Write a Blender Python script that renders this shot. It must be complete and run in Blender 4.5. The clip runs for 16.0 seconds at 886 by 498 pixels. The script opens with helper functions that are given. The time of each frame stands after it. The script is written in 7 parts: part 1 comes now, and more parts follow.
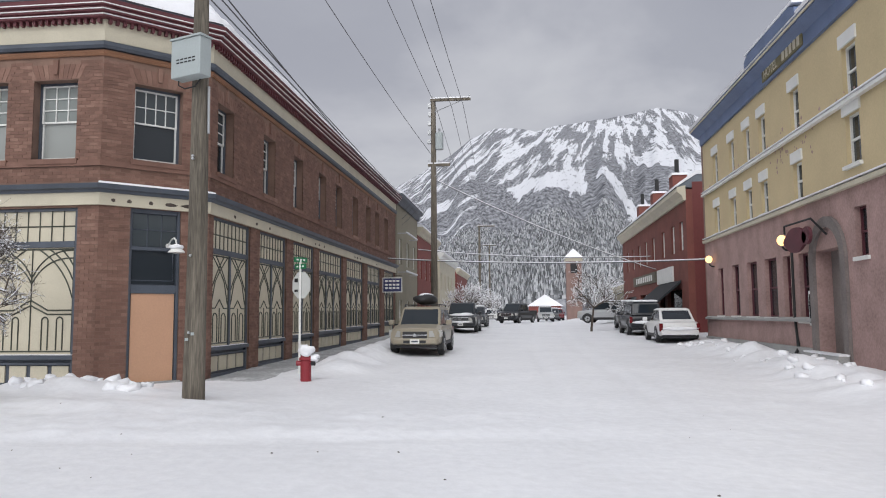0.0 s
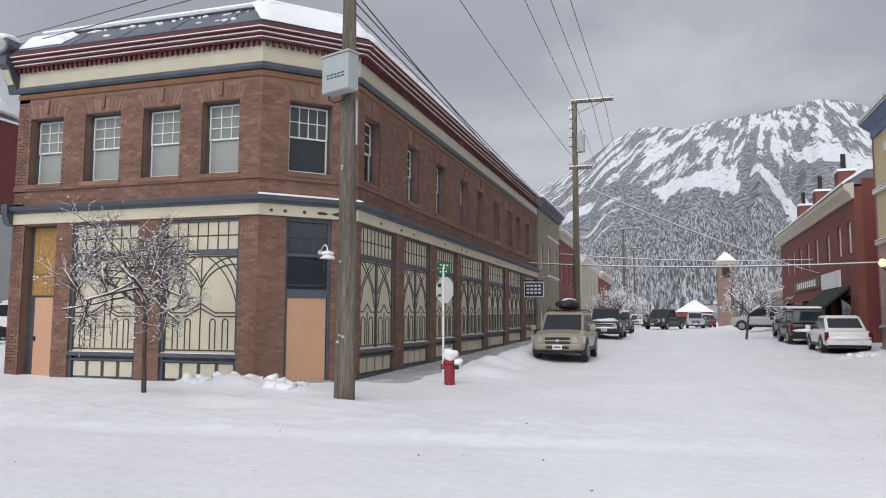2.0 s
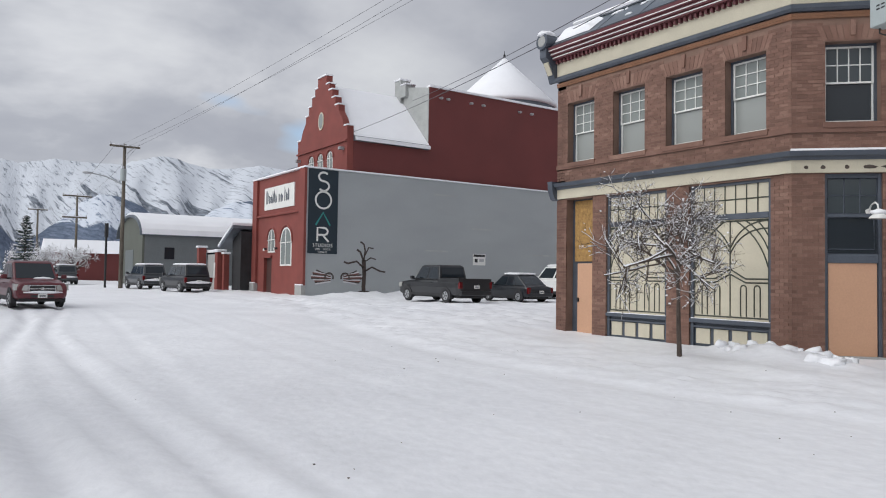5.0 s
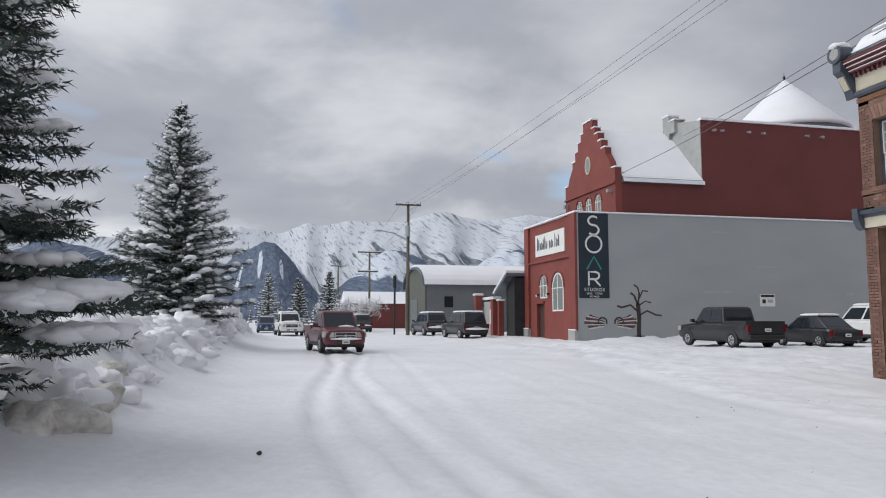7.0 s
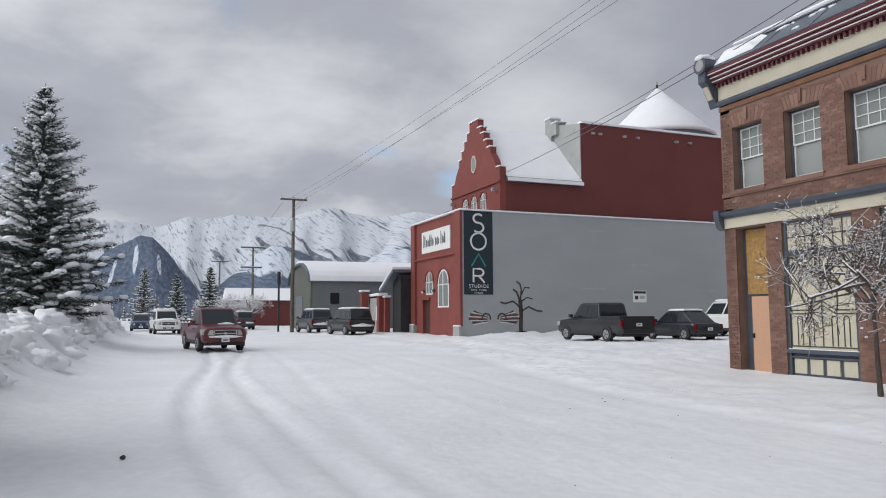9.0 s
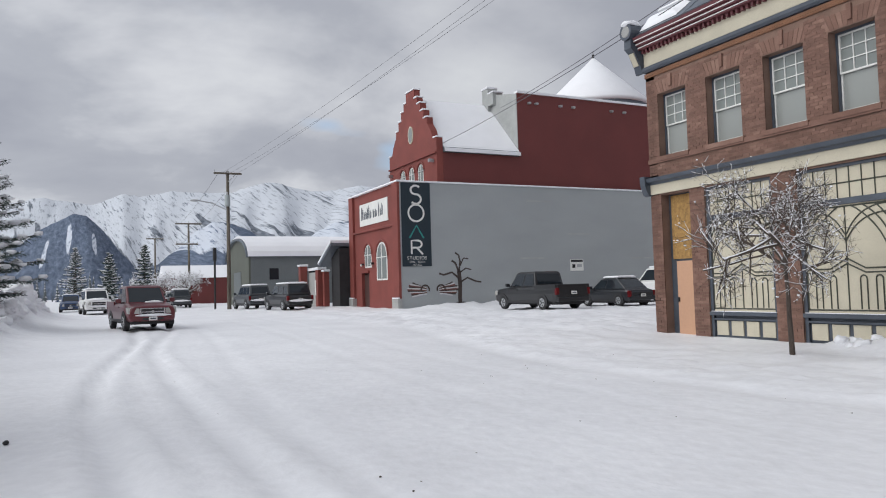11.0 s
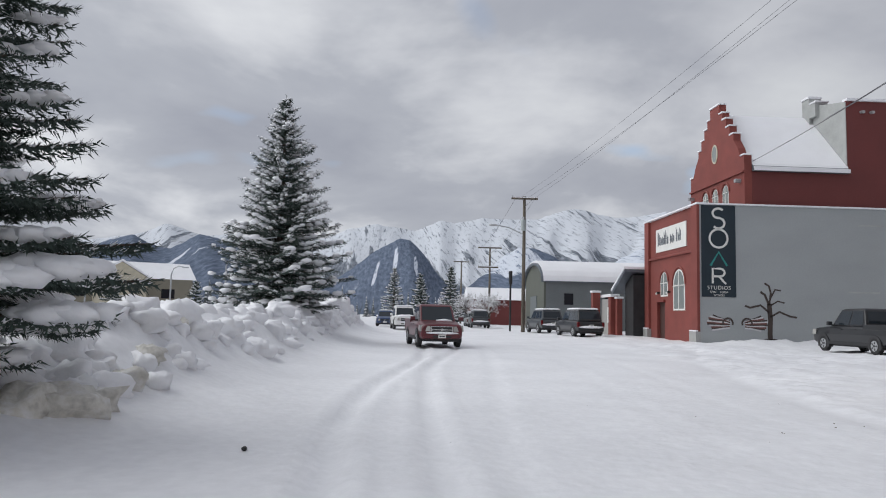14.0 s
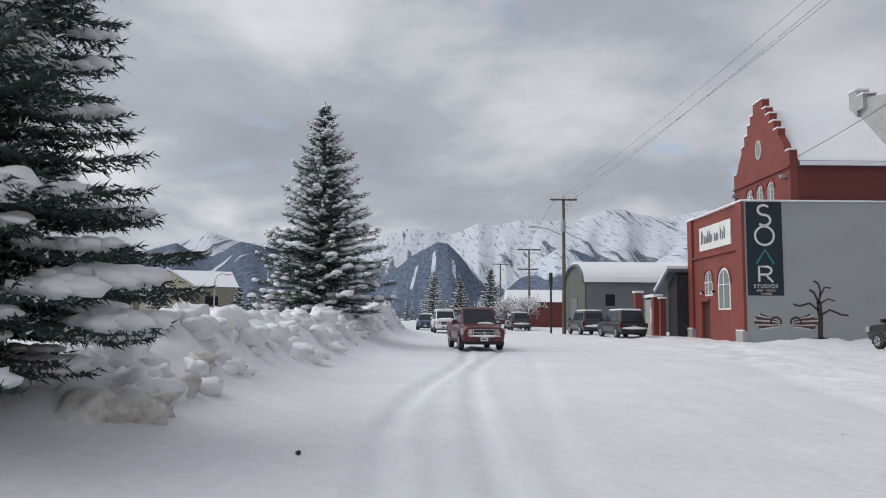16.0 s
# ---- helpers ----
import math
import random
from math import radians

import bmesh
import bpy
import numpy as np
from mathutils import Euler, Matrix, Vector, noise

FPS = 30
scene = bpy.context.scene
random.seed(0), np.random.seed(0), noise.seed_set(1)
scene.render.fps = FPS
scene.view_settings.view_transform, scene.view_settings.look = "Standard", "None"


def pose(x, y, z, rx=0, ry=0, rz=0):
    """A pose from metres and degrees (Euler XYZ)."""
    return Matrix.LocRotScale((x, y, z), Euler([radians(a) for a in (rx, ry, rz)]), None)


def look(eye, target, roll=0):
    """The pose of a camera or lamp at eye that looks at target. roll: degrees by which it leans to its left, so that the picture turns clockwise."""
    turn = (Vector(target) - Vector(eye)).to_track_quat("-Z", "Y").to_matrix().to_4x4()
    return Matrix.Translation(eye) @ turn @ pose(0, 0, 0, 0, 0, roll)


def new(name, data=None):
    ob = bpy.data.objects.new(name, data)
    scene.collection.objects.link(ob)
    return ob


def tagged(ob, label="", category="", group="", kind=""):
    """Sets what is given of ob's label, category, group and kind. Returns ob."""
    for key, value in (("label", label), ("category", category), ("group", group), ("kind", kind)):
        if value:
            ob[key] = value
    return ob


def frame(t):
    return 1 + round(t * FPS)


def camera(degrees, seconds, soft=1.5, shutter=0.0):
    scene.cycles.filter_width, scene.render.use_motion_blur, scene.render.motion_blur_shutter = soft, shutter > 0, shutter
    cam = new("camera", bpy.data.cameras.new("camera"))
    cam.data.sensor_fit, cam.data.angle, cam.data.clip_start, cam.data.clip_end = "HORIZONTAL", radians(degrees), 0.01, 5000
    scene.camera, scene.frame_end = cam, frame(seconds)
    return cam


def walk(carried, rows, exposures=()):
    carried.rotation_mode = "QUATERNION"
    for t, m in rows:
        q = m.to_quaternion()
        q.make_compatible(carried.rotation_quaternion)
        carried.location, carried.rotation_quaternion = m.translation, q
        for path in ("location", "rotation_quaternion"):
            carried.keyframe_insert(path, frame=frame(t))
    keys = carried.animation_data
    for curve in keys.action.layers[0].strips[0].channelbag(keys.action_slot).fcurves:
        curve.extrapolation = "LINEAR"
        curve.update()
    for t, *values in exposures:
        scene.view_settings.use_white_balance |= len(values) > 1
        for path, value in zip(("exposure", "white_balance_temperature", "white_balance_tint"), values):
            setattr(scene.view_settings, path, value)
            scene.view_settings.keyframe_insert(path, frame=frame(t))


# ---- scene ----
cam = camera(62.3, 16.0, 1.05)
PATH = [
    (0, (0.958, -0.78, 1.59), (0.743, 1.201, 1.768), -0.4),
    (0.5, (0.96, -0.81, 1.59), (0.611, 1.149, 1.787), -0.7),
    (1, (0.948, -0.854, 1.572), (0.477, 1.077, 1.791), -0.6),
    (1.5, (0.938, -0.893, 1.586), (0.388, 1.021, 1.778), 0.3),
    (2, (0.933, -0.784, 1.612), (0.344, 1.118, 1.802), 0.2),
    (2.5, (0.887, -0.843, 1.602), (0.209, 1.029, 1.791), 0.6),
    (3, (0.741, -0.798, 1.614), (-0.013, 1.044, 1.804), -0.3),
    (3.5, (0.675, -0.848, 1.599), (-0.246, 0.921, 1.748), -1.1),
    (4, (0.658, -0.852, 1.653), (-0.538, 0.747, 1.765), -0.1),
    (4.5, (0.616, -0.793, 1.707), (-0.789, 0.627, 1.798), 0.4),
    (5, (0.637, -0.865, 1.696), (-1.019, 0.253, 1.77), 0.9),
    (5.2, (0.652, -0.901, 1.685), (-1.089, 0.08, 1.762), 1.2),
    (7.3, (0.431, -1.002, 1.655), (-1.508, -0.554, 1.849), -0.1),
    (7.5, (0.402, -0.996, 1.663), (-1.535, -0.534, 1.844), -0.2),
    (8, (0.48, -0.911, 1.653), (-1.436, -0.365, 1.833), 0.5),
    (8.5, (0.556, -0.932, 1.66), (-1.309, -0.232, 1.838), 0.4),
    (9, (0.484, -0.893, 1.643), (-1.362, -0.147, 1.825), -0.3),
    (9.5, (0.538, -0.803, 1.601), (-1.276, 0.021, 1.776), -0.2),
    (10, (0.48, -0.709, 1.601), (-1.329, 0.138, 1.697), -1.3),
    (10.2, (0.464, -0.657, 1.563), (-1.329, 0.224, 1.664), -1.4),
    (12.3, (0.044, 0.151, 1.602), (-1.769, 0.981, 1.756), -2.7),
    (12.5, (-0.114, 0.209, 1.537), (-1.967, 0.933, 1.746), -0.6),
    (13, (-0.368, 0.472, 1.632), (-2.301, 0.951, 1.808), -3.1),
    (13.5, (-0.458, 0.608, 1.602), (-2.437, 0.851, 1.749), 1.0),
    (14, (-0.458, 0.62, 1.564), (-2.447, 0.718, 1.745), 1.3),
    (14.5, (-0.362, 0.537, 1.616), (-2.351, 0.548, 1.823), 0.2),
    (15, (-0.327, 0.457, 1.606), (-2.314, 0.338, 1.802), 1.1),
    (15.5, (-0.374, 0.461, 1.602), (-2.366, 0.407, 1.778), 0.3),
    (16, (-0.467, 0.503, 1.561), (-2.458, 0.498, 1.749), 0.5),
]
walk(cam, [(t, look(eye, target, roll)) for t, eye, target, roll in PATH],
     [(0, 0.17, 6320, 10), (4.5, 0.17, 6320, 10), (5, 0.08, 6300, 9), (7.5, 0.0, 6280, 9), (12.5, 0.06, 6280, 9), (14, -0.02, 6280, 9), (16, -0.06, 6280, 9)])

# ---- world and light ----
SUN_AZ = 174.0   # degrees to the left of +y
SUN_EL = 42.0


def build_world():
    w = bpy.data.worlds.new("world")
    scene.world = w
    w.use_nodes = True
    nt = w.node_tree
    N, L = nt.nodes, nt.links
    N.clear()
    out = N.new("ShaderNodeOutputWorld")
    bg = N.new("ShaderNodeBackground")
    sky = N.new("ShaderNodeTexSky")
    sky.sky_type, sky.sun_disc = "NISHITA", False
    sky.sun_elevation, sky.sun_rotation = radians(SUN_EL), radians(-SUN_AZ)
    tint = N.new("ShaderNodeVectorMath")
    tint.operation = "SCALE"
    tint.inputs["Scale"].default_value = 0.16
    L.new(sky.outputs[0], tint.inputs[0])
    co = N.new("ShaderNodeTexCoord")
    sep = N.new("ShaderNodeSeparateXYZ")
    L.new(co.outputs["Generated"], sep.inputs[0])

    def math_node(op, a, b):
        m = N.new("ShaderNodeMath")
        m.operation = op
        for k, v in ((0, a), (1, b)):
            if isinstance(v, (int, float)):
                m.inputs[k].default_value = v
            else:
                L.new(v, m.inputs[k])
        return m.outputs[0]
    zz = math_node("ADD", math_node("MAXIMUM", sep.outputs[2], 0.0), 0.22)
    flat = N.new("ShaderNodeCombineXYZ")
    L.new(math_node("DIVIDE", sep.outputs[0], zz), flat.inputs[0])
    L.new(math_node("DIVIDE", sep.outputs[1], zz), flat.inputs[1])

    def noise_node(scale, detail, rough, off):
        add = N.new("ShaderNodeVectorMath")
        add.inputs[1].default_value = off
        L.new(flat.outputs[0], add.inputs[0])
        n = N.new("ShaderNodeTexNoise")
        n.inputs["Scale"].default_value, n.inputs["Detail"].default_value = scale, detail
        n.inputs["Roughness"].default_value = rough
        n.inputs["Distortion"].default_value = 0.25
        L.new(add.outputs[0], n.inputs["Vector"])
        return n.outputs[0]

    def ramp(fac, stops):
        r = N.new("ShaderNodeValToRGB")
        e = r.color_ramp.elements
        while len(e) < len(stops):
            e.new(0.5)
        for el, (p, c) in zip(e, stops):
            el.position, el.color = p, (*c, 1)
        L.new(fac, r.inputs[0])
        return r.outputs[0]
    big = ramp(noise_node(1.15, 6, 0.52, (3.1, 1.7, 0)), [(0.30, (0.36, 0.37, 0.42)), (0.47, (0.47, 0.48, 0.52)), (0.58, (0.72, 0.72, 0.74)), (0.70, (0.93, 0.93, 0.92))])
    # brighter cloud towards the hidden sun in the west, a smoother grey deck in the north
    west = math_node("SUBTRACT", math_node("MULTIPLY", sep.outputs[0], -0.74), math_node("MULTIPLY", sep.outputs[1], 0.67))
    grad = ramp(math_node("ADD", math_node("MULTIPLY", west, 0.5), 0.5), [(0.52, (0, 0, 0)), (0.97, (1, 1, 1))])
    deck = N.new("ShaderNodeMixRGB")
    L.new(grad, deck.inputs[0])
    deck.inputs[1].default_value = (0.30, 0.305, 0.345, 1)
    L.new(big, deck.inputs[2])
    soft = N.new("ShaderNodeMixRGB")
    soft.inputs[0].default_value = 0.35
    L.new(deck.outputs[0], soft.inputs[1])
    L.new(big, soft.inputs[2])
    east = math_node("SUBTRACT", math_node("MULTIPLY", sep.outputs[0], 0.8), math_node("MULTIPLY", sep.outputs[1], 0.6))
    bright = N.new("ShaderNodeMixRGB")
    L.new(ramp(east, [(0.15, (0, 0, 0)), (0.9, (1, 1, 1))]), bright.inputs[0])
    L.new(soft.outputs[0], bright.inputs[1])
    bright.inputs[2].default_value = (0.62, 0.62, 0.65, 1)
    hole = ramp(noise_node(1.4, 3, 0.5, (9.0, 4.3, 0)), [(0.63, (1, 1, 1)), (0.72, (0.35, 0.35, 0.35))])
    mix = N.new("ShaderNodeMixRGB")
    L.new(hole, mix.inputs[0])
    L.new(tint.outputs[0], mix.inputs[1])
    L.new(bright.outputs[0], mix.inputs[2])
    L.new(mix.outputs[0], bg.inputs[0])
    bg.inputs[1].default_value = 1.0
    L.new(bg.outputs[0], out.inputs[0])


build_world()
sun_data = bpy.data.lights.new("sun", "SUN")
sun_data.energy, sun_data.angle, sun_data.color = 2.0, radians(65), (1.0, 0.98, 0.95)
sun = new("sun", sun_data)
_a, _e = radians(SUN_AZ), radians(SUN_EL)
sun.matrix_world = look((-60 * math.sin(_a) * math.cos(_e), 60 * math.cos(_a) * math.cos(_e), 60 * math.sin(_e)), (0, 0, 0))
scene.view_settings.exposure = 0.0


# ---- materials ----
def mat(name, col, rough=0.7, var=0.18, scale=1.2, fine=30.0, bump=0.15, dist=0.01, metal=0.0, col2=None, island=0.0, stretch=(1, 1, 1), spec=None, objrand=0.0):
    """A surface with variation at two scales, relief, and if wanted a shift per piece."""
    m = bpy.data.materials.new(name)
    m.use_nodes = True
    nt = m.node_tree
    N, L = nt.nodes, nt.links
    b = N["Principled BSDF"]
    co = N.new("ShaderNodeTexCoord")
    mp = N.new("ShaderNodeMapping")
    mp.inputs["Scale"].default_value = stretch
    L.new(co.outputs["Object"], mp.inputs[0])

    def nz(s, d):
        n = N.new("ShaderNodeTexNoise")
        n.inputs["Scale"].default_value, n.inputs["Detail"].default_value = s, d
        L.new(mp.outputs[0], n.inputs["Vector"])
        return n.outputs[0]
    n1, n2 = nz(scale, 4), nz(fine, 3)
    mul = N.new("ShaderNodeMath")
    mul.operation = "MULTIPLY_ADD"
    mul.inputs[1].default_value, mul.inputs[2].default_value = 0.45, 0.0
    L.new(n2, mul.inputs[0])
    add = N.new("ShaderNodeMath")
    add.operation = "MULTIPLY_ADD"
    add.inputs[1].default_value = 0.55
    L.new(n1, add.inputs[0])
    L.new(mul.outputs[0], add.inputs[2])
    fac = add.outputs[0]
    for on, src, k in ((island, ("ShaderNodeNewGeometry", "Random Per Island"), island), (objrand, ("ShaderNodeObjectInfo", "Random"), objrand)):
        if on:
            g = N.new(src[0])
            s = N.new("ShaderNodeMath")
            s.operation = "MULTIPLY_ADD"
            s.inputs[1].default_value = k
            L.new(g.outputs[src[1]], s.inputs[0])
            sub = N.new("ShaderNodeMath")
            sub.operation = "SUBTRACT"
            L.new(fac, sub.inputs[0])
            sub.inputs[1].default_value = k / 2
            L.new(sub.outputs[0], s.inputs[2])
            fac = s.outputs[0]
    r = N.new("ShaderNodeValToRGB")
    dark = tuple(c * (1 - var * 1.6) for c in col)
    lite = col2 if col2 else tuple(min(0.95, c * (1 + var * 1.6)) for c in col)
    e = r.color_ramp.elements
    e[0].position, e[0].color = 0.28, (*dark, 1)
    e[1].position, e[1].color = 0.72, (*lite, 1)
    if col2:
        mid = e.new(0.5)
        mid.color = (*col, 1)
    L.new(fac, r.inputs[0])
    L.new(r.outputs[0], b.inputs["Base Color"])
    b.inputs["Roughness"].default_value, b.inputs["Metallic"].default_value = rough, metal
    if spec is not None:
        b.inputs["Specular IOR Level"].default_value = spec
    if bump:
        bp = N.new("ShaderNodeBump")
        bp.inputs["Strength"].default_value, bp.inputs["Distance"].default_value = bump, dist
        L.new(fac, bp.inputs["Height"])
        L.new(bp.outputs[0], b.inputs["Normal"])
    return m


def glass(name, col=(0.02, 0.025, 0.03), rough=0.04):
    m = bpy.data.materials.new(name)
    m.use_nodes = True
    b = m.node_tree.nodes["Principled BSDF"]
    b.inputs["Base Color"].default_value = (*col, 1)
    b.inputs["Roughness"].default_value = rough
    b.inputs["IOR"].default_value = 1.5
    return m


def glow(name, col, k):
    m = bpy.data.materials.new(name)
    m.use_nodes = True
    b = m.node_tree.nodes["Principled BSDF"]
    b.inputs["Base Color"].default_value = (*col, 1)
    b.inputs["Emission Color"].default_value = (*col, 1)
    b.inputs["Emission Strength"].default_value = k
    return m


SNOW = mat("snow", (0.83, 0.835, 0.86), 0.55, 0.03, 0.7, 14, 0.5, 0.03)
ROADSNOW = mat("packed_snow", (0.78, 0.785, 0.81), 0.5, 0.06, 0.45, 6, 0.6, 0.04, col2=(0.86, 0.865, 0.885))
DIRTSNOW = mat("dirty_snow", (0.62, 0.60, 0.55), 0.6, 0.3, 1.6, 12, 0.6, 0.04, col2=(0.8, 0.8, 0.82))
BRICK = mat("brick", (0.195, 0.105, 0.078), 0.85, 0.18, 2.2, 60, 0.4, 0.004, col2=(0.275, 0.168, 0.128), island=0.3, objrand=0.24)
MORTAR = mat("mortar", (0.20, 0.125, 0.095), 0.95, 0.2, 2.0, 80, 0.3)
CREAM = mat("cream_paint", (0.53, 0.485, 0.375), 0.6, 0.1, 1.4, 40, 0.15)
NAVY = mat("navy_paint", (0.065, 0.077, 0.098), 0.5, 0.2, 2, 40, 0.15)
GREENLINE = mat("dark_green_trim", (0.055, 0.06, 0.045), 0.5, 0.2, 2, 40, 0.15)
MAROON = mat("maroon_paint", (0.125, 0.036, 0.043), 0.55, 0.15, 2, 40, 0.15)
ORANGE = mat("orange_paint", (0.22, 0.105, 0.055), 0.6, 0.2, 2, 40, 0.15)
SALMON = mat("salmon_board", (0.53, 0.31, 0.195), 0.65, 0.06, 0.8, 30, 0.1)
OSB = mat("osb", (0.33, 0.19, 0.06), 0.75, 0.35, 9, 55, 0.3)
WHITEP = mat("white_paint", (0.72, 0.72, 0.69), 0.5, 0.06, 2, 40, 0.1)
METALROOF = mat("grey_metal_roof", (0.13, 0.15, 0.175), 0.42, 0.2, 0.8, 14, 0.12, metal=0.3)
GLASS = glass("dark_glass")
BLIND = mat("white_blind", (0.55, 0.56, 0.53), 0.8, 0.1, 2, 20, 0.1)
REDPAINT = mat("red_painted_brick", (0.20, 0.047, 0.037), 0.7, 0.14, 0.9, 26, 0.35, 0.006)
DARKRED = mat("dark_red_siding", (0.14, 0.031, 0.028), 0.65, 0.1, 0.4, 12, 0.2)
GREYWALL = mat("grey_painted_wall", (0.34, 0.36, 0.365), 0.75, 0.07, 0.25, 10, 0.3, 0.008, stretch=(1, 1, 2.5))
GREYBRICK = mat("grey_white_brick", (0.36, 0.37, 0.36), 0.8, 0.12, 1.5, 22, 0.3)
YELLOW = mat("yellow_stucco", (0.56, 0.455, 0.27), 0.8, 0.08, 0.6, 25, 0.3, 0.008)
PURPLESTONE = mat("mauve_stone", (0.36, 0.24, 0.22), 0.85, 0.22, 1.2, 16, 0.5, 0.01)
BLUEP = mat("blue_paint", (0.12, 0.165, 0.28), 0.55, 0.15, 1.4, 30, 0.15)
CONCRETE = mat("concrete", (0.33, 0.33, 0.32), 0.85, 0.15, 1.0, 30, 0.3)
WOODPOLE = mat("weathered_wood", (0.125, 0.108, 0.085), 0.9, 0.45, 5, 40, 0.7, 0.012, stretch=(1, 1, 0.08), col2=(0.24, 0.21, 0.17))
BARK = mat("bark", (0.075, 0.058, 0.048), 0.95, 0.3, 6, 50, 0.6, stretch=(1, 1, 0.3))
NEEDLE = mat("spruce_needles", (0.035, 0.055, 0.045), 0.8, 0.3, 1.5, 20, 0.0, col2=(0.085, 0.11, 0.095))
BOXGREY = mat("grey_enamel", (0.36, 0.40, 0.40), 0.4, 0.05, 2, 30, 0.05)
STEEL = mat("galvanised_steel", (0.42, 0.43, 0.44), 0.45, 0.1, 3, 40, 0.1, metal=0.6)
BLACK = mat("black_rubber", (0.018, 0.018, 0.019), 0.7, 0.2, 4, 50, 0.2)
WIREM = mat("wire_black", (0.10, 0.10, 0.11), 0.6, 0.1, 4, 50, 0)


# ---- mesh helpers ----
class MB:
    """Collects vertices and faces of one part; m carries a local frame into the thing's own space."""

    def __init__(self, m=None):
        self.v, self.f, self.m = [], [], m if m else Matrix.Identity(4)

    def add(self, vs, fs):
        k = len(self.v)
        self.v += [tuple(self.m @ Vector(p)) for p in vs]
        self.f += [tuple(i + k for i in q) for q in fs]
        return self

    def box(self, x0, x1, y0, y1, z0, z1):
        return self.add([(x0, y0, z0), (x1, y0, z0), (x1, y1, z0), (x0, y1, z0), (x0, y0, z1), (x1, y0, z1), (x1, y1, z1), (x0, y1, z1)],
                        [(0, 3, 2, 1), (4, 5, 6, 7), (0, 1, 5, 4), (1, 2, 6, 5), (2, 3, 7, 6), (3, 0, 4, 7)])

    def loft(self, rings, caps=True):
        n = len(rings[0])
        fs = []
        for r in range(len(rings) - 1):
            for i in range(n):
                j = (i + 1) % n
                fs.append((r * n + i, r * n + j, (r + 1) * n + j, (r + 1) * n + i))
        if caps:
            fs.append(tuple(range(n - 1, -1, -1)))
            fs.append(tuple((len(rings) - 1) * n + i for i in range(n)))
        return self.add([p for r in rings for p in r], fs)

    def prism(self, poly, h0, h1, axis="y"):
        """A polygon of (a, b) pushed along an axis: a, b are x, z for y; y, z for x; x, y for z."""
        def put(a, b, h):
            return {"y": (a, h, b), "x": (h, a, b), "z": (a, b, h)}[axis]
        return self.loft([[put(a, b, h0) for a, b in poly], [put(a, b, h1) for a, b in poly]])

    def tube(self, pts, rad, n=6):
        pts = [Vector(p) for p in pts]
        rad = rad if isinstance(rad, (list, tuple)) else [rad] * len(pts)
        rings = []
        for i, p in enumerate(pts):
            d = (pts[min(i + 1, len(pts) - 1)] - pts[max(i - 1, 0)])
            d = d.normalized() if d.length > 1e-9 else Vector((0, 0, 1))
            a = d.cross(Vector((0, 0, 1)) if abs(d.z) < 0.93 else Vector((1, 0, 0))).normalized()
            b = d.cross(a)
            rings.append([tuple(p + rad[i] * (math.cos(2 * math.pi * k / n) * a + math.sin(2 * math.pi * k / n) * b)) for k in range(n)])
        return self.loft(rings)

    def cyl(self, x, y, z0, z1, r0, r1=None, n=16):
        return self.tube([(x, y, z0), (x, y, z1)], [r0, r0 if r1 is None else r1], n)

    def blob(self, c, r, seed=0.0, rough=0.3, n=8, m=5):
        """A lumpy ball of radii r."""
        vs, fs = [], []
        for i in range(m + 1):
            a = math.pi * i / m
            for k in range(n):
                b = 2 * math.pi * k / n
                d = Vector((math.sin(a) * math.cos(b), math.sin(a) * math.sin(b), math.cos(a)))
                if i in (0, m):
                    d = Vector((0, 0, 1 if i == 0 else -1))
                s = 1 + rough * noise.noise(d * 1.7 + Vector((seed * 7.1, seed * 3.3, seed)))
                vs.append((c[0] + r[0] * d.x * s, c[1] + r[1] * d.y * s, c[2] + r[2] * d.z * s))
        for i in range(m):
            for k in range(n):
                j = (k + 1) % n
                fs.append((i * n + k, (i + 1) * n + k, (i + 1) * n + j, i * n + j))
        return self.add(vs, fs)

    def weld(self):
        """Joins touching vertices and drops the faces shut inside."""
        key, at_, seen = {}, [], {}
        vs = []
        for p in self.v:
            q = tuple(round(c, 4) for c in p)
            if q not in key:
                key[q] = len(vs)
                vs.append(p)
            at_.append(key[q])
        for f in self.f:
            g = tuple(at_[i] for i in f)
            k = tuple(sorted(g))
            seen[k] = None if k in seen else g
        self.v, self.f = vs, [g for g in seen.values() if g]
        return self

    def mesh(self, name):
        me = bpy.data.meshes.new(name)
        me.from_pydata(self.v, [], self.f)
        me.update()
        return me


def part(name, mb, material, parent=None, label="", bev=0.0, smooth=False):
    me = mb.mesh(name)
    me.materials.append(material)
    if smooth:
        me.polygons.foreach_set("use_smooth", [True] * len(me.polygons))
    ob = new(name, me)
    if parent:
        ob.parent = parent
    if label:
        ob["label"] = label
    if bev:
        b = ob.modifiers.new("bevel", "BEVEL")
        b.width, b.segments, b.limit_method = bev, 2, "ANGLE"
    return ob


def thing(name, m, label, category, group="", kind=""):
    ob = new(name)
    ob.empty_display_size = 0.2
    ob.matrix_basis = m
    return tagged(ob, label, category, group, kind)


def face_frame(x, y, ux, uy, base=(0, 0, 0)):
    """Local frame of a facade: u along it, v out of it (to the right of u), z up; less the thing's base."""
    n = math.hypot(ux, uy)
    ux, uy = ux / n, uy / n
    return Matrix(((ux, uy, 0, x - base[0]), (uy, -ux, 0, y - base[1]), (0, 0, 1, -base[2]), (0, 0, 0, 1)))


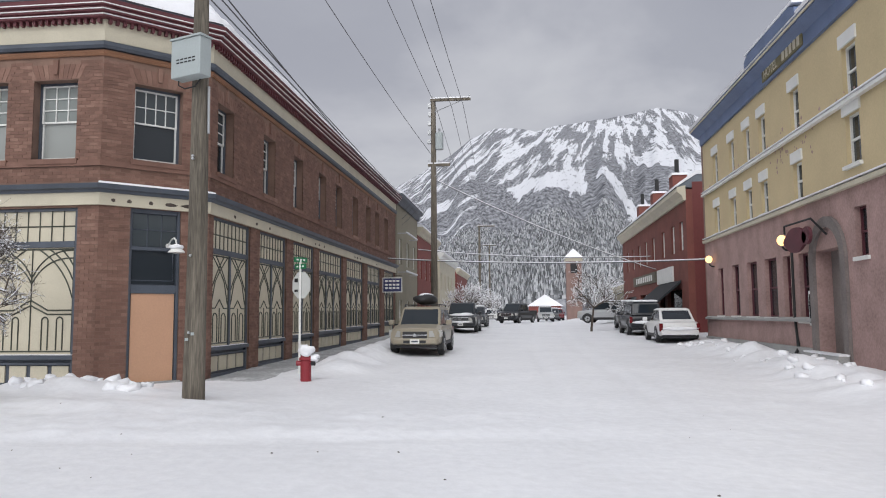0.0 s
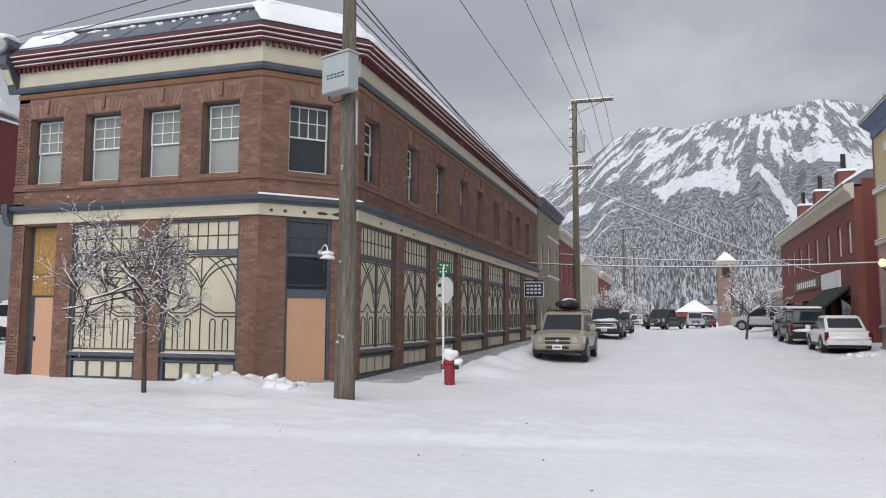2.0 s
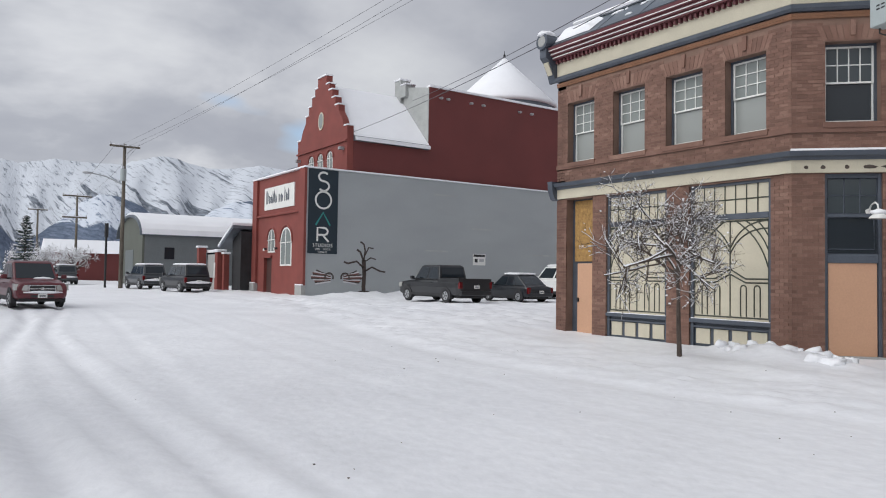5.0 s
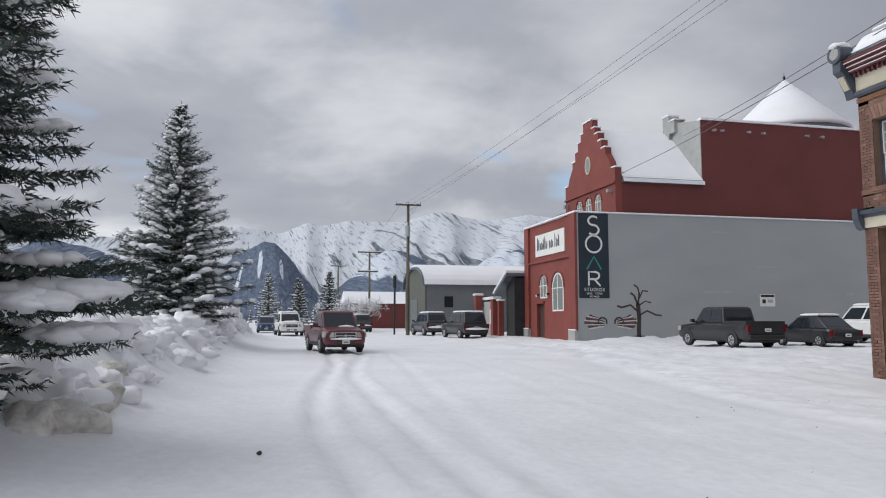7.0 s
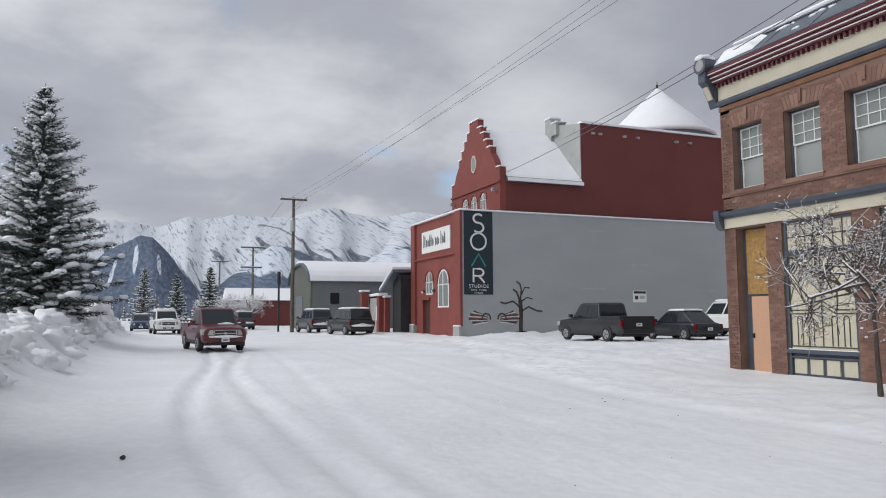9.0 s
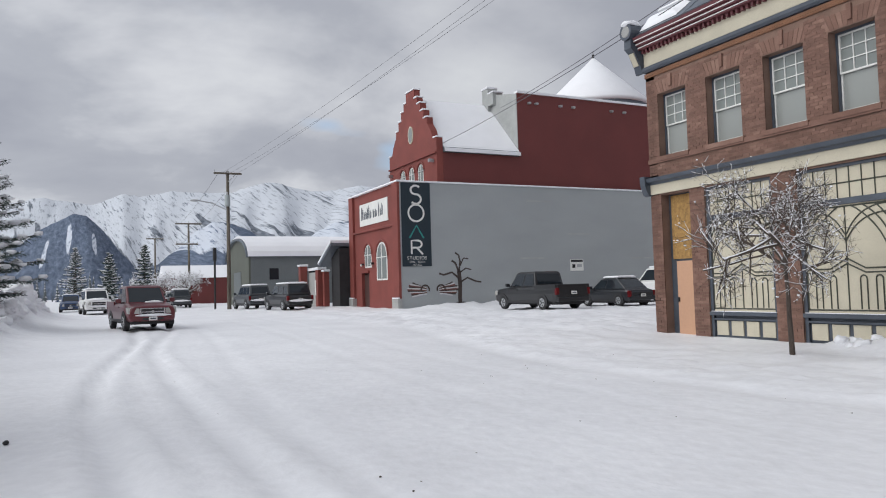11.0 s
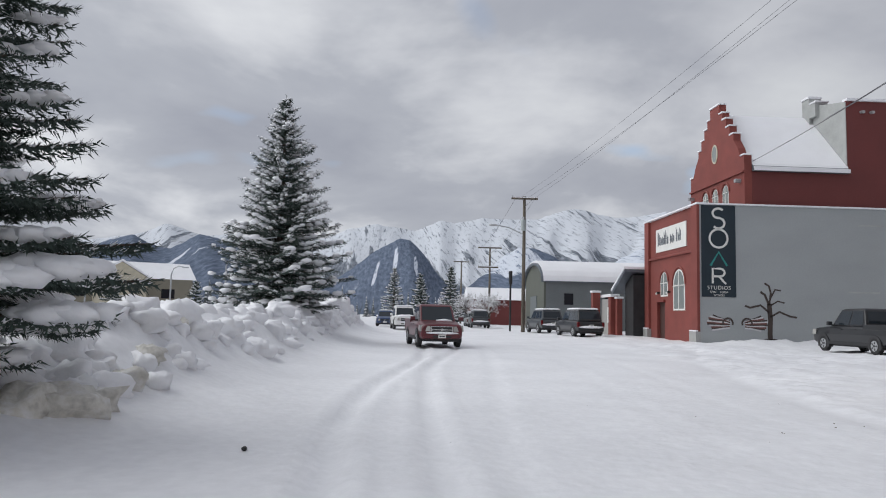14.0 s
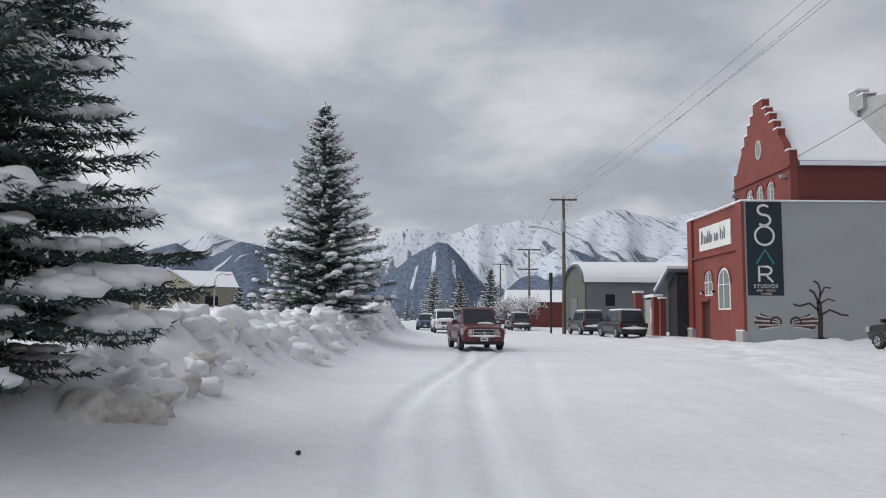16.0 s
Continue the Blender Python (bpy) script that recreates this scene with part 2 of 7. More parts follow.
def wall_cells(mb, u0, u1, z0, z1, v0, v1, holes):
    """A wall with rectangular openings through it (u0, u1, z0, z1 each)."""
    us = sorted({u0, u1, *[h[0] for h in holes], *[h[1] for h in holes]})
    us = [u for u in us if u0 <= u <= u1]
    zs = sorted({z0, z1, *[h[2] for h in holes], *[h[3] for h in holes]})
    zs = [z for z in zs if z0 <= z <= z1]
    for a, b in zip(us, us[1:]):
        for c, d in zip(zs, zs[1:]):
            p, q = (a + b) / 2, (c + d) / 2
            if not any(h[0] < p < h[1] and h[2] < q < h[3] for h in holes):
                mb.box(a, b, v0, v1, c, d)
    return mb.weld()


def brick_boxes(rects, holes, size=(0.205, 0.068), joint=0.012, proud=0.006, seed=1):
    """Courses of bricks over rectangles less openings, as (u0, u1, z0, z1, depth)."""
    rng, out = random.Random(seed), []
    for u0, u1, z0, z1 in rects:
        rows = int((z1 - z0) / (size[1] + joint))
        for r in range(rows):
            za = z0 + r * (size[1] + joint)
            zb = za + size[1]
            spans = [(u0, u1)]
            for h in holes:
                if h[2] - 0.01 < zb and h[3] + 0.01 > za:
                    spans = [s for a, b in spans for s in ((a, min(b, h[0])), (max(a, h[1]), b)) if s[1] - s[0] > 0.03]
            for a, b in spans:
                u = a + (0 if r % 2 else -0.11)
                while u < b:
                    p, q = max(u, a), min(u + size[0], b)
                    if q - p > 0.03:
                        out.append((p, q, za, zb, proud + rng.uniform(-0.003, 0.004)))
                    u += size[0] + joint
    return out


def pipe_loop(u, z, w, h):
    """An upright loop with a round head, as a list of (u, z)."""
    pts = [(u - w / 2, z), (u - w / 2, z + h - w / 2)]
    pts += [(u - w / 2 * math.cos(a), z + h - w / 2 + w / 2 * math.sin(a)) for a in (0.5, 1.05, 1.57, 2.09, 2.64)]
    return pts + [(u + w / 2, z + h - w / 2), (u + w / 2, z)]


# ---- ground ----
def smooth01(a, b, x):
    t = np.clip((x - a) / (b - a), 0, 1)
    return t * t * (3 - 2 * t)


def bump1(x, c, w):
    return np.exp(-((x - c) / w) ** 2)


def lumps(x, y, s, seed):
    """Cheap smooth noise for arrays."""
    r = np.random.RandomState(seed)
    out = 0 * x
    for k in range(7):
        a, p, q = r.uniform(0, 6.28, 3)
        f = s * r.uniform(0.6, 1.7)
        out = out + np.sin(f * (x * math.cos(a) + y * math.sin(a)) + p + 1.3 * np.sin(0.7 * f * (y * math.cos(a) - x * math.sin(a)) + q))
    return out / 7


def ground_z(x, y):
    x, y = np.asarray(x, float), np.asarray(y, float)
    z = 0.006 * np.clip(-x, 0, 70) + 0.016 * np.clip(y - 15, 0, 45) * smooth01(-45, -8, x)
    n1, n2, n3 = lumps(x, y, 0.6, 3), lumps(x, y, 2.1, 5), lumps(x, y, 5.5, 8)
    z = z + 0.02 * n1 + 0.01 * n2 + 0.007 * n3 * smooth01(-0.2, 0.5, n1) + 0.004 * lumps(x, y, 13.0, 14)
    # the kerb-side bank before the corner building and on towards the west
    east = smooth01(-3.2, -5.2, x)
    bank = bump1(y, 11.4, 1.3) * east * (0.06 + 0.06 * n1 + 0.06 * n2 + 0.05 * n3)
    walkb = smooth01(10.2, 11.4, y) * east * (0.02 + 0.02 * n2) * smooth01(15.2, 14.0, y)
    pile = np.exp(-((x + 7.9) / 1.5) ** 2 - ((y - 13.2) / 0.6) ** 2) * (0.30 + 0.24 * n2 + 0.14 * n3)
    z = z + np.clip(bank, 0, 1) + walkb + np.clip(pile, 0, 1)
    # bank between the side street's pavement and the parked cars
    side = bump1(x, -4.1, 0.7) * smooth01(16.5, 20.0, y) * smooth01(60, 40, y) * (0.38 + 0.2 * n2 + 0.14 * n3)
    z = z + np.clip(side, 0, 1)
    # bank before the hotel
    right = bump1(x, 7.6, 1.0) * smooth01(9, 14, y) * smooth01(31, 27, y) * (0.32 + 0.25 * n2 + 0.1 * n3)
    z = z + np.clip(right, 0, 1) + 0.16 * smooth01(7.4, 8.6, x) * smooth01(12, 16, y)
    # verge and ploughed ridge along the main street's other side
    crest = -4.35 - 0.024 * (x + 16)
    ridge = np.where(y > crest, 0.62 * bump1(y, crest, 0.85) + 0.38 * bump1(y, crest, 2.0), bump1(y, crest, 1.6)) * (0.45 * smooth01(-6.5, -10.0, x) + 0.78 * smooth01(-10.5, -14.5, x) + 0.5 * smooth01(-26, -44, x)) * smooth01(-66, -50, x)
    z = z + np.clip(ridge * (1.0 + 0.22 * n1 + 0.22 * n2 + 0.13 * n3), 0, 2.4)
    z = z + 0.25 * smooth01(-2.2, -5.0, y) * smooth01(-3, -8, x)
    # car-park side snow
    lot = smooth01(12.2, 13.6, y) * smooth01(-15.5, -17.5, x) * smooth01(-70, -60, x)
    z = z + lot * (0.12 + 0.06 * n1 + 0.06 * n2 + 0.05 * n3 + 0.035 * lumps(x, y, 10.0, 12))
    heap = bump1(x, -39.7, 0.9) * smooth01(17.3, 18.6, y) * smooth01(29, 25, y)
    z = z + np.clip(heap * (0.26 + 0.16 * n2 + 0.1 * n3), 0, 1)
    # rough edge of the ploughed lane along the car park and the corner
    xe, ye = (-60, -32, -26, -17.6, -12, -7.5, -4, 3), (15, 13.6, 11.1, 9.0, 8.0, 8.0, 8.4, 9.4)
    edge = (np.interp(x - 1.5, xe, ye) + np.interp(x, xe, ye) + np.interp(x + 1.5, xe, ye)) / 3 + 0.15 * n2
    on = smooth01(4, -1, x) * smooth01(-60, -45, x)
    rough = np.abs(lumps(x, y, 4.2, 31)) + 0.7 * np.abs(lumps(x, y, 9.0, 33))
    z = z + on * smooth01(-0.15, 0.35, y - edge) * smooth01(4.0, 1.0, y - edge) * (0.015 + 0.075 * rough)
    z = z - 0.02 * on * bump1(y, edge - 0.3, 0.25)
    # wheel ruts, swinging out of the oncoming lane
    on = smooth01(0, -5, x) * smooth01(-70, -50, x)
    for xs_, ys_, amp in (((-60, -31, -24, -18, -14.5, -11, -8, -4), (1.6, 1.45, 1.15, 0.25, -0.14, -0.27, -0.2, 0.1), 0.065),
                          ((-60, -31, -24, -20, -13, -9, -4), (3.2, 2.85, 1.75, 1.2, 1.05, 1.0, 1.1), 0.05),
                          ((-60, -30, -22, -15, -10, -7, -3), (4.2, 3.9, 3.2, 2.45, 1.92, 1.68, 1.6), 0.018),
                          ((-60, -30, -20, -12, -5, 3), (6.6, 6.2, 5.4, 4.6, 4.3, 4.6), 0.008),
                          ((-60, -30, -20, -12, -5, 3), (8.4, 8.0, 7.2, 6.2, 5.9, 6.1), 0.008)):
        yc = sum(np.interp(x + d, xs_, ys_) for d in (-2.4, -1.2, 0, 1.2, 2.4)) / 5 + 0.06 * n2
        z = z - amp * on * (bump1(y, yc, 0.17) - 0.6 * bump1(y, yc + 0.33, 0.12) * (1 + 0.9 * n3) - 0.35 * bump1(y, yc - 0.33, 0.14)) * (1 + 0.6 * n2)
    z = z + 0.006 * on * np.abs(lumps(x, y, 7.5, 41)) * bump1(y, 0.4, 1.6)
    for c in (-0.4, 1.5, 3.2):
        on = smooth01(6, 14, y)
        z = z - 0.03 * on * (bump1(x, c + 0.2 * np.sin(y * 0.15), 0.2) - 0.5 * bump1(x, c + 0.4, 0.15)) * (1 + 0.5 * n3)
    # churned snow about the crossing and along the side street's edges
    churn = np.abs(lumps(x, y, 3.4, 51)) * np.abs(lumps(x, y, 6.5, 52))
    z = z + 0.09 * churn * smooth01(5.5, 8.5, y) * smooth01(-9, -5, x) * smooth01(9.5, 8, x) * smooth01(60, 45, y) * (0.35 + 0.65 * smooth01(1.2, 3.5, np.abs(x - 1.5)))
    return z


def graded(lo, hi, a, b, step, grow=1.12):
    mid = list(np.arange(a, b + 1e-6, step))
    s, left, right = step, [], []
    x = a
    while x > lo:
        s *= grow
        x -= s
        left.append(max(x, lo))
    s, x = step, b
    while x < hi:
        s *= grow
        x += s
        right.append(min(x, hi))
    return np.array(left[::-1] + mid + right)


def build_ground():
    xs, ys = graded(-4600, 4600, -34, 9.5, 0.14), graded(-4600, 4600, -7.5, 30, 0.14)
    X, Y = np.meshgrid(xs, ys)
    Z = ground_z(X, Y)
    n, m = len(xs), len(ys)
    idx = np.arange(n * m).reshape(m, n)
    quads = np.stack([idx[:-1, :-1], idx[:-1, 1:], idx[1:, 1:], idx[1:, :-1]], -1).reshape(-1, 4)
    me = bpy.data.meshes.new("ground")
    me.from_pydata(np.stack([X, Y, Z], -1).reshape(-1, 3).tolist(), [], quads.tolist())
    me.polygons.foreach_set("use_smooth", [True] * len(me.polygons))
    me.materials.append(ROADSNOW)
    tagged(new("ground", me), "snow-covered street ground with packed wheel tracks", "ground", kind="structure")


def build_pavement():
    """A half-cleared concrete pavement along the brick building's side."""
    xs, ys = np.linspace(-6.62, -4.75, 14), np.linspace(15.6, 43.0, 160)
    X, Y = np.meshgrid(xs, ys)
    Z = ground_z(X, Y) + 0.022 - 0.06 * smooth01(-5.45, -4.95, X + 0.25 * lumps(X, Y, 2.5, 21)) - 0.12 * smooth01(16.3, 15.6, Y)
    idx = np.arange(X.size).reshape(X.shape)
    quads = np.stack([idx[:-1, :-1], idx[:-1, 1:], idx[1:, 1:], idx[1:, :-1]], -1).reshape(-1, 4)
    me = bpy.data.meshes.new("pavement")
    me.from_pydata(np.stack([X, Y, Z], -1).reshape(-1, 3).tolist(), [], quads.tolist())
    me.polygons.foreach_set("use_smooth", [True] * len(me.polygons))
    me.materials.append(mat("snowy_concrete", (0.36, 0.365, 0.37), 0.7, 0.25, 1.1, 9, 0.3, 0.02, col2=(0.72, 0.725, 0.74)))
    tagged(new("pavement", me), "concrete pavement scraped of snow beside the shopfronts", "pavement", kind="structure")


build_pavement()


def gz(x, y):
    return float(ground_z(x, y))


build_ground()


# ---- mountains ----
def mountain_point(a, tt, pa, r_foot, r_ridge, rough, seed, curve, jag):
    """A place on a range: a is the bearing, tt runs from its foot to its ridge."""
    e = float(np.interp(a, pa[:, 0], pa[:, 1]))
    r = r_foot + (r_ridge - r_foot) * tt
    jagged = jag * (noise.noise((a * 0.9, seed, 0)) * 0.6 + noise.noise((a * 3.1, seed, 2)) * 0.35)
    top = r_ridge * math.tan(radians(e + jagged * 0.6))
    spur = noise.noise((a * 0.55 + 0.25 * tt, seed + 5, tt * 0.6)) + 0.5 * abs(noise.noise((a * 1.6 + 0.4 * tt, seed + 9, tt * 1.3))) + 0.12 * noise.noise((a * 4.2, seed, tt * 6))
    h = top * tt ** curve + rough * top * spur * math.sin(math.pi * min(1, tt * 0.98)) * (1 - 0.3 * tt)
    return -r * math.sin(radians(a)), r * math.cos(radians(a)), max(h, -5) - 4, top


def mountain(name, az0, az1, ridge, r_foot, r_ridge, rough, material, seed, label, steps=260, rows=70, curve=1.5, jag=0.35):
    """A range seen from the town: heights follow a skyline given as (degrees to the left of north, degrees up)."""
    pa = np.array(sorted(ridge))
    vs = []
    for j in range(rows):
        t = j / (rows - 1)
        back, tt = max(0.0, t - 0.82) / 0.18, min(1.0, t / 0.82)
        for a in np.linspace(az0, az1, steps):
            x, y, z, top = mountain_point(float(a), tt, pa, r_foot, r_ridge, rough, seed, curve, jag)
            k = 1 + back * 700 / math.hypot(x, y)
            vs.append((x * k, y * k, z - back * 0.5 * top))
    idx = np.arange(rows * steps).reshape(rows, steps)
    quads = np.stack([idx[:-1, :-1], idx[1:, :-1], idx[1:, 1:], idx[:-1, 1:]], -1).reshape(-1, 4)
    me = bpy.data.meshes.new(name)
    me.from_pydata(vs, [], quads.tolist())
    me.polygons.foreach_set("use_smooth", [True] * len(me.polygons))
    me.materials.append(material)
    return tagged(new(name, me), label, "mountain", kind="structure")


def slope_trees(name, az0, az1, t0, t1, count, args, hmin, hmax, seed, material, label):
    """Conifers standing on a mountain's foot, past counting."""
    rng, vs, fs = random.Random(seed), [], []
    for _ in range(count):
        a, tt = rng.uniform(az0, az1), t0 + (t1 - t0) * rng.random() ** 1.5
        x, y, z, _t = mountain_point(a, tt, *args)
        h = rng.uniform(hmin, hmax)
        w = h * rng.uniform(.13, .19)
        for lo_, hi_, k in ((0.02, 0.55, 1.0), (0.3, 0.78, 0.72), (0.58, 1.0, 0.45)):
            b = len(vs)
            tw = rng.uniform(0, 1)
            for i in range(6):
                r = w * k * rng.uniform(.7, 1.2)
                vs.append((x + r * math.cos(tw + i * 1.047), y + r * math.sin(tw + i * 1.047), z + h * lo_))
            vs.append((x, y, z + h * hi_))
            fs += [(b + i, b + (i + 1) % 6, b + 6) for i in range(6)]
    me = bpy.data.meshes.new(name)
    me.from_pydata(vs, [], fs)
    me.materials.append(material)
    tagged(new(name, me), label, "trees", kind="stuff")


def mountain_mat(name, forest, snow, lo, hi, axis, skew, width, fine, seed, clearings=(), rock=0.5, dust=0.5, gain=0.27, rib=1.15):
    """Snow above and dusted conifers below; stands of trees run down the slopes in slanting stripes."""
    m = bpy.data.materials.new(name)
    m.use_nodes = True
    nt = m.node_tree
    N, L = nt.nodes, nt.links
    b = N["Principled BSDF"]
    b.inputs["Roughness"].default_value = 0.95
    b.inputs["Specular IOR Level"].default_value = 0.1
    co = N.new("ShaderNodeTexCoord")
    sep = N.new("ShaderNodeSeparateXYZ")
    L.new(co.outputs["Object"], sep.inputs[0])
    along, height = sep.outputs["XYZ".index(axis)], sep.outputs[2]

    def mth(op, a, c, e=None):
        k = N.new("ShaderNodeMath")
        k.operation = op
        for i, v in ((0, a), (1, c), (2, e)):
            if v is None:
                continue
            if isinstance(v, (int, float)):
                k.inputs[i].default_value = v
            else:
                L.new(v, k.inputs[i])
        return k.outputs[0]

    def nz(a, c, s, det, rough=0.55):
        v = N.new("ShaderNodeCombineXYZ")
        L.new(a, v.inputs[0])
        L.new(c, v.inputs[1])
        v.inputs[2].default_value = s
        n = N.new("ShaderNodeTexNoise")
        n.inputs["Scale"].default_value, n.inputs["Detail"].default_value, n.inputs["Roughness"].default_value = 1.0, det, rough
        L.new(v.outputs[0], n.inputs["Vector"])
        return n.outputs[0]

    def rmp(fac, p0, c0, p1, c1):
        r = N.new("ShaderNodeValToRGB")
        e = r.color_ramp.elements
        e[0].position, e[0].color, e[1].position, e[1].color = p0, (*c0, 1), p1, (*c1, 1)
        L.new(fac, r.inputs[0])
        return r.outputs[0]
    slant = mth("ADD", along, mth("MULTIPLY", height, skew))
    stripes = nz(mth("MULTIPLY", slant, 1 / width), mth("MULTIPLY", height, 0.16 / width), seed, 8, 0.66)
    broad = nz(mth("MULTIPLY", along, 0.2 / width), mth("MULTIPLY", height, 0.25 / width), seed + 3, 4)
    high = N.new("ShaderNodeMapRange")
    high.inputs["From Min"].default_value, high.inputs["From Max"].default_value = lo, hi
    L.new(height, high.inputs["Value"])
    cover = mth("ADD", mth("MULTIPLY", high.outputs[0], gain), mth("ADD", mth("MULTIPLY_ADD", stripes, rib, (1.15 - rib) * 0.5), mth("MULTIPLY", broad, 0.30)))
    for ca, ch, ra, rh in clearings:
        da, dh = mth("MULTIPLY", mth("SUBTRACT", along, ca), 1 / ra), mth("MULTIPLY", mth("SUBTRACT", height, ch), 1 / rh)
        d = mth("ADD", mth("MULTIPLY", da, da), mth("MULTIPLY", dh, dh))
        cover = mth("ADD", cover, mth("MULTIPLY", mth("MAXIMUM", mth("SUBTRACT", 1.0, d), 0.0), 0.40))
    bare = rmp(cover, 0.915, (0, 0, 0), 0.965, (1, 1, 1))
    trees = nz(mth("MULTIPLY", along, 1 / fine), mth("MULTIPLY", height, 0.62 / fine), seed + 7, 4, 0.72)
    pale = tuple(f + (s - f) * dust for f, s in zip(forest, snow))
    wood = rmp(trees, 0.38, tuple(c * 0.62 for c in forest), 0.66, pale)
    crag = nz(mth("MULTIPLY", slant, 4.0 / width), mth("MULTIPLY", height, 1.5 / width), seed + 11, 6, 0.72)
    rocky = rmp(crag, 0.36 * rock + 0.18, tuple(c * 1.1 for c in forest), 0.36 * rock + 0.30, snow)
    mix = N.new("ShaderNodeMixRGB")
    L.new(bare, mix.inputs[0])
    L.new(wood, mix.inputs[1])
    L.new(rocky, mix.inputs[2])
    L.new(mix.outputs[0], b.inputs["Base Color"])
    bp = N.new("ShaderNodeBump")
    bp.inputs["Strength"].default_value, bp.inputs["Distance"].default_value = 0.5, fine
    L.new(mth("ADD", trees, crag), bp.inputs["Height"])
    L.new(bp.outputs[0], b.inputs["Normal"])
    return m


MT_NORTH = mountain_mat("north_mountain", (0.125, 0.13, 0.15), (0.74, 0.75, 0.79), 60, 420, "X", -0.36, 32.0, 6.0, 1.0, [(60, 262, 95, 50), (165, 225, 22, 110), (-190, 235, 50, 45), (330, 330, 50, 110)], 0.40, 0.55, 0.20, 1.7)
# west range: snow greyed and trees blued, so haze is part of the colour
MT_WEST = mountain_mat("hazed_west_mountain", (0.13, 0.155, 0.195), (0.62, 0.65, 0.70), -100, 330, "Y", 0.25, 60.0, 12.0, 2.0, (), 0.45, 0.35, 0.34, 1.25)
# foothill forest and snow colours carry the blue of distance haze
MT_HAZEBLUE = mountain_mat("hazed_west_foothill", (0.13, 0.17, 0.25), (0.62, 0.66, 0.73), 110, 430, "Y", -0.2, 34.0, 8.0, 3.0, [(-28, 140, 8, 70), (-72, 100, 7, 60), (24, 125, 7, 50), (-300, 120, 9, 60), (-560, 110, 12, 60), (300, 150, 90, 85), (620, 150, 130, 85)], 0.5, 0.12)
MT_FAR = mountain_mat("low_range", (0.14, 0.16, 0.19), (0.70, 0.72, 0.76), 150, 600, "X", 0.3, 150.0, 20.0, 4.0)
FROSTWOOD = mat("frosted_conifer", (0.27, 0.28, 0.295), 0.9, 0.4, 0.05, 0.4, 0, col2=(0.56, 0.57, 0.59), island=0.6)
RIDGE_N = [(-48, 7), (-30, 9), (-20, 12), (-13.8, 14.3), (-12, 15.1), (-10.6, 15.4), (-8.3, 15.1), (-4.8, 14.7), (-3.1, 14.6), (-1.3, 14.2), (0.7, 14.5), (1.8, 14.6), (3.8, 13.8), (5.4, 12.6), (7.2, 11.6), (9.7, 10.1), (16, 7), (34, 5)]
slope_trees("slope_trees", -17, 14, 0.035, 0.24, 14000, (np.array(sorted(RIDGE_N)), 200, 3200, 0.05, 1.3, 1.35, 0.25), 4.5, 8, 3, FROSTWOOD, "frosted conifer forest on the mountain's foot")
mountain("mountain_north", -48, 34, RIDGE_N, 200, 3200, 0.05, MT_NORTH, 1.3, "steep snow-streaked mountain with frosted conifer forest on its foot", curve=1.35, jag=0.25)
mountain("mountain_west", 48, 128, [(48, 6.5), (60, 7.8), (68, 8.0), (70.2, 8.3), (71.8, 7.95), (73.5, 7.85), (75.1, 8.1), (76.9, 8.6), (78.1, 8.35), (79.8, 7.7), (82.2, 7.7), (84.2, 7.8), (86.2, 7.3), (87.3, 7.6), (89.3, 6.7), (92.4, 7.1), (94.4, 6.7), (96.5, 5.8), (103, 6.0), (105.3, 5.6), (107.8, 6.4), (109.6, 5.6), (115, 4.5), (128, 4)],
         2300, 4200, 0.10, MT_WEST, 4.1, "long snow-covered mountain range under cloud, haze put into its colours", curve=1.2, jag=0.3)
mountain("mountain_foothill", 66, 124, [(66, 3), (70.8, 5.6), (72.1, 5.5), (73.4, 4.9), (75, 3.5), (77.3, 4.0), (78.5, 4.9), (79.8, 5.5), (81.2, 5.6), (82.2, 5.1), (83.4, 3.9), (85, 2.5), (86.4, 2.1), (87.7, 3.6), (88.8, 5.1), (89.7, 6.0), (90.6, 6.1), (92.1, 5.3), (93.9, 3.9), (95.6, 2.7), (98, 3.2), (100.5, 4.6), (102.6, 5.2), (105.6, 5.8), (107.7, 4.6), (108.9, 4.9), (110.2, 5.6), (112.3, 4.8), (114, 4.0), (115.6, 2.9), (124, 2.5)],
         1200, 2200, 0.08, MT_HAZEBLUE, 7.7, "forested foothills with cleared ski runs, blue haze put into their colour", curve=1.15, jag=0.3)
mountain("mountain_east", -175, -48, [(-175, 6), (-140, 8), (-100, 6), (-70, 8), (-48, 7)], 900, 3600, 0.1, MT_FAR, 9.2, "snowy mountain range behind the town", steps=120, rows=30)
mountain("mountain_south", 126, 186, [(126, 4), (150, 7), (186, 6)], 900, 3600, 0.1, MT_FAR, 11.2, "snowy mountain range beyond the railway side", steps=80, rows=30)


# ---- corner brick building ----
BX0, BX1, BX2 = -15.96, -8.43, -6.66      # west end, chamfer start, side wall
BY0, BY1, BY2 = 14.53, 16.30, 42.70       # front, chamfer end, north end
BASE = (-11.0, 27.0, 0.0)
FB = face_frame(BX0, BY0, 1, 0, BASE)
FC = face_frame(BX1, BY0, 1, 1, BASE)
FA = face_frame(BX2, BY1, 0, 1, BASE)
LB, LC, LA = BX1 - BX0, math.hypot(BX2 - BX1, BY1 - BY0), BY2 - BY1
house = thing("brick_building", Matrix.Translation(BASE), "two-storey brown brick corner building with cream and navy shopfronts", "building")

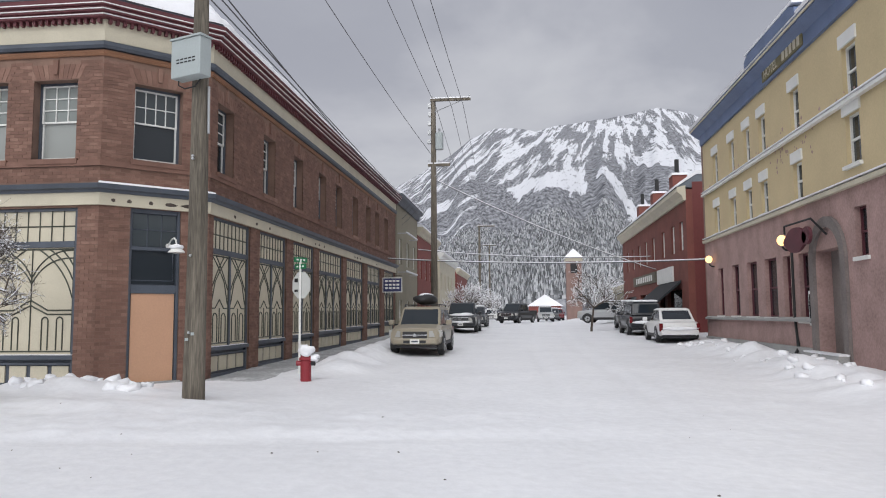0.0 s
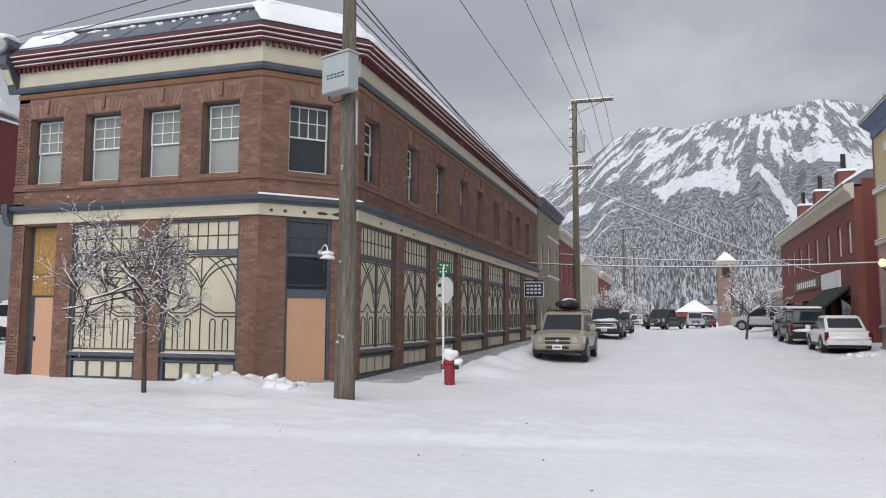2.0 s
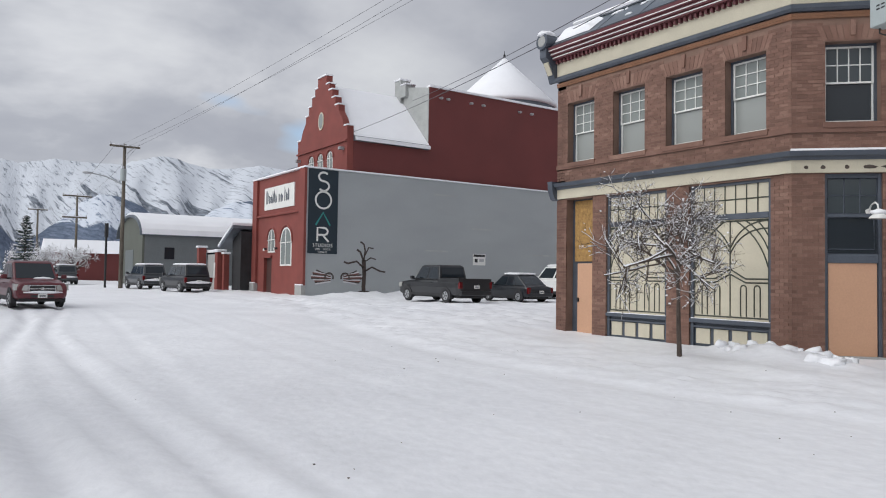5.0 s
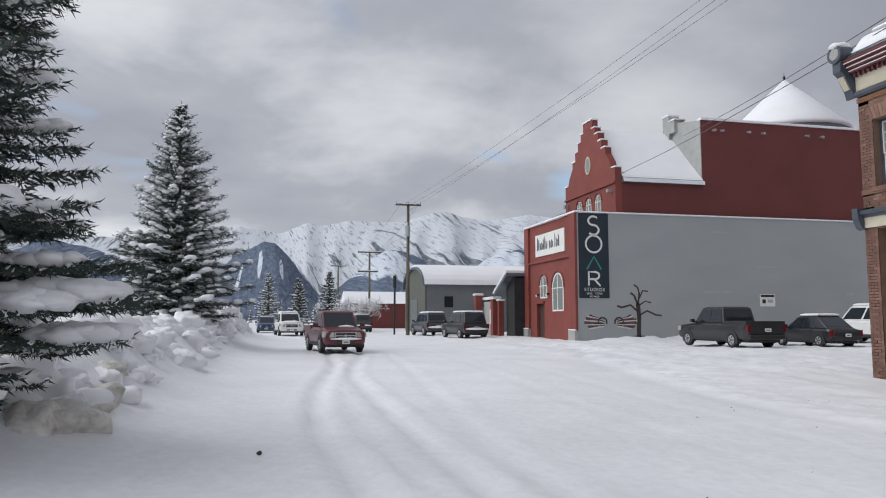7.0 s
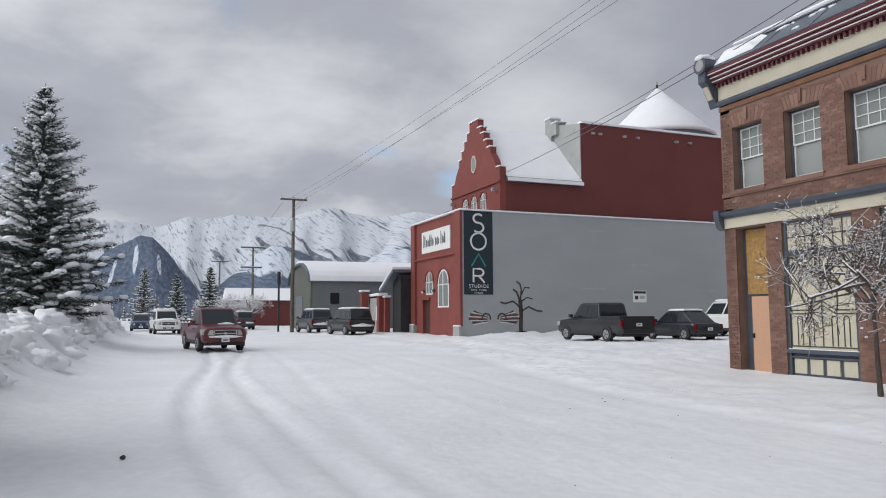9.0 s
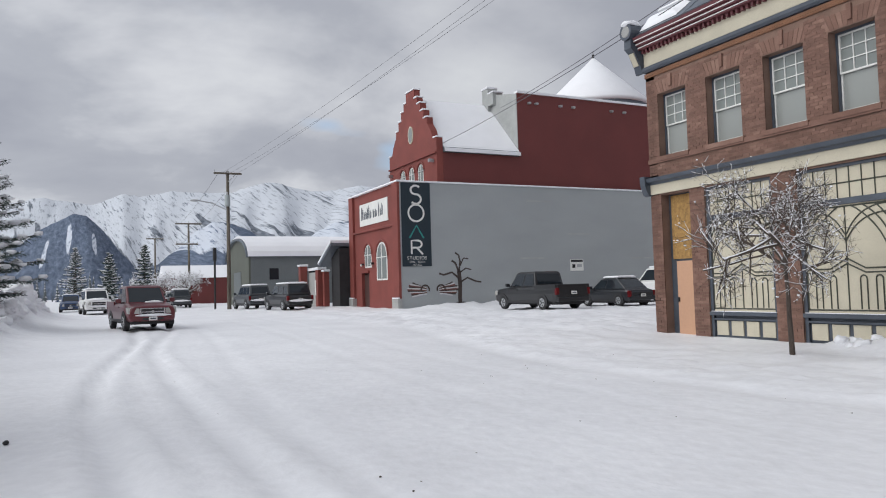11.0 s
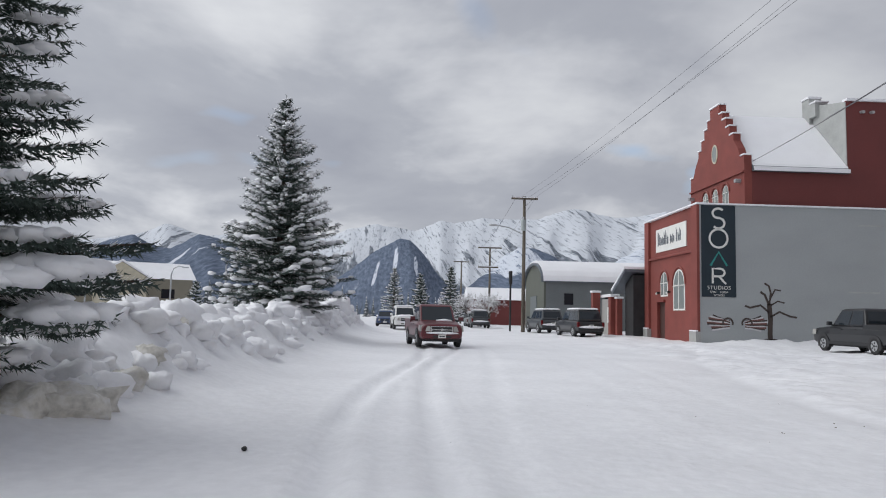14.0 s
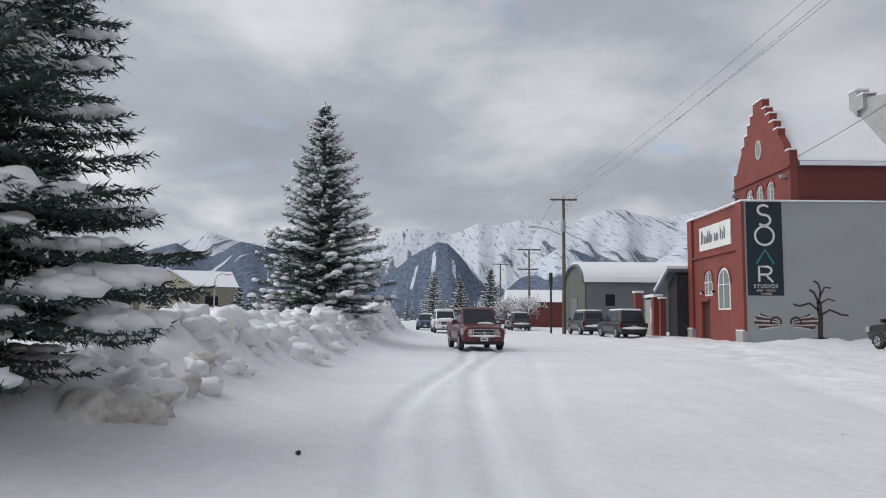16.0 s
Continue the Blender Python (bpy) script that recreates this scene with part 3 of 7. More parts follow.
WIN_B = [(0.44, 1.53, 5.15, 6.97), (2.26, 3.39, 5.15, 6.97), (4.09, 5.21, 5.15, 6.98), (5.85, 6.92, 5.15, 6.99)]
WIN_C = [(LC / 2 - 0.56, LC / 2 + 0.56, 5.2, 7.0)]
WIN_A = [(u, u + 1.05, 5.2, 7.0) for u in (0.42, 3.72, 6.62, 9.66, 12.2, 15.2, 18.1, 20.3, 22.9)]
SHOP_B = [(2.03, 4.13, -0.05, 4.04), (4.83, 7.03, -0.05, 4.04)]
DOOR_B = [(0.42, 1.50, -0.05, 4.05)]
DOOR_C = [(LC / 2 - 0.58, LC / 2 + 0.58, -0.05, 4.08)]
SHOP_A = [(a, b, 0.02 + 0.017 * a, 4.07) for a, b in ((0.29, 2.77), (3.53, 5.96), (6.67, 9.15), (9.83, 13.41), (14.12, 17.53), (18.44, 21.76), (22.9, 26.0))]
holes_b, holes_c, holes_a = WIN_B + SHOP_B + DOOR_B, WIN_C + DOOR_C, WIN_A + SHOP_A
for nm, fr, ln, holes in (("wall_front", FB, LB, holes_b), ("wall_corner", FC, LC, holes_c), ("wall_side", FA, LA, holes_a)):
    part(nm, wall_cells(MB(fr), 0, ln, -0.2, 8.6, -0.35, 0, holes), MORTAR, house)
back = MB(face_frame(BX0, BY2, 0, -1, BASE))
part("wall_back", back.box(0, BY2 - BY0, -0.35, 0, -0.2, 8.6), MORTAR, house)
part("wall_north", MB(face_frame(BX2, BY2, -1, 0, BASE)).box(0, BX2 - BX0, -0.35, 0, -0.2, 8.6), MORTAR, house)
part("upper_floor", MB(Matrix.Translation((-BASE[0], -BASE[1], 0))).prism([(BX0 + .3, BY0 + .3), (BX1, BY0 + .3), (BX2 - .3, BY1), (BX2 - .3, BY2 - .3), (BX0 + .3, BY2 - .3)], 4.2, 4.4, "z"), MORTAR, house)

OUTLINE = [(BX0, BY0), (BX1, BY0), (BX2, BY1), (BX2, BY2)]


def mitre(path):
    """For each corner of an open path, the shift that offsets both its sides outwards (to the right) by one metre."""
    out, n = [], len(path)
    for i in range(n):
        ds = []
        for a, b in ((i - 1, i), (i, i + 1)):
            if 0 <= a and b < n:
                d = Vector((path[b][0] - path[a][0], path[b][1] - path[a][1])).normalized()
                ds.append(Vector((d.y, -d.x)))
        s = ds[0] if len(ds) == 1 else (ds[0] + ds[1]) / (1 + ds[0].dot(ds[1]))
        out.append(s)
    return out


MITRE = mitre(OUTLINE)


def moulding(name, profile, material, parent, label=""):
    rings = [[(x + s.x * o - BASE[0], y + s.y * o - BASE[1], z) for o, z in profile] for (x, y), s in zip(OUTLINE, MITRE)]
    return part(name, MB().loft(rings), material, parent, label)


def strip(o0, o1, z0, z1):
    return [(o0, z0), (o1, z0), (o1, z1), (o0, z1)]


moulding("lower_frieze", strip(-0.02, 0.06, 4.09, 4.37), CREAM, house, "cream painted fascia board with peeling patches")
low = moulding("lower_cornice", [(-0.02, 4.37), (0.09, 4.37), (0.12, 4.42), (0.2, 4.45), (0.23, 4.55), (0.0, 4.60)], NAVY, house)
cs = [(0.0, 4.604), (0.22, 4.556), (0.2, 4.585), (0.05, 4.63), (0, 4.635)]
part("cornice_snow", MB().loft([[(x + q.x * o - BASE[0], y + q.y * o - BASE[1], z) for o, z in cs] for (x, y), q in list(zip(OUTLINE, MITRE))[1:3]]), SNOW, low)
prng = random.Random(31)
for fr_, us_ in ((FC, (0.28, 0.62, 1.1, 1.55, 1.95, 2.2)), (FA, (1.5, 3.1, 4.2, 7.5, 9.1, 9.6, 10.3, 15.5, 16.0, 16.6, 20.5))):
    for u in us_:
        w_ = prng.uniform(.05, .15)
        part("bare_patch", MB(fr_).prism([(u + w_ * prng.uniform(.7, 1.2) * math.cos(q * .7854), 4.21 + prng.uniform(.4, .6) * .09 * math.sin(q * .7854)) for q in range(8)], 0.058, 0.064), BARK, house)
moulding("sill_course", strip(-0.01, 0.05, 4.98, 5.11), BRICK, house)
moulding("orange_line", [(0, 7.52), (0.04, 7.52), (0.06, 7.56), (0.04, 7.58), (0.06, 7.64), (0, 7.66)], ORANGE, house)
moulding("blue_line", [(0, 7.68), (0.08, 7.68), (0.13, 7.74), (0.13, 7.82), (0.05, 7.86), (0, 7.86)], NAVY, house)
moulding("frieze", strip(-0.01, 0.05, 7.864, 8.36), CREAM, house, "cream painted frieze")
cor = moulding("cornice", [(0, 8.36), (0.24, 8.36), (0.26, 8.44), (0.22, 8.45), (0.31, 8.46), (0.34, 8.55), (0.31, 8.56), (0.40, 8.57), (0.44, 8.70), (0.2, 8.74), (0, 8.74)], MAROON, house, "maroon stepped cornice")
for o, z in ((0.252, 8.405), (0.33, 8.50), (0.405, 8.60)):
    moulding("white_bead", strip(o - 0.05, o + 0.014, z - .008, z + 0.016), WHITEP, cor)
for fr, ln in ((FB, LB), (FC, LC), (FA, LA)):
    d = MB(fr)
    k = int(ln / 0.155)
    for i in range(k):
        u = (i + 0.5) * ln / k
        d.box(u - 0.034, u + 0.034, 0.05, 0.16, 8.25, 8.358)
    tagged(part("dentil_course", d, MAROON, house), kind="stuff")
roof = moulding("roof", [(0.30, 8.72), (0.34, 8.78), (-0.62, 9.55), (-0.70, 9.62), (-0.9, 9.6), (-0.9, 8.72)], METALROOF, house, "grey sheet-metal mansard roof")
for fr, ln in ((FB, LB), (FA, LA)):
    u = 0.4
    while u < ln:
        part("roof_seam", MB(fr).prism([(0.345, 8.785), (0.354, 8.792), (-0.608, 9.562), (-0.62, 9.55)], u - 0.007, u + 0.007, "x"), METALROOF, roof)
        u += 1.55
flat = [(BX0 + .2, BY0 + .62), (BX1 - 0.2, BY0 + .62), (BX2 - .62, BY1 + 0.2), (BX2 - .62, BY2), (BX0 + .2, BY2)]
lid = MB(Matrix.Translation((-BASE[0], -BASE[1], 0)))
part("roof_deck", lid.prism(flat, 9.3, 9.56, "z"), METALROOF, roof)


def snow_sheet(fr, u0, u1, s0, s1, thick, seed, step=0.16, wob=0.14):
    """Snow lying on the mansard: s runs from 0 at the eaves to 1 at the top."""
    mb = MB(fr)
    n, m = max(2, int((u1 - u0) / step)), 7
    top, bot = [], []
    for i in range(n + 1):
        u = u0 + (u1 - u0) * i / n
        lowe = s0 + wob * noise.noise((u * 1.3, seed, 0)) + 0.4 * wob * noise.noise((u * 5, seed, 3))
        for j in range(m + 1):
            s = lowe + (s1 - lowe) * j / m
            v, z = 0.345 - 0.965 * s, 8.79 + 0.77 * s
            edge = min(1, 3.2 * math.sin(math.pi * j / m)) if j < m else 0.8
            if i in (0, n):
                edge *= 0.05
            t = thick * edge * (0.8 + 0.5 * noise.noise((u * 0.9, s * 3, seed)))
            top.append((u, v + 0.62 * t + 0.004, z + 0.78 * t + 0.004))
    f = [(i * (m + 1) + j, (i + 1) * (m + 1) + j, (i + 1) * (m + 1) + j + 1, i * (m + 1) + j + 1) for i in range(n) for j in range(m)]
    mb.add(top, f)
    return part("roof_snow", mb, SNOW, roof, smooth=True)


snow_sheet(FB, 0.05, 1.55, 0.12, 0.72, 0.16, 2.0, wob=0.05)
snow_sheet(FC, -0.18, LC + 0.2, 0.0, 1.0, 0.16, 3.0, wob=0.03)
snow_sheet(FA, 0.3, LA, 0.05, 1.0, 0.14, 4.0)
rng = random.Random(4)
for k in range(26):
    u, s = rng.uniform(1.8, 7.3), rng.choice((0.78, 0.8, 0.3, 0.86, 0.74)) + rng.uniform(-0.05, 0.05)
    part("snow_scrap", MB(FB).blob((u, 0.35 - 0.965 * s, 8.79 + 0.77 * s), (rng.uniform(.04, .16), .03, rng.uniform(.02, .05)), k, 0.5, 6, 4), SNOW, roof, smooth=True)
top = MB(Matrix.Translation((-BASE[0], -BASE[1], 0)))
top.loft([[(x, y, z) for x, y in [(a + dx * s, b + dy * s) for (a, b), (dx, dy) in zip(flat, ((-.1, -.1), (0.05, -.1), (.1, -.05), (.1, .1), (-.1, .1)))]] for z, s in ((9.565, 0.9), (9.62, 1.2), (9.68, 0.9), (9.72, -1.0))])
part("roof_snow", top, SNOW, roof)

# corner console at the west end of the cornice
con = MB(FB)
con.prism([(0.02, 7.7), (0.10, 7.7), (0.16, 7.9), (0.36, 8.3), (0.5, 8.42), (0.5, 8.7), (0.02, 8.7)], -0.30, -0.02, "x")
bracket = part("console", con, NAVY, house, "navy and cream scrolled end bracket")
part("console_panel", MB(FB).prism([(0.17, 7.93), (0.20, 7.93), (0.39, 8.28), (0.36, 8.30)], -0.26, -0.06, "x"), CREAM, bracket)
part("scroll", MB(FB).tube([(-0.16, 0.12, 8.92), (-0.16, 0.56, 8.92)], [0.25, 0.25], 18), NAVY, bracket)
part("scroll_face", MB(FB).tube([(-0.16, 0.56, 8.92), (-0.16, 0.575, 8.92)], [0.17, 0.15], 18), CONCRETE, bracket)
part("snow_cap", MB(FB).blob((-0.16, 0.34, 9.16), (0.26, 0.3, 0.1), 2.2, 0.3, 10, 6), SNOW, bracket, smooth=True)
part("band_console", MB(FB).prism([(0.06, 4.05), (0.16, 4.1), (0.26, 4.35), (0.28, 4.62), (0, 4.62), (0, 4.05)], -0.14, 0.06, "x"), NAVY, house)


def sash_window(fr, hole, cols, rows, low_pane, split=0.5, tilt=0.0):
    u0, u1, z0, z1 = hole
    v = -0.26
    w = MB(fr)
    t = 0.055
    for a, b, c, d in ((u0, u0 + t, z0, z1), (u1 - t, u1, z0, z1), (u0 + t, u1 - t, z1 - t, z1), (u0 + t, u1 - t, z0, z0 + t)):
        w.box(a, b, v - 0.07, v + 0.03, c, d)
    win = part("window", w, NAVY, house)
    zm = z0 + (z1 - z0) * split
    s = MB(fr)
    k = 0.038
    for za, zb, dv in ((z0 + t, zm + 0.02, -0.03), (zm - 0.02, z1 - t, 0.0)):
        for a, b, c, d in ((u0 + t, u0 + t + k, za, zb), (u1 - t - k, u1 - t, za, zb), (u0 + t + k, u1 - t - k, zb - k, zb), (u0 + t + k, u1 - t - k, za, za + k)):
            s.box(a, b, v - 0.03 + dv, v + 0.012 + dv, c, d)
    sash = part("sash", s, WHITEP, win, "white painted double-hung sash")
    a0, a1, b0, b1 = u0 + t + k, u1 - t - k, zm - 0.02 + k, z1 - t - k
    bars = MB(fr)
    for i in range(1, cols):
        u = a0 + (a1 - a0) * i / cols
        bars.box(u - 0.011, u + 0.011, v - 0.02, v + 0.006, b0, b1)
    for i in range(1, rows):
        z = b0 + (b1 - b0) * i / rows
        bars.box(a0, a1, v - 0.018, v + 0.004, z - 0.011, z + 0.011)
    part("glazing_grid", bars, WHITEP, sash)
    part("upper_pane", MB(fr).box(a0, a1, v - 0.026, v - 0.02, b0, b1), low_pane[1], win)
    part("lower_pane", MB(fr).box(a0, a1, v - 0.056, v - 0.05, z0 + t + k, zm + 0.02 - k), low_pane[0], win)
    part("window_sill", MB(fr).box(u0 - 0.07, u1 + 0.07, -0.22, 0.07, z0 - 0.12, z0), BRICK, house)
    key = MB(fr)
    m = (u0 + u1) / 2
    key.prism([(m - 0.045, z1 + 0.12), (m + 0.045, z1 + 0.12), (m + 0.06, z1 + 0.46), (m - 0.06, z1 + 0.46)], 0.0, 0.05)
    part("keystone", key, BRICK, house)
    n = 11
    for i in range(n):
        f0 = (i + 0.06) / n
        f1 = (i + 0.94) / n
        lean = 0.16
        ua, ub = u0 - 0.05 + (u1 - u0 + 0.1) * f0, u0 - 0.05 + (u1 - u0 + 0.1) * f1
        la, lb = lean * (f0 - 0.5) * 2, lean * (f1 - 0.5) * 2
        part("voussoir", MB(fr).prism([(ua, z1 + 0.02), (ub, z1 + 0.02), (ub + lb, z1 + 0.36), (ua + la, z1 + 0.36)], 0.0, 0.008), BRICK, house)


GLASSB = glass("sky_glass", (0.05, 0.06, 0.065), 0.06)
PALEGLASS = glass("curtained_glass", (0.22, 0.24, 0.23), 0.12)
PALE = glass("plastic_covered_pane", (0.30, 0.315, 0.30), 0.25)
for hole, lowp in zip(WIN_B, ((PALE, PALEGLASS), (PALE, PALEGLASS), (PALE, PALEGLASS), (PALE, PALEGLASS))):
    sash_window(FB, hole, 3, 3, lowp)
sash_window(FC, WIN_C[0], 4, 2, (GLASS, GLASSB), 0.52)
for hole in WIN_A:
    sash_window(FA, hole, 2, 3, (GLASS, GLASSB))


def bars_on(fr, lines, v, r, name, parent, material=GREENLINE):
    mb = MB(fr)
    for pts in lines:
        mb.tube([(u, v, z) for u, z in pts], r, 4)
    return part(name, mb, material, parent)


def bow(p, q, k, n=9):
    """A bowed line from p to q."""
    out = []
    for i in range(n + 1):
        t = i / n
        s = 4 * t * (1 - t) * k
        dx, dz = q[0] - p[0], q[1] - p[1]
        out.append((p[0] + dx * t - dz * s, p[1] + dz * t + dx * s))
    return out


def shopfront(fr, hole, leaves, style, trans):
    u0, u1, z0, z1 = hole
    v = -0.10
    f = MB(fr)
    zb, zs, zt = z0 + 0.58, z0 + 0.68, 3.15
    f.box(u0, u1, v - 0.1, v - 0.02, z0, z1)
    front = part("shopfront", f, NAVY, house, "boarded shopfront with navy frame and cream panels")
    fr_mb = MB(fr)
    t = 0.09
    for a, b, c, d in ((u0, u0 + t, z0, z1), (u1 - t, u1, z0, z1), (u0 + t, u1 - t, z1 - 0.07, z1), (u0 + t, u1 - t, zt, zt + 0.14), (u0 + t, u1 - t, z0, z0 + 0.13), (u0 + t, u1 - t, zb, zb + 0.05)):
        fr_mb.box(a, b, v - 0.02, v + 0.05, c, d)
    part("frame", fr_mb, NAVY, front, bev=0.008)
    part("sill", MB(fr).box(u0, u1, v - 0.02, v + 0.11, zs + 0.02, zs + 0.12), NAVY, front, bev=0.01)
    part("sill_snow", MB(fr).box(u0 + .04, u1 - .04, v + 0.0, v + 0.09, zs + 0.121, zs + 0.135), SNOW, front)
    # base panels
    n = 4 if u1 - u0 < 2.6 else 6
    for i in range(n):
        a, b = u0 + t + (u1 - u0 - 2 * t) * i / n + 0.055, u0 + t + (u1 - u0 - 2 * t) * (i + 1) / n - 0.055
        part("base_panel", MB(fr).box(a, b, v - 0.02, v + 0.012, z0 + 0.19, zb - 0.02), CREAM, front)
    # transom lights
    part("transom", MB(fr).box(u0 + t, u1 - t, v - 0.018, v + 0.004, zt + 0.14, z1 - 0.07), CREAM if trans else PALE, front)
    lines, k = [], (9 if trans == 2 else 7)
    za, zz = zt + 0.14, z1 - 0.07
    for i in range(1, k):
        u = u0 + t + (u1 - u0 - 2 * t) * i / k
        lines.append([(u, za), (u, zz)])
    lines.append([(u0 + t, (za + zz) / 2), (u1 - t, (za + zz) / 2)])
    bars_on(fr, lines, v + 0.012, 0.016, "transom_grid", front)
    # tall painted leaves
    zl, zh = zs + 0.2, zt - 0.04
    for i in range(leaves):
        a = u0 + t + (u1 - u0 - 2 * t) * i / leaves + (0.05 if i else 0.0)
        b = u0 + t + (u1 - u0 - 2 * t) * (i + 1) / leaves - (0.05 if i < leaves - 1 else 0.0)
        part("panel", MB(fr).box(a, b, v - 0.02, v + 0.008, zl - 0.1, zh + 0.04), CREAM, front)
        m, hw, hh = (a + b) / 2, (b - a) / 2 - 0.03, zh - zl
        L = [[(a + .015, zl), (b - .015, zl)], [(a + .015, zl), (a + .015, zh)], [(b - .015, zl), (b - .015, zh)], [(a + .015, zh), (b - .015, zh)]]
        sh, pk = zl + 0.40 * hh, zl + 0.50 * hh
        if style == "front":
            L.append([(m, zl), (m, zh)])
            for s in (-1, 1):
                for d in (0, -0.09):
                    L.append([(m + s * hw, sh + d), (m + s * hw * 0.42, sh + d), (m, pk + d * 1.3)])
                for q in (0.30, 0.66):
                    L.append(pipe_loop(m + s * hw * q + s * 0.06, zl + 0.03, 0.15, 0.32 * hh))
                L.append(bow((m + s * hw * 0.16, zh), (m + s * hw, sh + 0.12 * hh), 0.10 * s))
                L.append(bow((m + s * hw * 0.42, zh), (m + s * hw, sh + 0.30 * hh), 0.08 * s))
                L.append(bow((m + s * hw * 0.70, zh), (m + s * hw, sh + 0.44 * hh), 0.05 * s))
                L.append(bow((m + s * hw, zh - 0.02), (m + s * hw * 0.02, sh + 0.33 * hh), 0.16 * -s))
                L.append(bow((m + s * hw, zh - 0.2), (m, sh + 0.26 * hh), 0.16 * -s))
        else:
            for s in (-1, 1):
                L.append(bow((m + s * hw * 0.95, zh), (m - s * hw * 0.55, sh + 0.30 * hh), 0.03 * -s))
                L.append(bow((m + s * hw * 0.5, zh), (m - s * hw * 0.95, sh + 0.22 * hh), 0.04 * -s))
                L.append([(m - s * hw * 0.55, sh + 0.30 * hh), (m - s * hw * 0.95, sh + 0.05 * hh)])
                L.append([(m + s * hw, sh), (m + s * hw * 0.5, sh), (m, pk)])
                L.append(pipe_loop(m + s * hw * 0.5, zl + 0.03, hw * 0.5, 0.33 * hh))
            L.append([(m, zl), (m, sh)])
        bars_on(fr, L, v + 0.016, 0.017, "lattice", front)
        if i:
            part("mullion", MB(fr).box(a - 0.1, a, v - 0.02, v + 0.045, zl - 0.1, zh + 0.04), NAVY, front)


for hole in SHOP_B:
    shopfront(FB, hole, 1, "front", 1)
for i, hole in enumerate(SHOP_A):
    shopfront(FA, hole, 2 if hole[1] - hole[0] < 2.6 else 3, "side", 2)

# corner door and the west door
u0, u1, z0, z1 = DOOR_C[0]
door = part("door_corner", MB(FC).box(u0, u1, -0.2, -0.12, z0, z1), NAVY, house, "corner entrance boarded with salmon sheet under a dark glazed light")
f = MB(FC)
for a, b, c, d in ((u0, u0 + .07, z0, z1), (u1 - .07, u1, z0, z1), (u0 + .07, u1 - .07, z1 - .1, z1), (u0 + .07, u1 - .07, 2.12, 2.32), (u0 + .07, u1 - .07, 3.12, 3.2)):
    f.box(a, b, -0.12, -0.05, c, d)
part("door_frame", f, NAVY, door, bev=0.008)
part("board", MB(FC).box(u0 + .09, u1 - .09, -0.12, -0.085, z0 + .05, 2.12), SALMON, door, bev=0.005)
part("glass_panel", MB(FC).box(u0 + .09, u1 - .09, -0.12, -0.105, 2.34, 3.1), GLASS, door)
part("transom_pane", MB(FC).box(u0 + .09, u1 - .09, -0.12, -0.105, 3.22, z1 - .12), GLASSB, door)
bars_on(FC, [[(u0 + .1 + (u1 - u0 - .2) * k / 3, 3.2), (u0 + .1 + (u1 - u0 - .2) * k / 3, z1 - .1)] for k in (1, 2)] + [[(u0 + .08, 3.6), (u1 - .08, 3.6)]] + [[(u0 + .1, 2.42), (u1 - .14, 2.42), (u1 - .14, 3.0), (u1 - .14, 3.06)]], -0.1, 0.014, "glazing_grid", door, NAVY)
part("threshold", MB(FC).box(u0 - .05, u1 + .05, -0.2, 0.06, -0.1, 0.10), CONCRETE, door)
u0, u1, z0, z1 = DOOR_B[0]
door = part("door_west", MB(FB).box(u0, u1, -0.34, -0.28, z0, z1), NAVY, house, "recessed doorway boarded with raw strand board over salmon sheet")
part("board", MB(FB).box(u0 + .26, u1 - 0.02, -0.28, -0.22, z0 + .05, 2.14), SALMON, door, bev=0.005)
part("upper_board", MB(FB).box(u0 + .12, u1 - 0.02, -0.28, -0.24, 2.2, z1 - .04), OSB, door)
part("door_handle", MB(FB).box(u0 + .28, u0 + .33, -0.22, -0.17, 1.0, 1.12), BLACK, door)

# gooseneck lamp by the corner door
g = thing("wall_lamp", FC.copy(), "white enamel gooseneck wall lamp beside the corner door", "lamp")
g.matrix_basis = Matrix.Translation(BASE) @ FC @ Matrix.Translation((LC / 2 + 0.32, 0, 3.05))
part("arm", MB().tube([(0, -0.1, 0.2), (0, 0.1, 0.32), (0, 0.3, 0.36), (0, 0.44, 0.3), (0, 0.48, 0.2)], 0.018, 8), WHITEP, g)
part("plate", MB().tube([(0, -0.06, 0.2), (0, -0.1, 0.2)], 0.06, 12), WHITEP, g)
part("shade", MB().tube([(0, 0.48, 0.2), (0, 0.49, 0.12), (0, 0.5, 0.04), (0, 0.5, 0.0)], [0.05, 0.07, 0.17, 0.19], 18), WHITEP, g, smooth=False)
part("snow_cap", MB().blob((0, 0.49, 0.13), (0.16, 0.16, 0.07), 1.0, 0.2, 10, 6), SNOW, g, smooth=True)


# ---- bricks of the front, the corner and the side ----
def lay_bricks(fr, rects, holes, single, seed, near):
    """Single bricks as objects where `near` holds, the rest joined."""
    rest, shared, left = MB(fr), {}, single
    for u0, u1, z0, z1, pr in brick_boxes(rects, holes, seed=seed):
        if left > 0 and near(u0, z0) and abs((u1 - u0) - 0.205) < 1e-3:
            if "m" not in shared:
                shared["m"] = MB(Matrix(((fr[0][0], fr[0][1], 0, 0), (fr[1][0], fr[1][1], 0, 0), (0, 0, 1, 0), (0, 0, 0, 1)))).box(0, 0.205, -0.02, 0.008, 0, 0.068).mesh("brick")
                shared["m"].materials.append(BRICK)
            ob = new("brick", shared["m"])
            ob.parent = house
            ob.location = fr @ Vector((u0, pr - 0.006, z0))
            left -= 1
        else:
            rest.box(u0, u1, -0.02, pr, z0, z1)
    tagged(part("brickwork", rest, BRICK, house), kind="stuff")


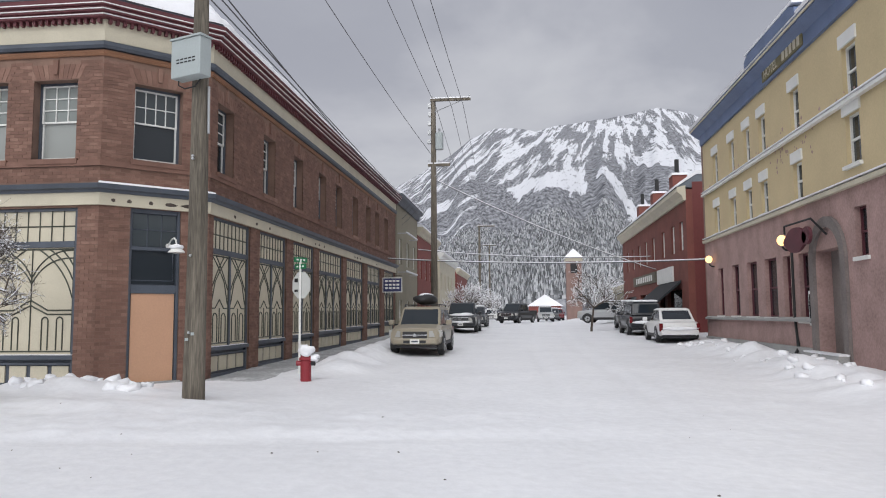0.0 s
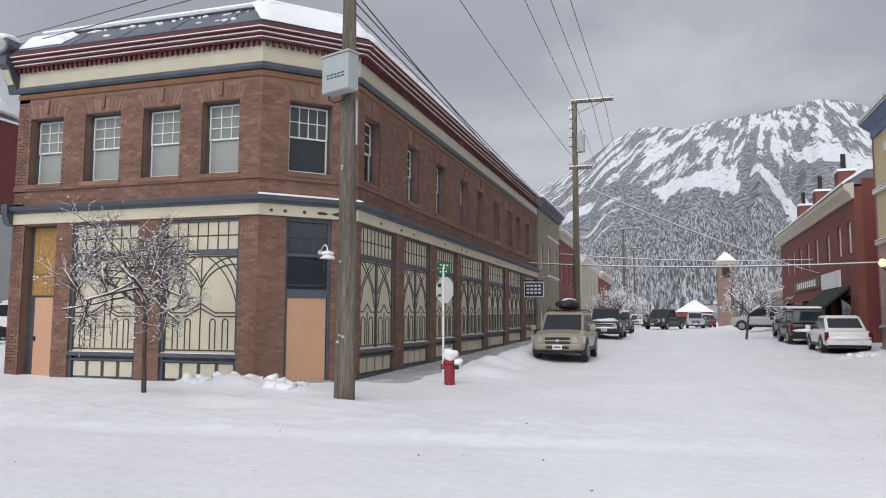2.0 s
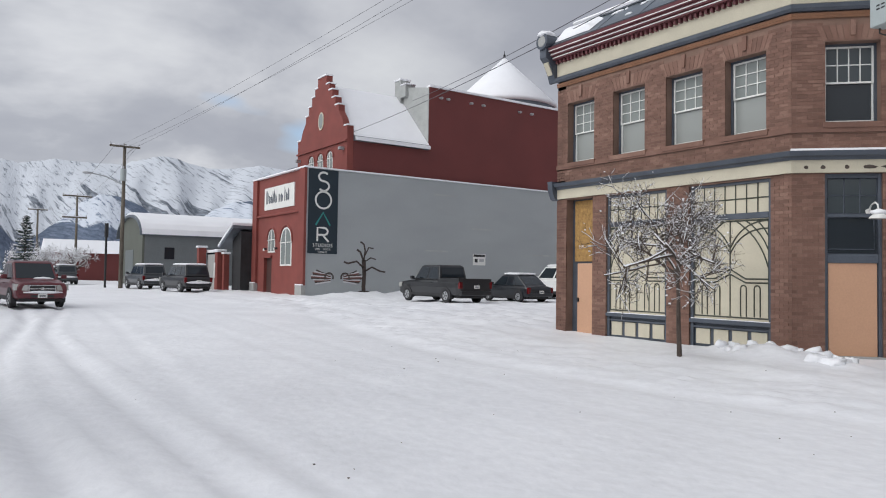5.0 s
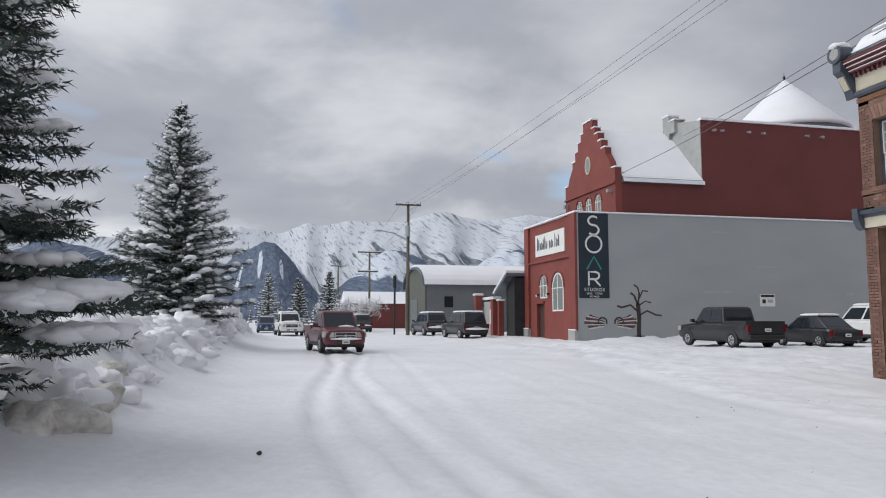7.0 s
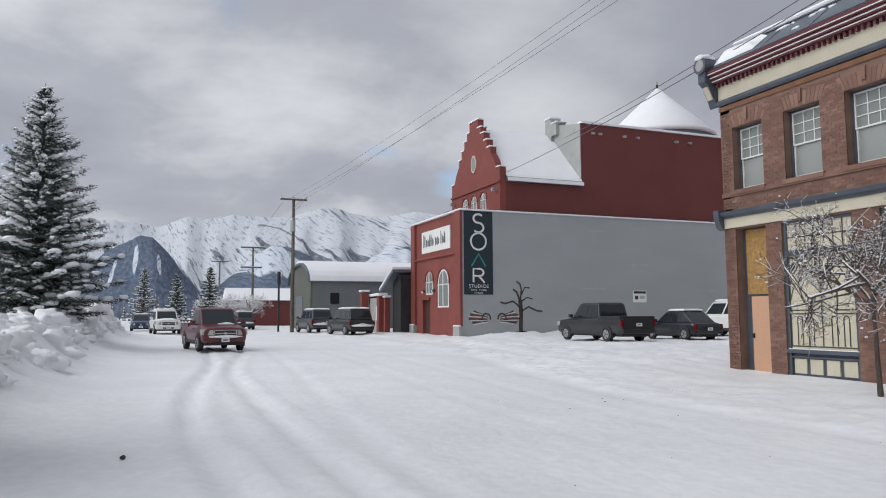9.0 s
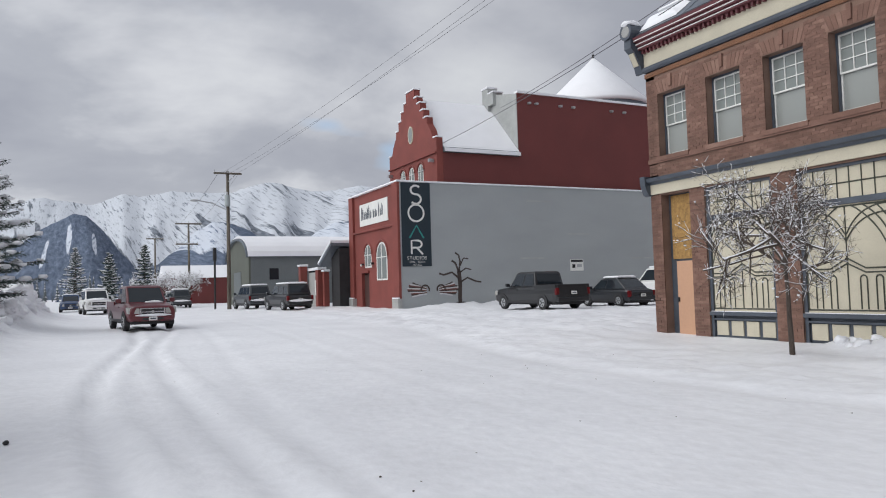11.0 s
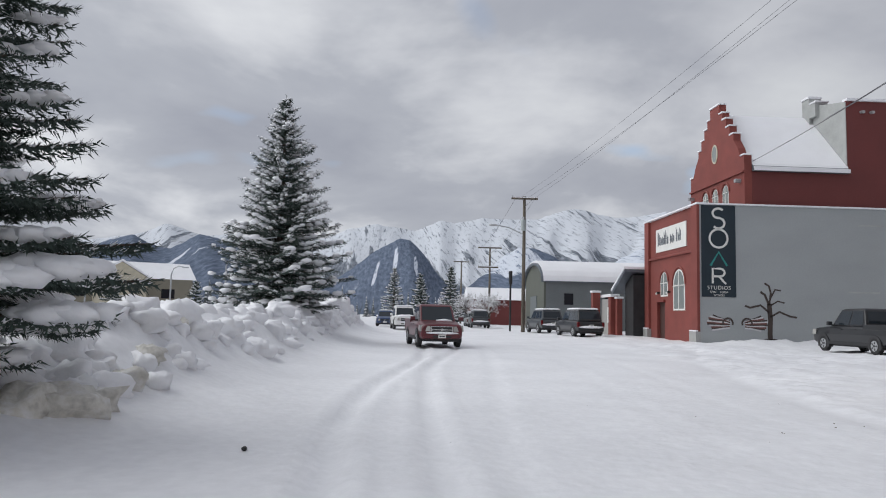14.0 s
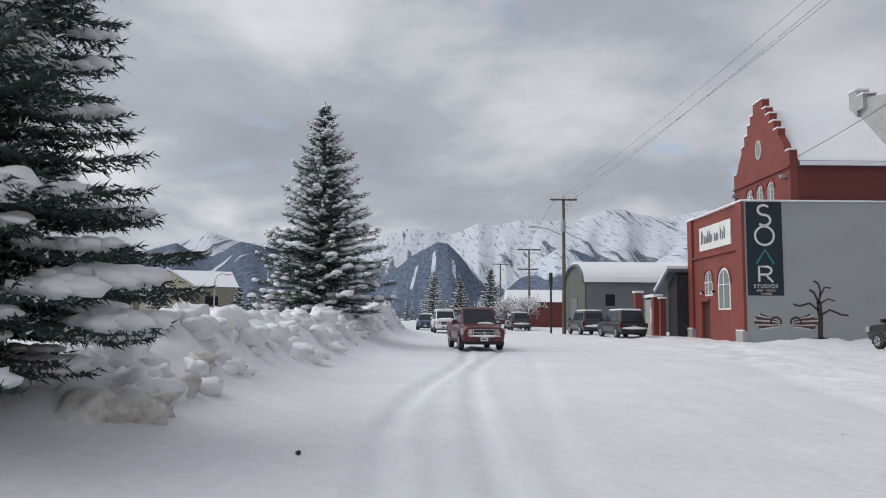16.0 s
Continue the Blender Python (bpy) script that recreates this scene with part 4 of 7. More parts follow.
lay_bricks(FB, [(0, LB, 0.0, 4.08), (0, LB, 4.64, 4.97), (0, LB, 5.12, 7.5)], holes_b + [(h[0] - .05, h[1] + .05, h[3], h[3] + 0.38) for h in WIN_B], 110, 11, lambda u, z: u > 6.9 and z < 3)
lay_bricks(FC, [(0, LC, 0.0, 4.08), (0, LC, 4.64, 4.97), (0, LC, 5.12, 7.5)], holes_c + [(h[0] - .05, h[1] + .05, h[3], h[3] + 0.38) for h in WIN_C], 190, 12, lambda u, z: z < 4.05)
lay_bricks(FA, [(0, LA, 0.0, 4.08), (0, LA, 4.64, 4.97), (0, LA, 5.12, 7.5)], holes_a + [(h[0] - .05, h[1] + .05, h[3], h[3] + 0.38) for h in WIN_A], 0, 13, lambda u, z: False)


# ---- red castle-like hall with its grey side wall ----
CB = (-46.0, 30.0, 0.25)
CT = Matrix.Translation((-CB[0], -CB[1], -CB[2]))
castle = thing("castle_hall", Matrix.Translation(CB), "red brick hall with stepped gable and grey side wall", "building")
CX0, CX1, CY = -50.0, -41.0, 17.14
FG = Matrix.Translation((-CB[0], -CB[1], -CB[2])) @ face_frame(CX1, CY, 0, 1)       # side: u to the north
FF = Matrix.Translation((-CB[0], -CB[1], -CB[2])) @ face_frame(CX0, CY, 1, 0)       # front: u to the east
part("wall_side", MB(FG).box(0.002, 34, -0.4, 0, -0.3, 8.2), GREYWALL, castle, "flat grey painted side wall")
arch_w = [(4.95, 6.85, 2.2, 4.2), (2.7, 4.0, 3.1, 4.15)]
doorh = (2.0, 3.45, 0.1, 2.75)
part("wall_front", wall_cells(MB(FF), 0, CX1 - CX0 - 0.002, -0.3, 8.2, -0.4, 0, arch_w + [doorh]), REDPAINT, castle)
part("wall_back", MB(FG).box(33.6, 34, -20, -0.4, -0.3, 8.2), REDPAINT, castle)
part("wall_west", MB(FF).box(0, 0.4, -34, -0.4, -0.3, 8.2), REDPAINT, castle)
part("annex_roof", MB(FG).box(0.3, 33.7, -8.6, -0.3, 7.9, 8.1), METALROOF, castle)
for a, b in ((-0.06, 0.75), (CX1 - CX0 - 0.8, CX1 - CX0 + 0.05)):
    p = part("pilaster", MB(FF).box(a, b, 0, 0.16, -0.3, 8.2), REDPAINT, castle)
    part("pilaster_base", MB(FF).box(a - .07, b + .07, 0, 0.28, -0.3, 1.0), CONCRETE, p)
    part("snow_cap", MB(FF).box(a - .07, b + .07, 0.165, 0.28, 1.003, 1.07), SNOW, p)
cop = MB(FF).box(-0.12, CX1 - CX0 + 0.1, -0.45, 0.2, 8.203, 8.32)
cop.box(CX1 - CX0 - .35, CX1 - CX0 + 0.1, -34, -0.45, 8.203, 8.30)
part("coping_snow", cop, SNOW, castle, bev=0.04)
part("string_course", MB(FF).prism([(0.0, 5.55), (0.14, 5.55), (0.14, 5.65), (0, 5.72)], 0.75, CX1 - CX0 - .8, "x"), REDPAINT, castle)


def arched_window(fr, u0, u1, z0, zs, parent, v=0.0, frame_mat=WHITEP):
    """An arched light: straight to zs, then a half round."""
    m, r = (u0 + u1) / 2, (u1 - u0) / 2
    pts = [(u0, z0)] + [(m - r * math.cos(a), zs + r * math.sin(a)) for a in np.linspace(0, math.pi, 11)] + [(u1, z0)]
    win = part("window", MB(fr).prism(pts, v - 0.15, v + 0.012), frame_mat, parent)
    sc = [(m + (u - m) * 0.84, z0 + 0.1 + (z - z0) * 0.92) for u, z in pts]
    part("pane", MB(fr).prism(sc, v + 0.012, v + 0.02), PALEGLASS, win)
    mb = MB(fr)
    for q in ([(m, v + 0.03, z0), (m, v + 0.03, zs + r * 0.95)], [(u0, v + 0.03, zs - 0.05), (u1, v + 0.03, zs - 0.05)]):
        mb.tube(q, 0.035, 4)
    part("glazing_grid", mb, frame_mat, win)
    hood = MB(fr)
    hood.tube([(m - (r + .12) * math.cos(a), v + 0.02, zs + (r + .12) * math.sin(a)) for a in np.linspace(0, math.pi, 13)], 0.07, 6)
    part("hood_mould", hood, REDPAINT, win)
    return win


for a, b, c, d in arch_w:
    arched_window(FF, a, b, c, d - (b - a) / 2 + 0.5, castle, v=0.0)
dr = part("door", MB(FF).box(doorh[0], doorh[1], -0.3, -0.2, doorh[2], doorh[3]), mat("dark_wood_door", (0.06, 0.025, 0.02), 0.6, 0.3, 3, 40, 0.2, stretch=(1, 1, .2)), castle)
part("door_handle", MB(FF).box(doorh[1] - .2, doorh[1] - .15, -0.2, -0.14, 1.0, 1.3), STEEL, dr)
part("lintel", MB(FF).box(doorh[0] - .1, doorh[1] + .1, 0, 0.14, 2.75, 2.9), REDPAINT, castle)
for u in (2.45, 4.35):
    l = part("wall_light", MB(FF).box(u - .08, u + .08, 0, 0.2, 3.3, 3.42), BLACK, castle)
    part("bulb", MB(FF).blob((u, 0.2, 3.3), (.07, .07, .09), 0, 0, 8, 6), WHITEP, l)
sg = part("name_board", MB(FF).box(2.0, 7.2, 0.0, 0.06, 6.0, 7.5), WHITEP, castle, "white name board with dark lettering")
for u, w, h in [(2.35, .42, .9), (2.85, .3, .55), (3.2, .28, .55), (3.5, .22, .8), (3.78, .16, .9), (4.02, .3, .55), (4.6, .32, .55), (5.0, .34, .55), (5.6, .16, .9), (5.88, .28, .55), (6.2, .22, .8)]:
    part("lettering", MB(FF).box(u, u + w * 0.4, 0.06, 0.07, 6.4, 6.4 + h), NAVY, sg)
    part("lettering", MB(FF).box(u + w * 0.55, u + w * 0.9, 0.06, 0.069, 6.45, 6.38 + h * 0.85), NAVY, sg)

# tall blue-black banner
BANNER = mat("dark_teal_banner", (0.012, 0.024, 0.035), 0.5, 0.1, 1, 20, 0.05)
TEAL = mat("teal_print", (0.03, 0.22, 0.20), 0.5, 0.05, 1, 20, 0)
ban = part("banner", MB(FG).box(0.12, 2.1, 0, 0.03, 2.96, 8.17), BANNER, castle, "tall dark banner with white shapes and small lettering")


def stroke(fr, pts, w, v, name, material, parent):
    """A flat painted line of width w."""
    mb = MB(fr)
    P = [Vector(p) for p in pts]
    L, R = [], []
    for i, p in enumerate(P):
        d = (P[min(i + 1, len(P) - 1)] - P[max(i - 1, 0)]).normalized()
        n = Vector((-d.y, d.x)) * w / 2
        L.append(p + n)
        R.append(p - n)
    vs = [(q.x, v, q.y) for q in L] + [(q.x, v, q.y) for q in R]
    k = len(P)
    fs = [(i, i + 1, k + i + 1, k + i) for i in range(k - 1)]
    vs2 = [(x, v - 0.006, z) for x, _, z in vs]
    fs += [(i + 2 * k, k + i + 2 * k, k + i + 1 + 2 * k, i + 1 + 2 * k) for i in range(k - 1)]
    mb.add(vs + vs2, fs)
    return part(name, mb, material, parent)


def arc(cx, cz, rx, rz, a0, a1, n=18):
    return [(cx + rx * math.cos(radians(a0 + (a1 - a0) * i / n)), cz + rz * math.sin(radians(a0 + (a1 - a0) * i / n))) for i in range(n + 1)]


BM = 1.11
stroke(FG, arc(BM, 7.72, 0.33, 0.27, 40, 270) + arc(BM, 7.15, 0.35, 0.30, 90, -140), 0.13, 0.036, "emblem_curl", WHITEP, ban)
stroke(FG, arc(BM, 6.28, 0.52, 0.52, 0, 360, 28), 0.12, 0.036, "emblem_ring", WHITEP, ban)
stroke(FG, [(BM - .48, 4.72), (BM, 5.5), (BM + .48, 4.72)], 0.12, 0.036, "emblem_chevron", TEAL, ban)
stroke(FG, [(BM - .36, 3.72), (BM - .36, 4.56), (BM + .05, 4.56)] + arc(BM + .05, 4.34, 0.28, 0.22, 90, -90, 10) + [(BM - .3, 4.12)], 0.12, 0.036, "emblem_hook", WHITEP, ban)
stroke(FG, [(BM + .02, 4.1), (BM + .40, 3.70)], 0.12, 0.036, "emblem_leg", WHITEP, ban)


def words(text, m, size, material, parent, name="lettering", spacing=1.0):
    """Lettering in the built-in face, set flat into the frame m (x along, y up, z out)."""
    cu = bpy.data.curves.new(name, "FONT")
    cu.body, cu.size, cu.align_x, cu.extrude, cu.space_character = text, size, "CENTER", 0.004, spacing
    tmp = bpy.data.objects.new(name, cu)
    me = bpy.data.meshes.new_from_object(tmp)
    bpy.data.objects.remove(tmp)
    me.transform(m)
    me.materials.append(material)
    ob = new(name, me)
    ob.parent = parent
    return ob


def flat_text(fr, u, v, z):
    return fr @ Matrix(((1, 0, 0, u), (0, 0, 1, v), (0, 1, 0, z), (0, 0, 0, 1)))


words("STUDIOS", flat_text(FG, BM, 0.036, 3.38), 0.30, WHITEP, ban, spacing=1.15)
words("SPIN   YOGA", flat_text(FG, BM, 0.036, 3.18), 0.17, WHITEP, ban, spacing=1.1)
words("FITNESS", flat_text(FG, BM, 0.036, 3.0), 0.16, WHITEP, ban, spacing=1.1)

# painted tree and two wing-like marks on the grey wall
MURAL = mat("mural_paint", (0.055, 0.04, 0.035), 0.7, 0.2, 2, 20, 0.1)
MURALW = mat("mural_white", (0.55, 0.55, 0.55), 0.7, 0.1, 2, 20, 0.1)
tz = 0.45
for pts, w in (([(4.05, tz), (4.02, tz + .5), (4.06, tz + 1.3), (4.0, tz + 2.2)], 0.28), ([(4.0, tz + 2.1), (3.75, tz + 2.7), (3.5, tz + 2.85)], 0.13), ([(4.0, tz + 2.1), (4.1, tz + 2.8), (4.0, tz + 3.2), (3.75, tz + 3.35)], 0.11),
               ([(4.08, tz + 2.5), (4.35, tz + 3.0), (4.7, tz + 2.95)], 0.09), ([(4.0, tz + 1.7), (3.5, tz + 2.1), (2.9, tz + 1.95), (2.6, tz + 2.05)], 0.12), ([(4.05, tz + 1.45), (4.6, tz + 1.75), (5.2, tz + 1.5), (5.6, tz + 1.45)], 0.11),
               ([(4.1, tz + 2.1), (4.5, tz + 2.35), (4.9, tz + 2.25)], 0.08), ([(3.3, tz - .05), (3.8, tz + .12), (4.3, tz + .12), (4.9, tz - .05)], 0.22)):
    stroke(FG, pts, w, 0.012, "painted_tree", MURAL, castle)
MURALR = mat("mural_rust", (0.16, 0.07, 0.06), 0.7, 0.2, 2, 20, 0.1)
mrng = random.Random(17)
for s, c in ((1, 1.3), (-1, 3.0)):
    for k in range(11):
        f = k / 10
        tip = (c - s * (0.55 + 0.32 * math.sin(f * 3.1) + mrng.uniform(-.08, .08)), 1.95 - 0.85 * f)
        stroke(FG, [(c + s * 0.42, 1.62 - 0.38 * f), (c + s * 0.05, 1.72 - 0.5 * f + .05 * math.sin(f * 6)), (c - s * 0.3, 1.84 - 0.7 * f), tip], 0.085, 0.012 + 0.001 * k, "painted_mark", (MURAL, MURALW, MURALR)[k % 3], castle)
    stroke(FG, arc(c + s * .3, 1.5, 0.28, 0.28, 90 - s * 110, 90 + s * 110, 12), 0.1, 0.026, "painted_mark", MURAL, castle)
ps = part("parking_sign", MB(FG).box(12.65, 13.75, 0, 0.03, 2.5, 3.3), WHITEP, castle, "small white parking notice")
part("notice_bar", MB(FG).box(12.7, 13.7, 0.03, 0.036, 3.1, 3.26), BLACK, ps)
part("notice_bar", MB(FG).box(13.2, 13.6, 0.03, 0.036, 2.75, 2.95), STEEL, ps)
part("notice_mark", MB(FG).box(12.8, 13.05, 0.03, 0.036, 2.7, 2.95), BLACK, ps)
for u, z in ((9.3, 7.2), (12.5, 5.0), (18.0, 3.3), (8.6, 3.35)):
    part("wall_scar", MB(FG).box(u, u + 1.9, 0, 0.008, z, z + 0.1), GREYBRICK, castle)

# gabled main block
GX0, GX1, GY = -49.6, -41.6, 20.1
FM = CT @ face_frame(GX0, GY, 1, 0)
W = GX1 - GX0
half = [(W, 11.3), (W - .42, 11.3), (W - .42, 11.15), (W - .8, 11.9), (W - 1.35, 12.5), (W - 1.35, 12.9), (W - 1.85, 12.9), (W - 1.85, 13.5), (W - 2.35, 13.5), (W - 2.35, 14.1), (W - 2.85, 14.1), (W - 2.85, 14.6), (W - 3.3, 14.6), (W - 3.3, 15.25)]
poly = [(0, 7.5), (W, 7.5)] + half + [(W - u, z) for u, z in half[::-1]]
gable = part("gable", MB(FM).prism(poly, -0.45, 0), REDPAINT, castle, "red stepped gable with snow on its steps")
for (a, za), (b, zb) in zip(half, half[1:]):
    if abs(za - zb) < 0.01:
        for p, q in ((b, a), (W - a, W - b)):
            part("step_snow", MB(FM).box(p - .05, q + .05, -0.5, 0.06, za + .003, za + .1), SNOW, gable, bev=0.03)
part("step_snow", MB(FM).box(3.25, W - 3.25, -0.5, 0.06, 15.253, 15.36), SNOW, gable, bev=0.03)
hood = MB(FM)
hood.prism([(0, 10.28), (0.12, 10.28), (0.12, 10.38), (0, 10.42)], 0, W, "x")
part("string_course", hood, REDPAINT, gable)
for m in (W / 2 - 1.5, W / 2, W / 2 + 1.5):
    arched_window(FM, m - 0.42, m + 0.42, 8.3, 9.5, gable)
ov = part("oval_window", MB(FM).prism(arc(W / 2, 12.2, 0.42, 0.62, 0, 345, 23), -0.1, 0.05), CREAM, gable)
part("oval_pane", MB(FM).prism(arc(W / 2, 12.2, 0.33, 0.52, 0, 345, 23), 0.05, 0.056), PALEGLASS, ov)
for u in (0.5, W - 0.5):
    l = part("wall_light", MB(FM).box(u - .12, u + .12, 0, 0.35, 9.75, 9.95), STEEL, gable)
part("side_eave", MB(FM).box(-1.5, 0, -1.2, 0.1, 9.0, 9.5), METALROOF, castle)
FS = CT @ face_frame(GX1, GY, 0, 1)
part("upper_wall", MB(FS).box(0.46, 6.2, -0.4, 0.002, 7.6, 10.34), DARKRED, castle)
sl = MB(FS)
sl.prism([(0.25, 10.35), (0.25, 10.5), (-4.0, 14.6), (-8.3, 10.5), (-8.3, 10.35)], 0.46, 6.2, "x")
rf = part("roof", sl, METALROOF, castle)
sn = MB(FS)
sn.prism([(0.12, 10.66), (0.02, 10.82), (-4.0, 14.8), (-4.0, 14.62)], 0.47, 6.21, "x")
part("roof_snow", sn, SNOW, rf, bev=0.05)
part("eave_snow", MB(FS).prism([(0.27, 10.36), (0.31, 10.36), (0.31, 10.58), (0.2, 10.62)], 0.47, 6.2, "x"), SNOW, rf)
TY = 26.3
FT = CT @ face_frame(GX1, TY, 0, 1)
part("tall_block", MB(FT).box(0.0, 26, -18, 0.004, 7.6, 14.75), DARKRED, castle, "plain dark red upper wall")
part("tall_front", MB(FT).prism([(0.0, 10.4), (0.0, 14.7), (-3.4, 15.4), (-3.4, 13.3)], -0.05, -0.004, "x"), GREYBRICK, castle)
ch = part("chimney_step", MB(FT).box(-0.3, 0.5, -4.2, -3.4, 13.5, 15.9), GREYBRICK, castle)
part("chimney_step", MB(FT).box(-0.3, 0.5, -3.4, -2.7, 14.6, 15.45), GREYBRICK, castle)
part("step_snow", MB(FT).box(-0.35, 0.55, -4.3, -3.38, 15.903, 16.05), SNOW, castle, bev=0.03)
part("step_snow", MB(FT).box(-0.35, 0.55, -3.37, -2.6, 15.453, 15.56), SNOW, castle, bev=0.03)
tp = MB(FT).box(0, 26, -0.35, 0.12, 14.752, 14.9)
part("parapet_snow", tp, SNOW, castle)
for u in (0.9, 1.5, 3.5, 4.6, 8.0, 9.2):
    part("vent_pipe", MB(FT).tube([(u, 0, 14.1), (u, 0.3, 14.05)], 0.09, 8), STEEL, castle)
TU = CT @ Matrix.Translation((-53.0, 42.0, 0))
part("turret", MB(TU).tube([(0, 0, 7), (0, 0, 17.0)], [4.2, 4.2], 20), DARKRED, castle)
part("turret_eave", MB(TU).tube([(0, 0, 17.0), (0, 0, 17.29)], [4.9, 4.9], 24), METALROOF, castle)
part("turret_roof", MB(TU).tube([(0, 0, 17.3), (0, 0, 17.7), (0, 0, 22.3)], [5.0, 4.95, 0.12], 24), SNOW, castle, "conical turret roof deep in snow", smooth=True)
part("finial", MB(TU).tube([(0, 0, 22.1), (0, 0, 22.6), (0, 0, 22.7), (0, 0, 23.0)], [0.05, 0.12, 0.03, 0.02], 8), BLACK, castle)

# gate piers and canopy next to the hall
gate = thing("gateway", Matrix.Translation((-52.5, 16.2, gz(-52.5, 16.2))), "red brick gate piers with a dark sloping canopy and snow", "gate")
for x, y, w, h in ((-2.6, -1.3, 0.55, 3.1), (-0.3, -0.6, 0.6, 2.8), (0.4, -0.4, 0.4, 2.6)):
    p = part("pier", MB().box(x - w / 2, x + w / 2, y - w / 2, y + w / 2, -0.3, h), REDPAINT, gate, bev=0.02)
    part("pier_snow", MB().box(x - w / 2 - .08, x + w / 2 + .08, y - w / 2 - .08, y + w / 2 + .08, h + .002, h + .16), SNOW, p, bev=0.05)
part("wall_panel", MB().box(-2.4, -0.6, -0.9, -0.7, -0.3, 2.6), CONCRETE, gate)
part("top_rail", MB().box(-2.6, 0.2, -0.95, -0.7, 2.75, 2.95), SNOW, gate)
part("passage", MB().box(0.6, 2.45, 0.0, 3.5, -0.3, 4.2), mat("dark_timber", (0.02, 0.02, 0.022), 0.8, 0.3, 2, 20, 0.2), gate)
cn = MB().prism([(-0.7, 3.0), (2.45, 4.4), (2.45, 4.6), (-0.75, 3.15)], -0.6, 3.5)
cp = part("canopy", cn, METALROOF, gate)
part("canopy_snow", MB().prism([(-0.78, 3.17), (2.43, 4.61), (2.43, 4.78), (-0.8, 3.32)], -0.65, 3.5), SNOW, cp)
part("notice", MB().box(-0.62, -0.4, -0.95, -0.91, 0.9, 2.0), WHITEP, gate)

# barrel-roofed shed
SHEDM = mat("ribbed_metal_wall", (0.17, 0.19, 0.195), 0.5, 0.1, 0.5, 8, 0.2, metal=0.3)
OLIVE = mat("olive_metal_wall", (0.10, 0.108, 0.088), 0.6, 0.12, 0.5, 8, 0.2)
shed = thing("barrel_shed", Matrix.Translation((-71.6, 14.1, 0.4)), "grey metal shed with a snow-covered barrel roof", "building")
WS = 11.0
prof = [(0, 0)] + [(0, 5.0)] + [(-WS / 2 + WS / 2 * math.cos(a), 5.0 + 2.1 * math.sin(a)) for a in np.linspace(0.15, math.pi - 0.15, 11)] + [(-WS, 5.0), (-WS, 0)]
part("end_wall", MB().prism([(x, z - .3) for x, z in prof], 0, 0.2), OLIVE, shed)
part("side_wall", MB().box(-0.2, 0, 0.2, 34, -0.3, 4.95), SHEDM, shed)
part("back_wall", MB().box(-WS, -0.2, 33.8, 34, -0.3, 4.95), SHEDM, shed)
part("west_wall", MB().box(-WS, -WS + 0.2, 0.2, 33.8, -0.3, 4.95), SHEDM, shed)
arcs = [(-WS / 2 + (WS / 2 + .25) * math.cos(a), 4.72 + 2.15 * math.sin(a)) for a in np.linspace(0, math.pi, 15)]
arci = [(-WS / 2 + (WS / 2 + .2) * math.cos(a), 4.68 + 1.95 * math.sin(a)) for a in np.linspace(math.pi, 0, 15)]
rr = part("roof", MB().prism(arcs + arci, -0.3, 34.2), METALROOF, shed)
arcu = [(-WS / 2 + (WS / 2 + .26) * math.cos(a), 4.74 + 2.4 * math.sin(a)) for a in np.linspace(0.02, math.pi - .02, 15)]
arcv = [(-WS / 2 + (WS / 2 + .24) * math.cos(a), 4.74 + 2.17 * math.sin(a)) for a in np.linspace(math.pi - .02, 0.02, 15)]
part("roof_snow", MB().prism(arcu + arcv, -0.1, 34.2), SNOW, rr)
for y in (2.0, 6.0, 11.0):
    part("window", MB().box(0.0, 0.05, y, y + 0.9, 2.5, 3.6), GLASS, shed)
part("door", MB().box(-7.5, -3.8, -0.05, 0, -0.2, 3.4), SHEDM, shed)


# ---- yellow hotel ----
HX, HY0, HY1 = 9.3, 11.0, 33.6
HB = (16.0, 23.0, 0.2)
HT = Matrix.Translation((-HB[0], -HB[1], -HB[2]))
hotel = thing("hotel_building", Matrix.Translation(HB), "three-storey hotel, yellow stucco over mauve stone, blue cornice", "building")
FH = HT @ face_frame(HX, HY1, 0, -1)          # u runs south from the far corner
LH = HY1 - HY0


def hu(y):
    return HY1 - y


up_y = [(31.9, 31.15), (29.4, 28.7), (27.4, 26.7), (25.65, 24.95), (22.55, 21.85), (18.8, 18.0), (15.6, 14.8), (13.4, 12.6)]
gf_y = [(31.7, 30.85, 1.47, 3.45), (29.55, 28.6, 1.47, 3.45), (27.55, 26.4, 1.45, 3.42), (25.55, 24.35, 1.43, 3.4), (23.75, 23.1, 1.4, 3.36), (22.4, 21.65, 1.35, 3.34), (18.5, 17.85, 2.95, 4.2), (15.5, 14.3, 1.45, 3.4)]
hol_up = [(hu(a), hu(b), 7.05, 8.4) for a, b in up_y] + [(hu(a), hu(b), *((5.3, 6.6) if a == 18.8 else (4.98, 6.12))) for a, b in up_y]
hol_gf = [(hu(a), hu(b), c, d) for a, b, c, d in gf_y] + [(hu(21.1), hu(19.3), 0.35, 3.3)]
part("wall_upper", wall_cells(MB(FH), 0, LH, 4.72, 9.5, -0.4, 0, [h for h in hol_up]), YELLOW, hotel)
part("wall_lower", wall_cells(MB(FH), 0, LH, -0.3, 4.72, -0.4, 0.03, hol_gf), PURPLESTONE, hotel)
part("wall_alley", MB(FH).box(-0.3, 0, -14, 0.0, -0.3, 9.5), mat("dull_alley_brick", (0.23, 0.15, 0.12), 0.9, 0.2, 1, 20, 0.3), hotel)
part("wall_south", MB(FH).box(LH, LH + 0.3, -14, -0.4, -0.3, 9.5), YELLOW, hotel)
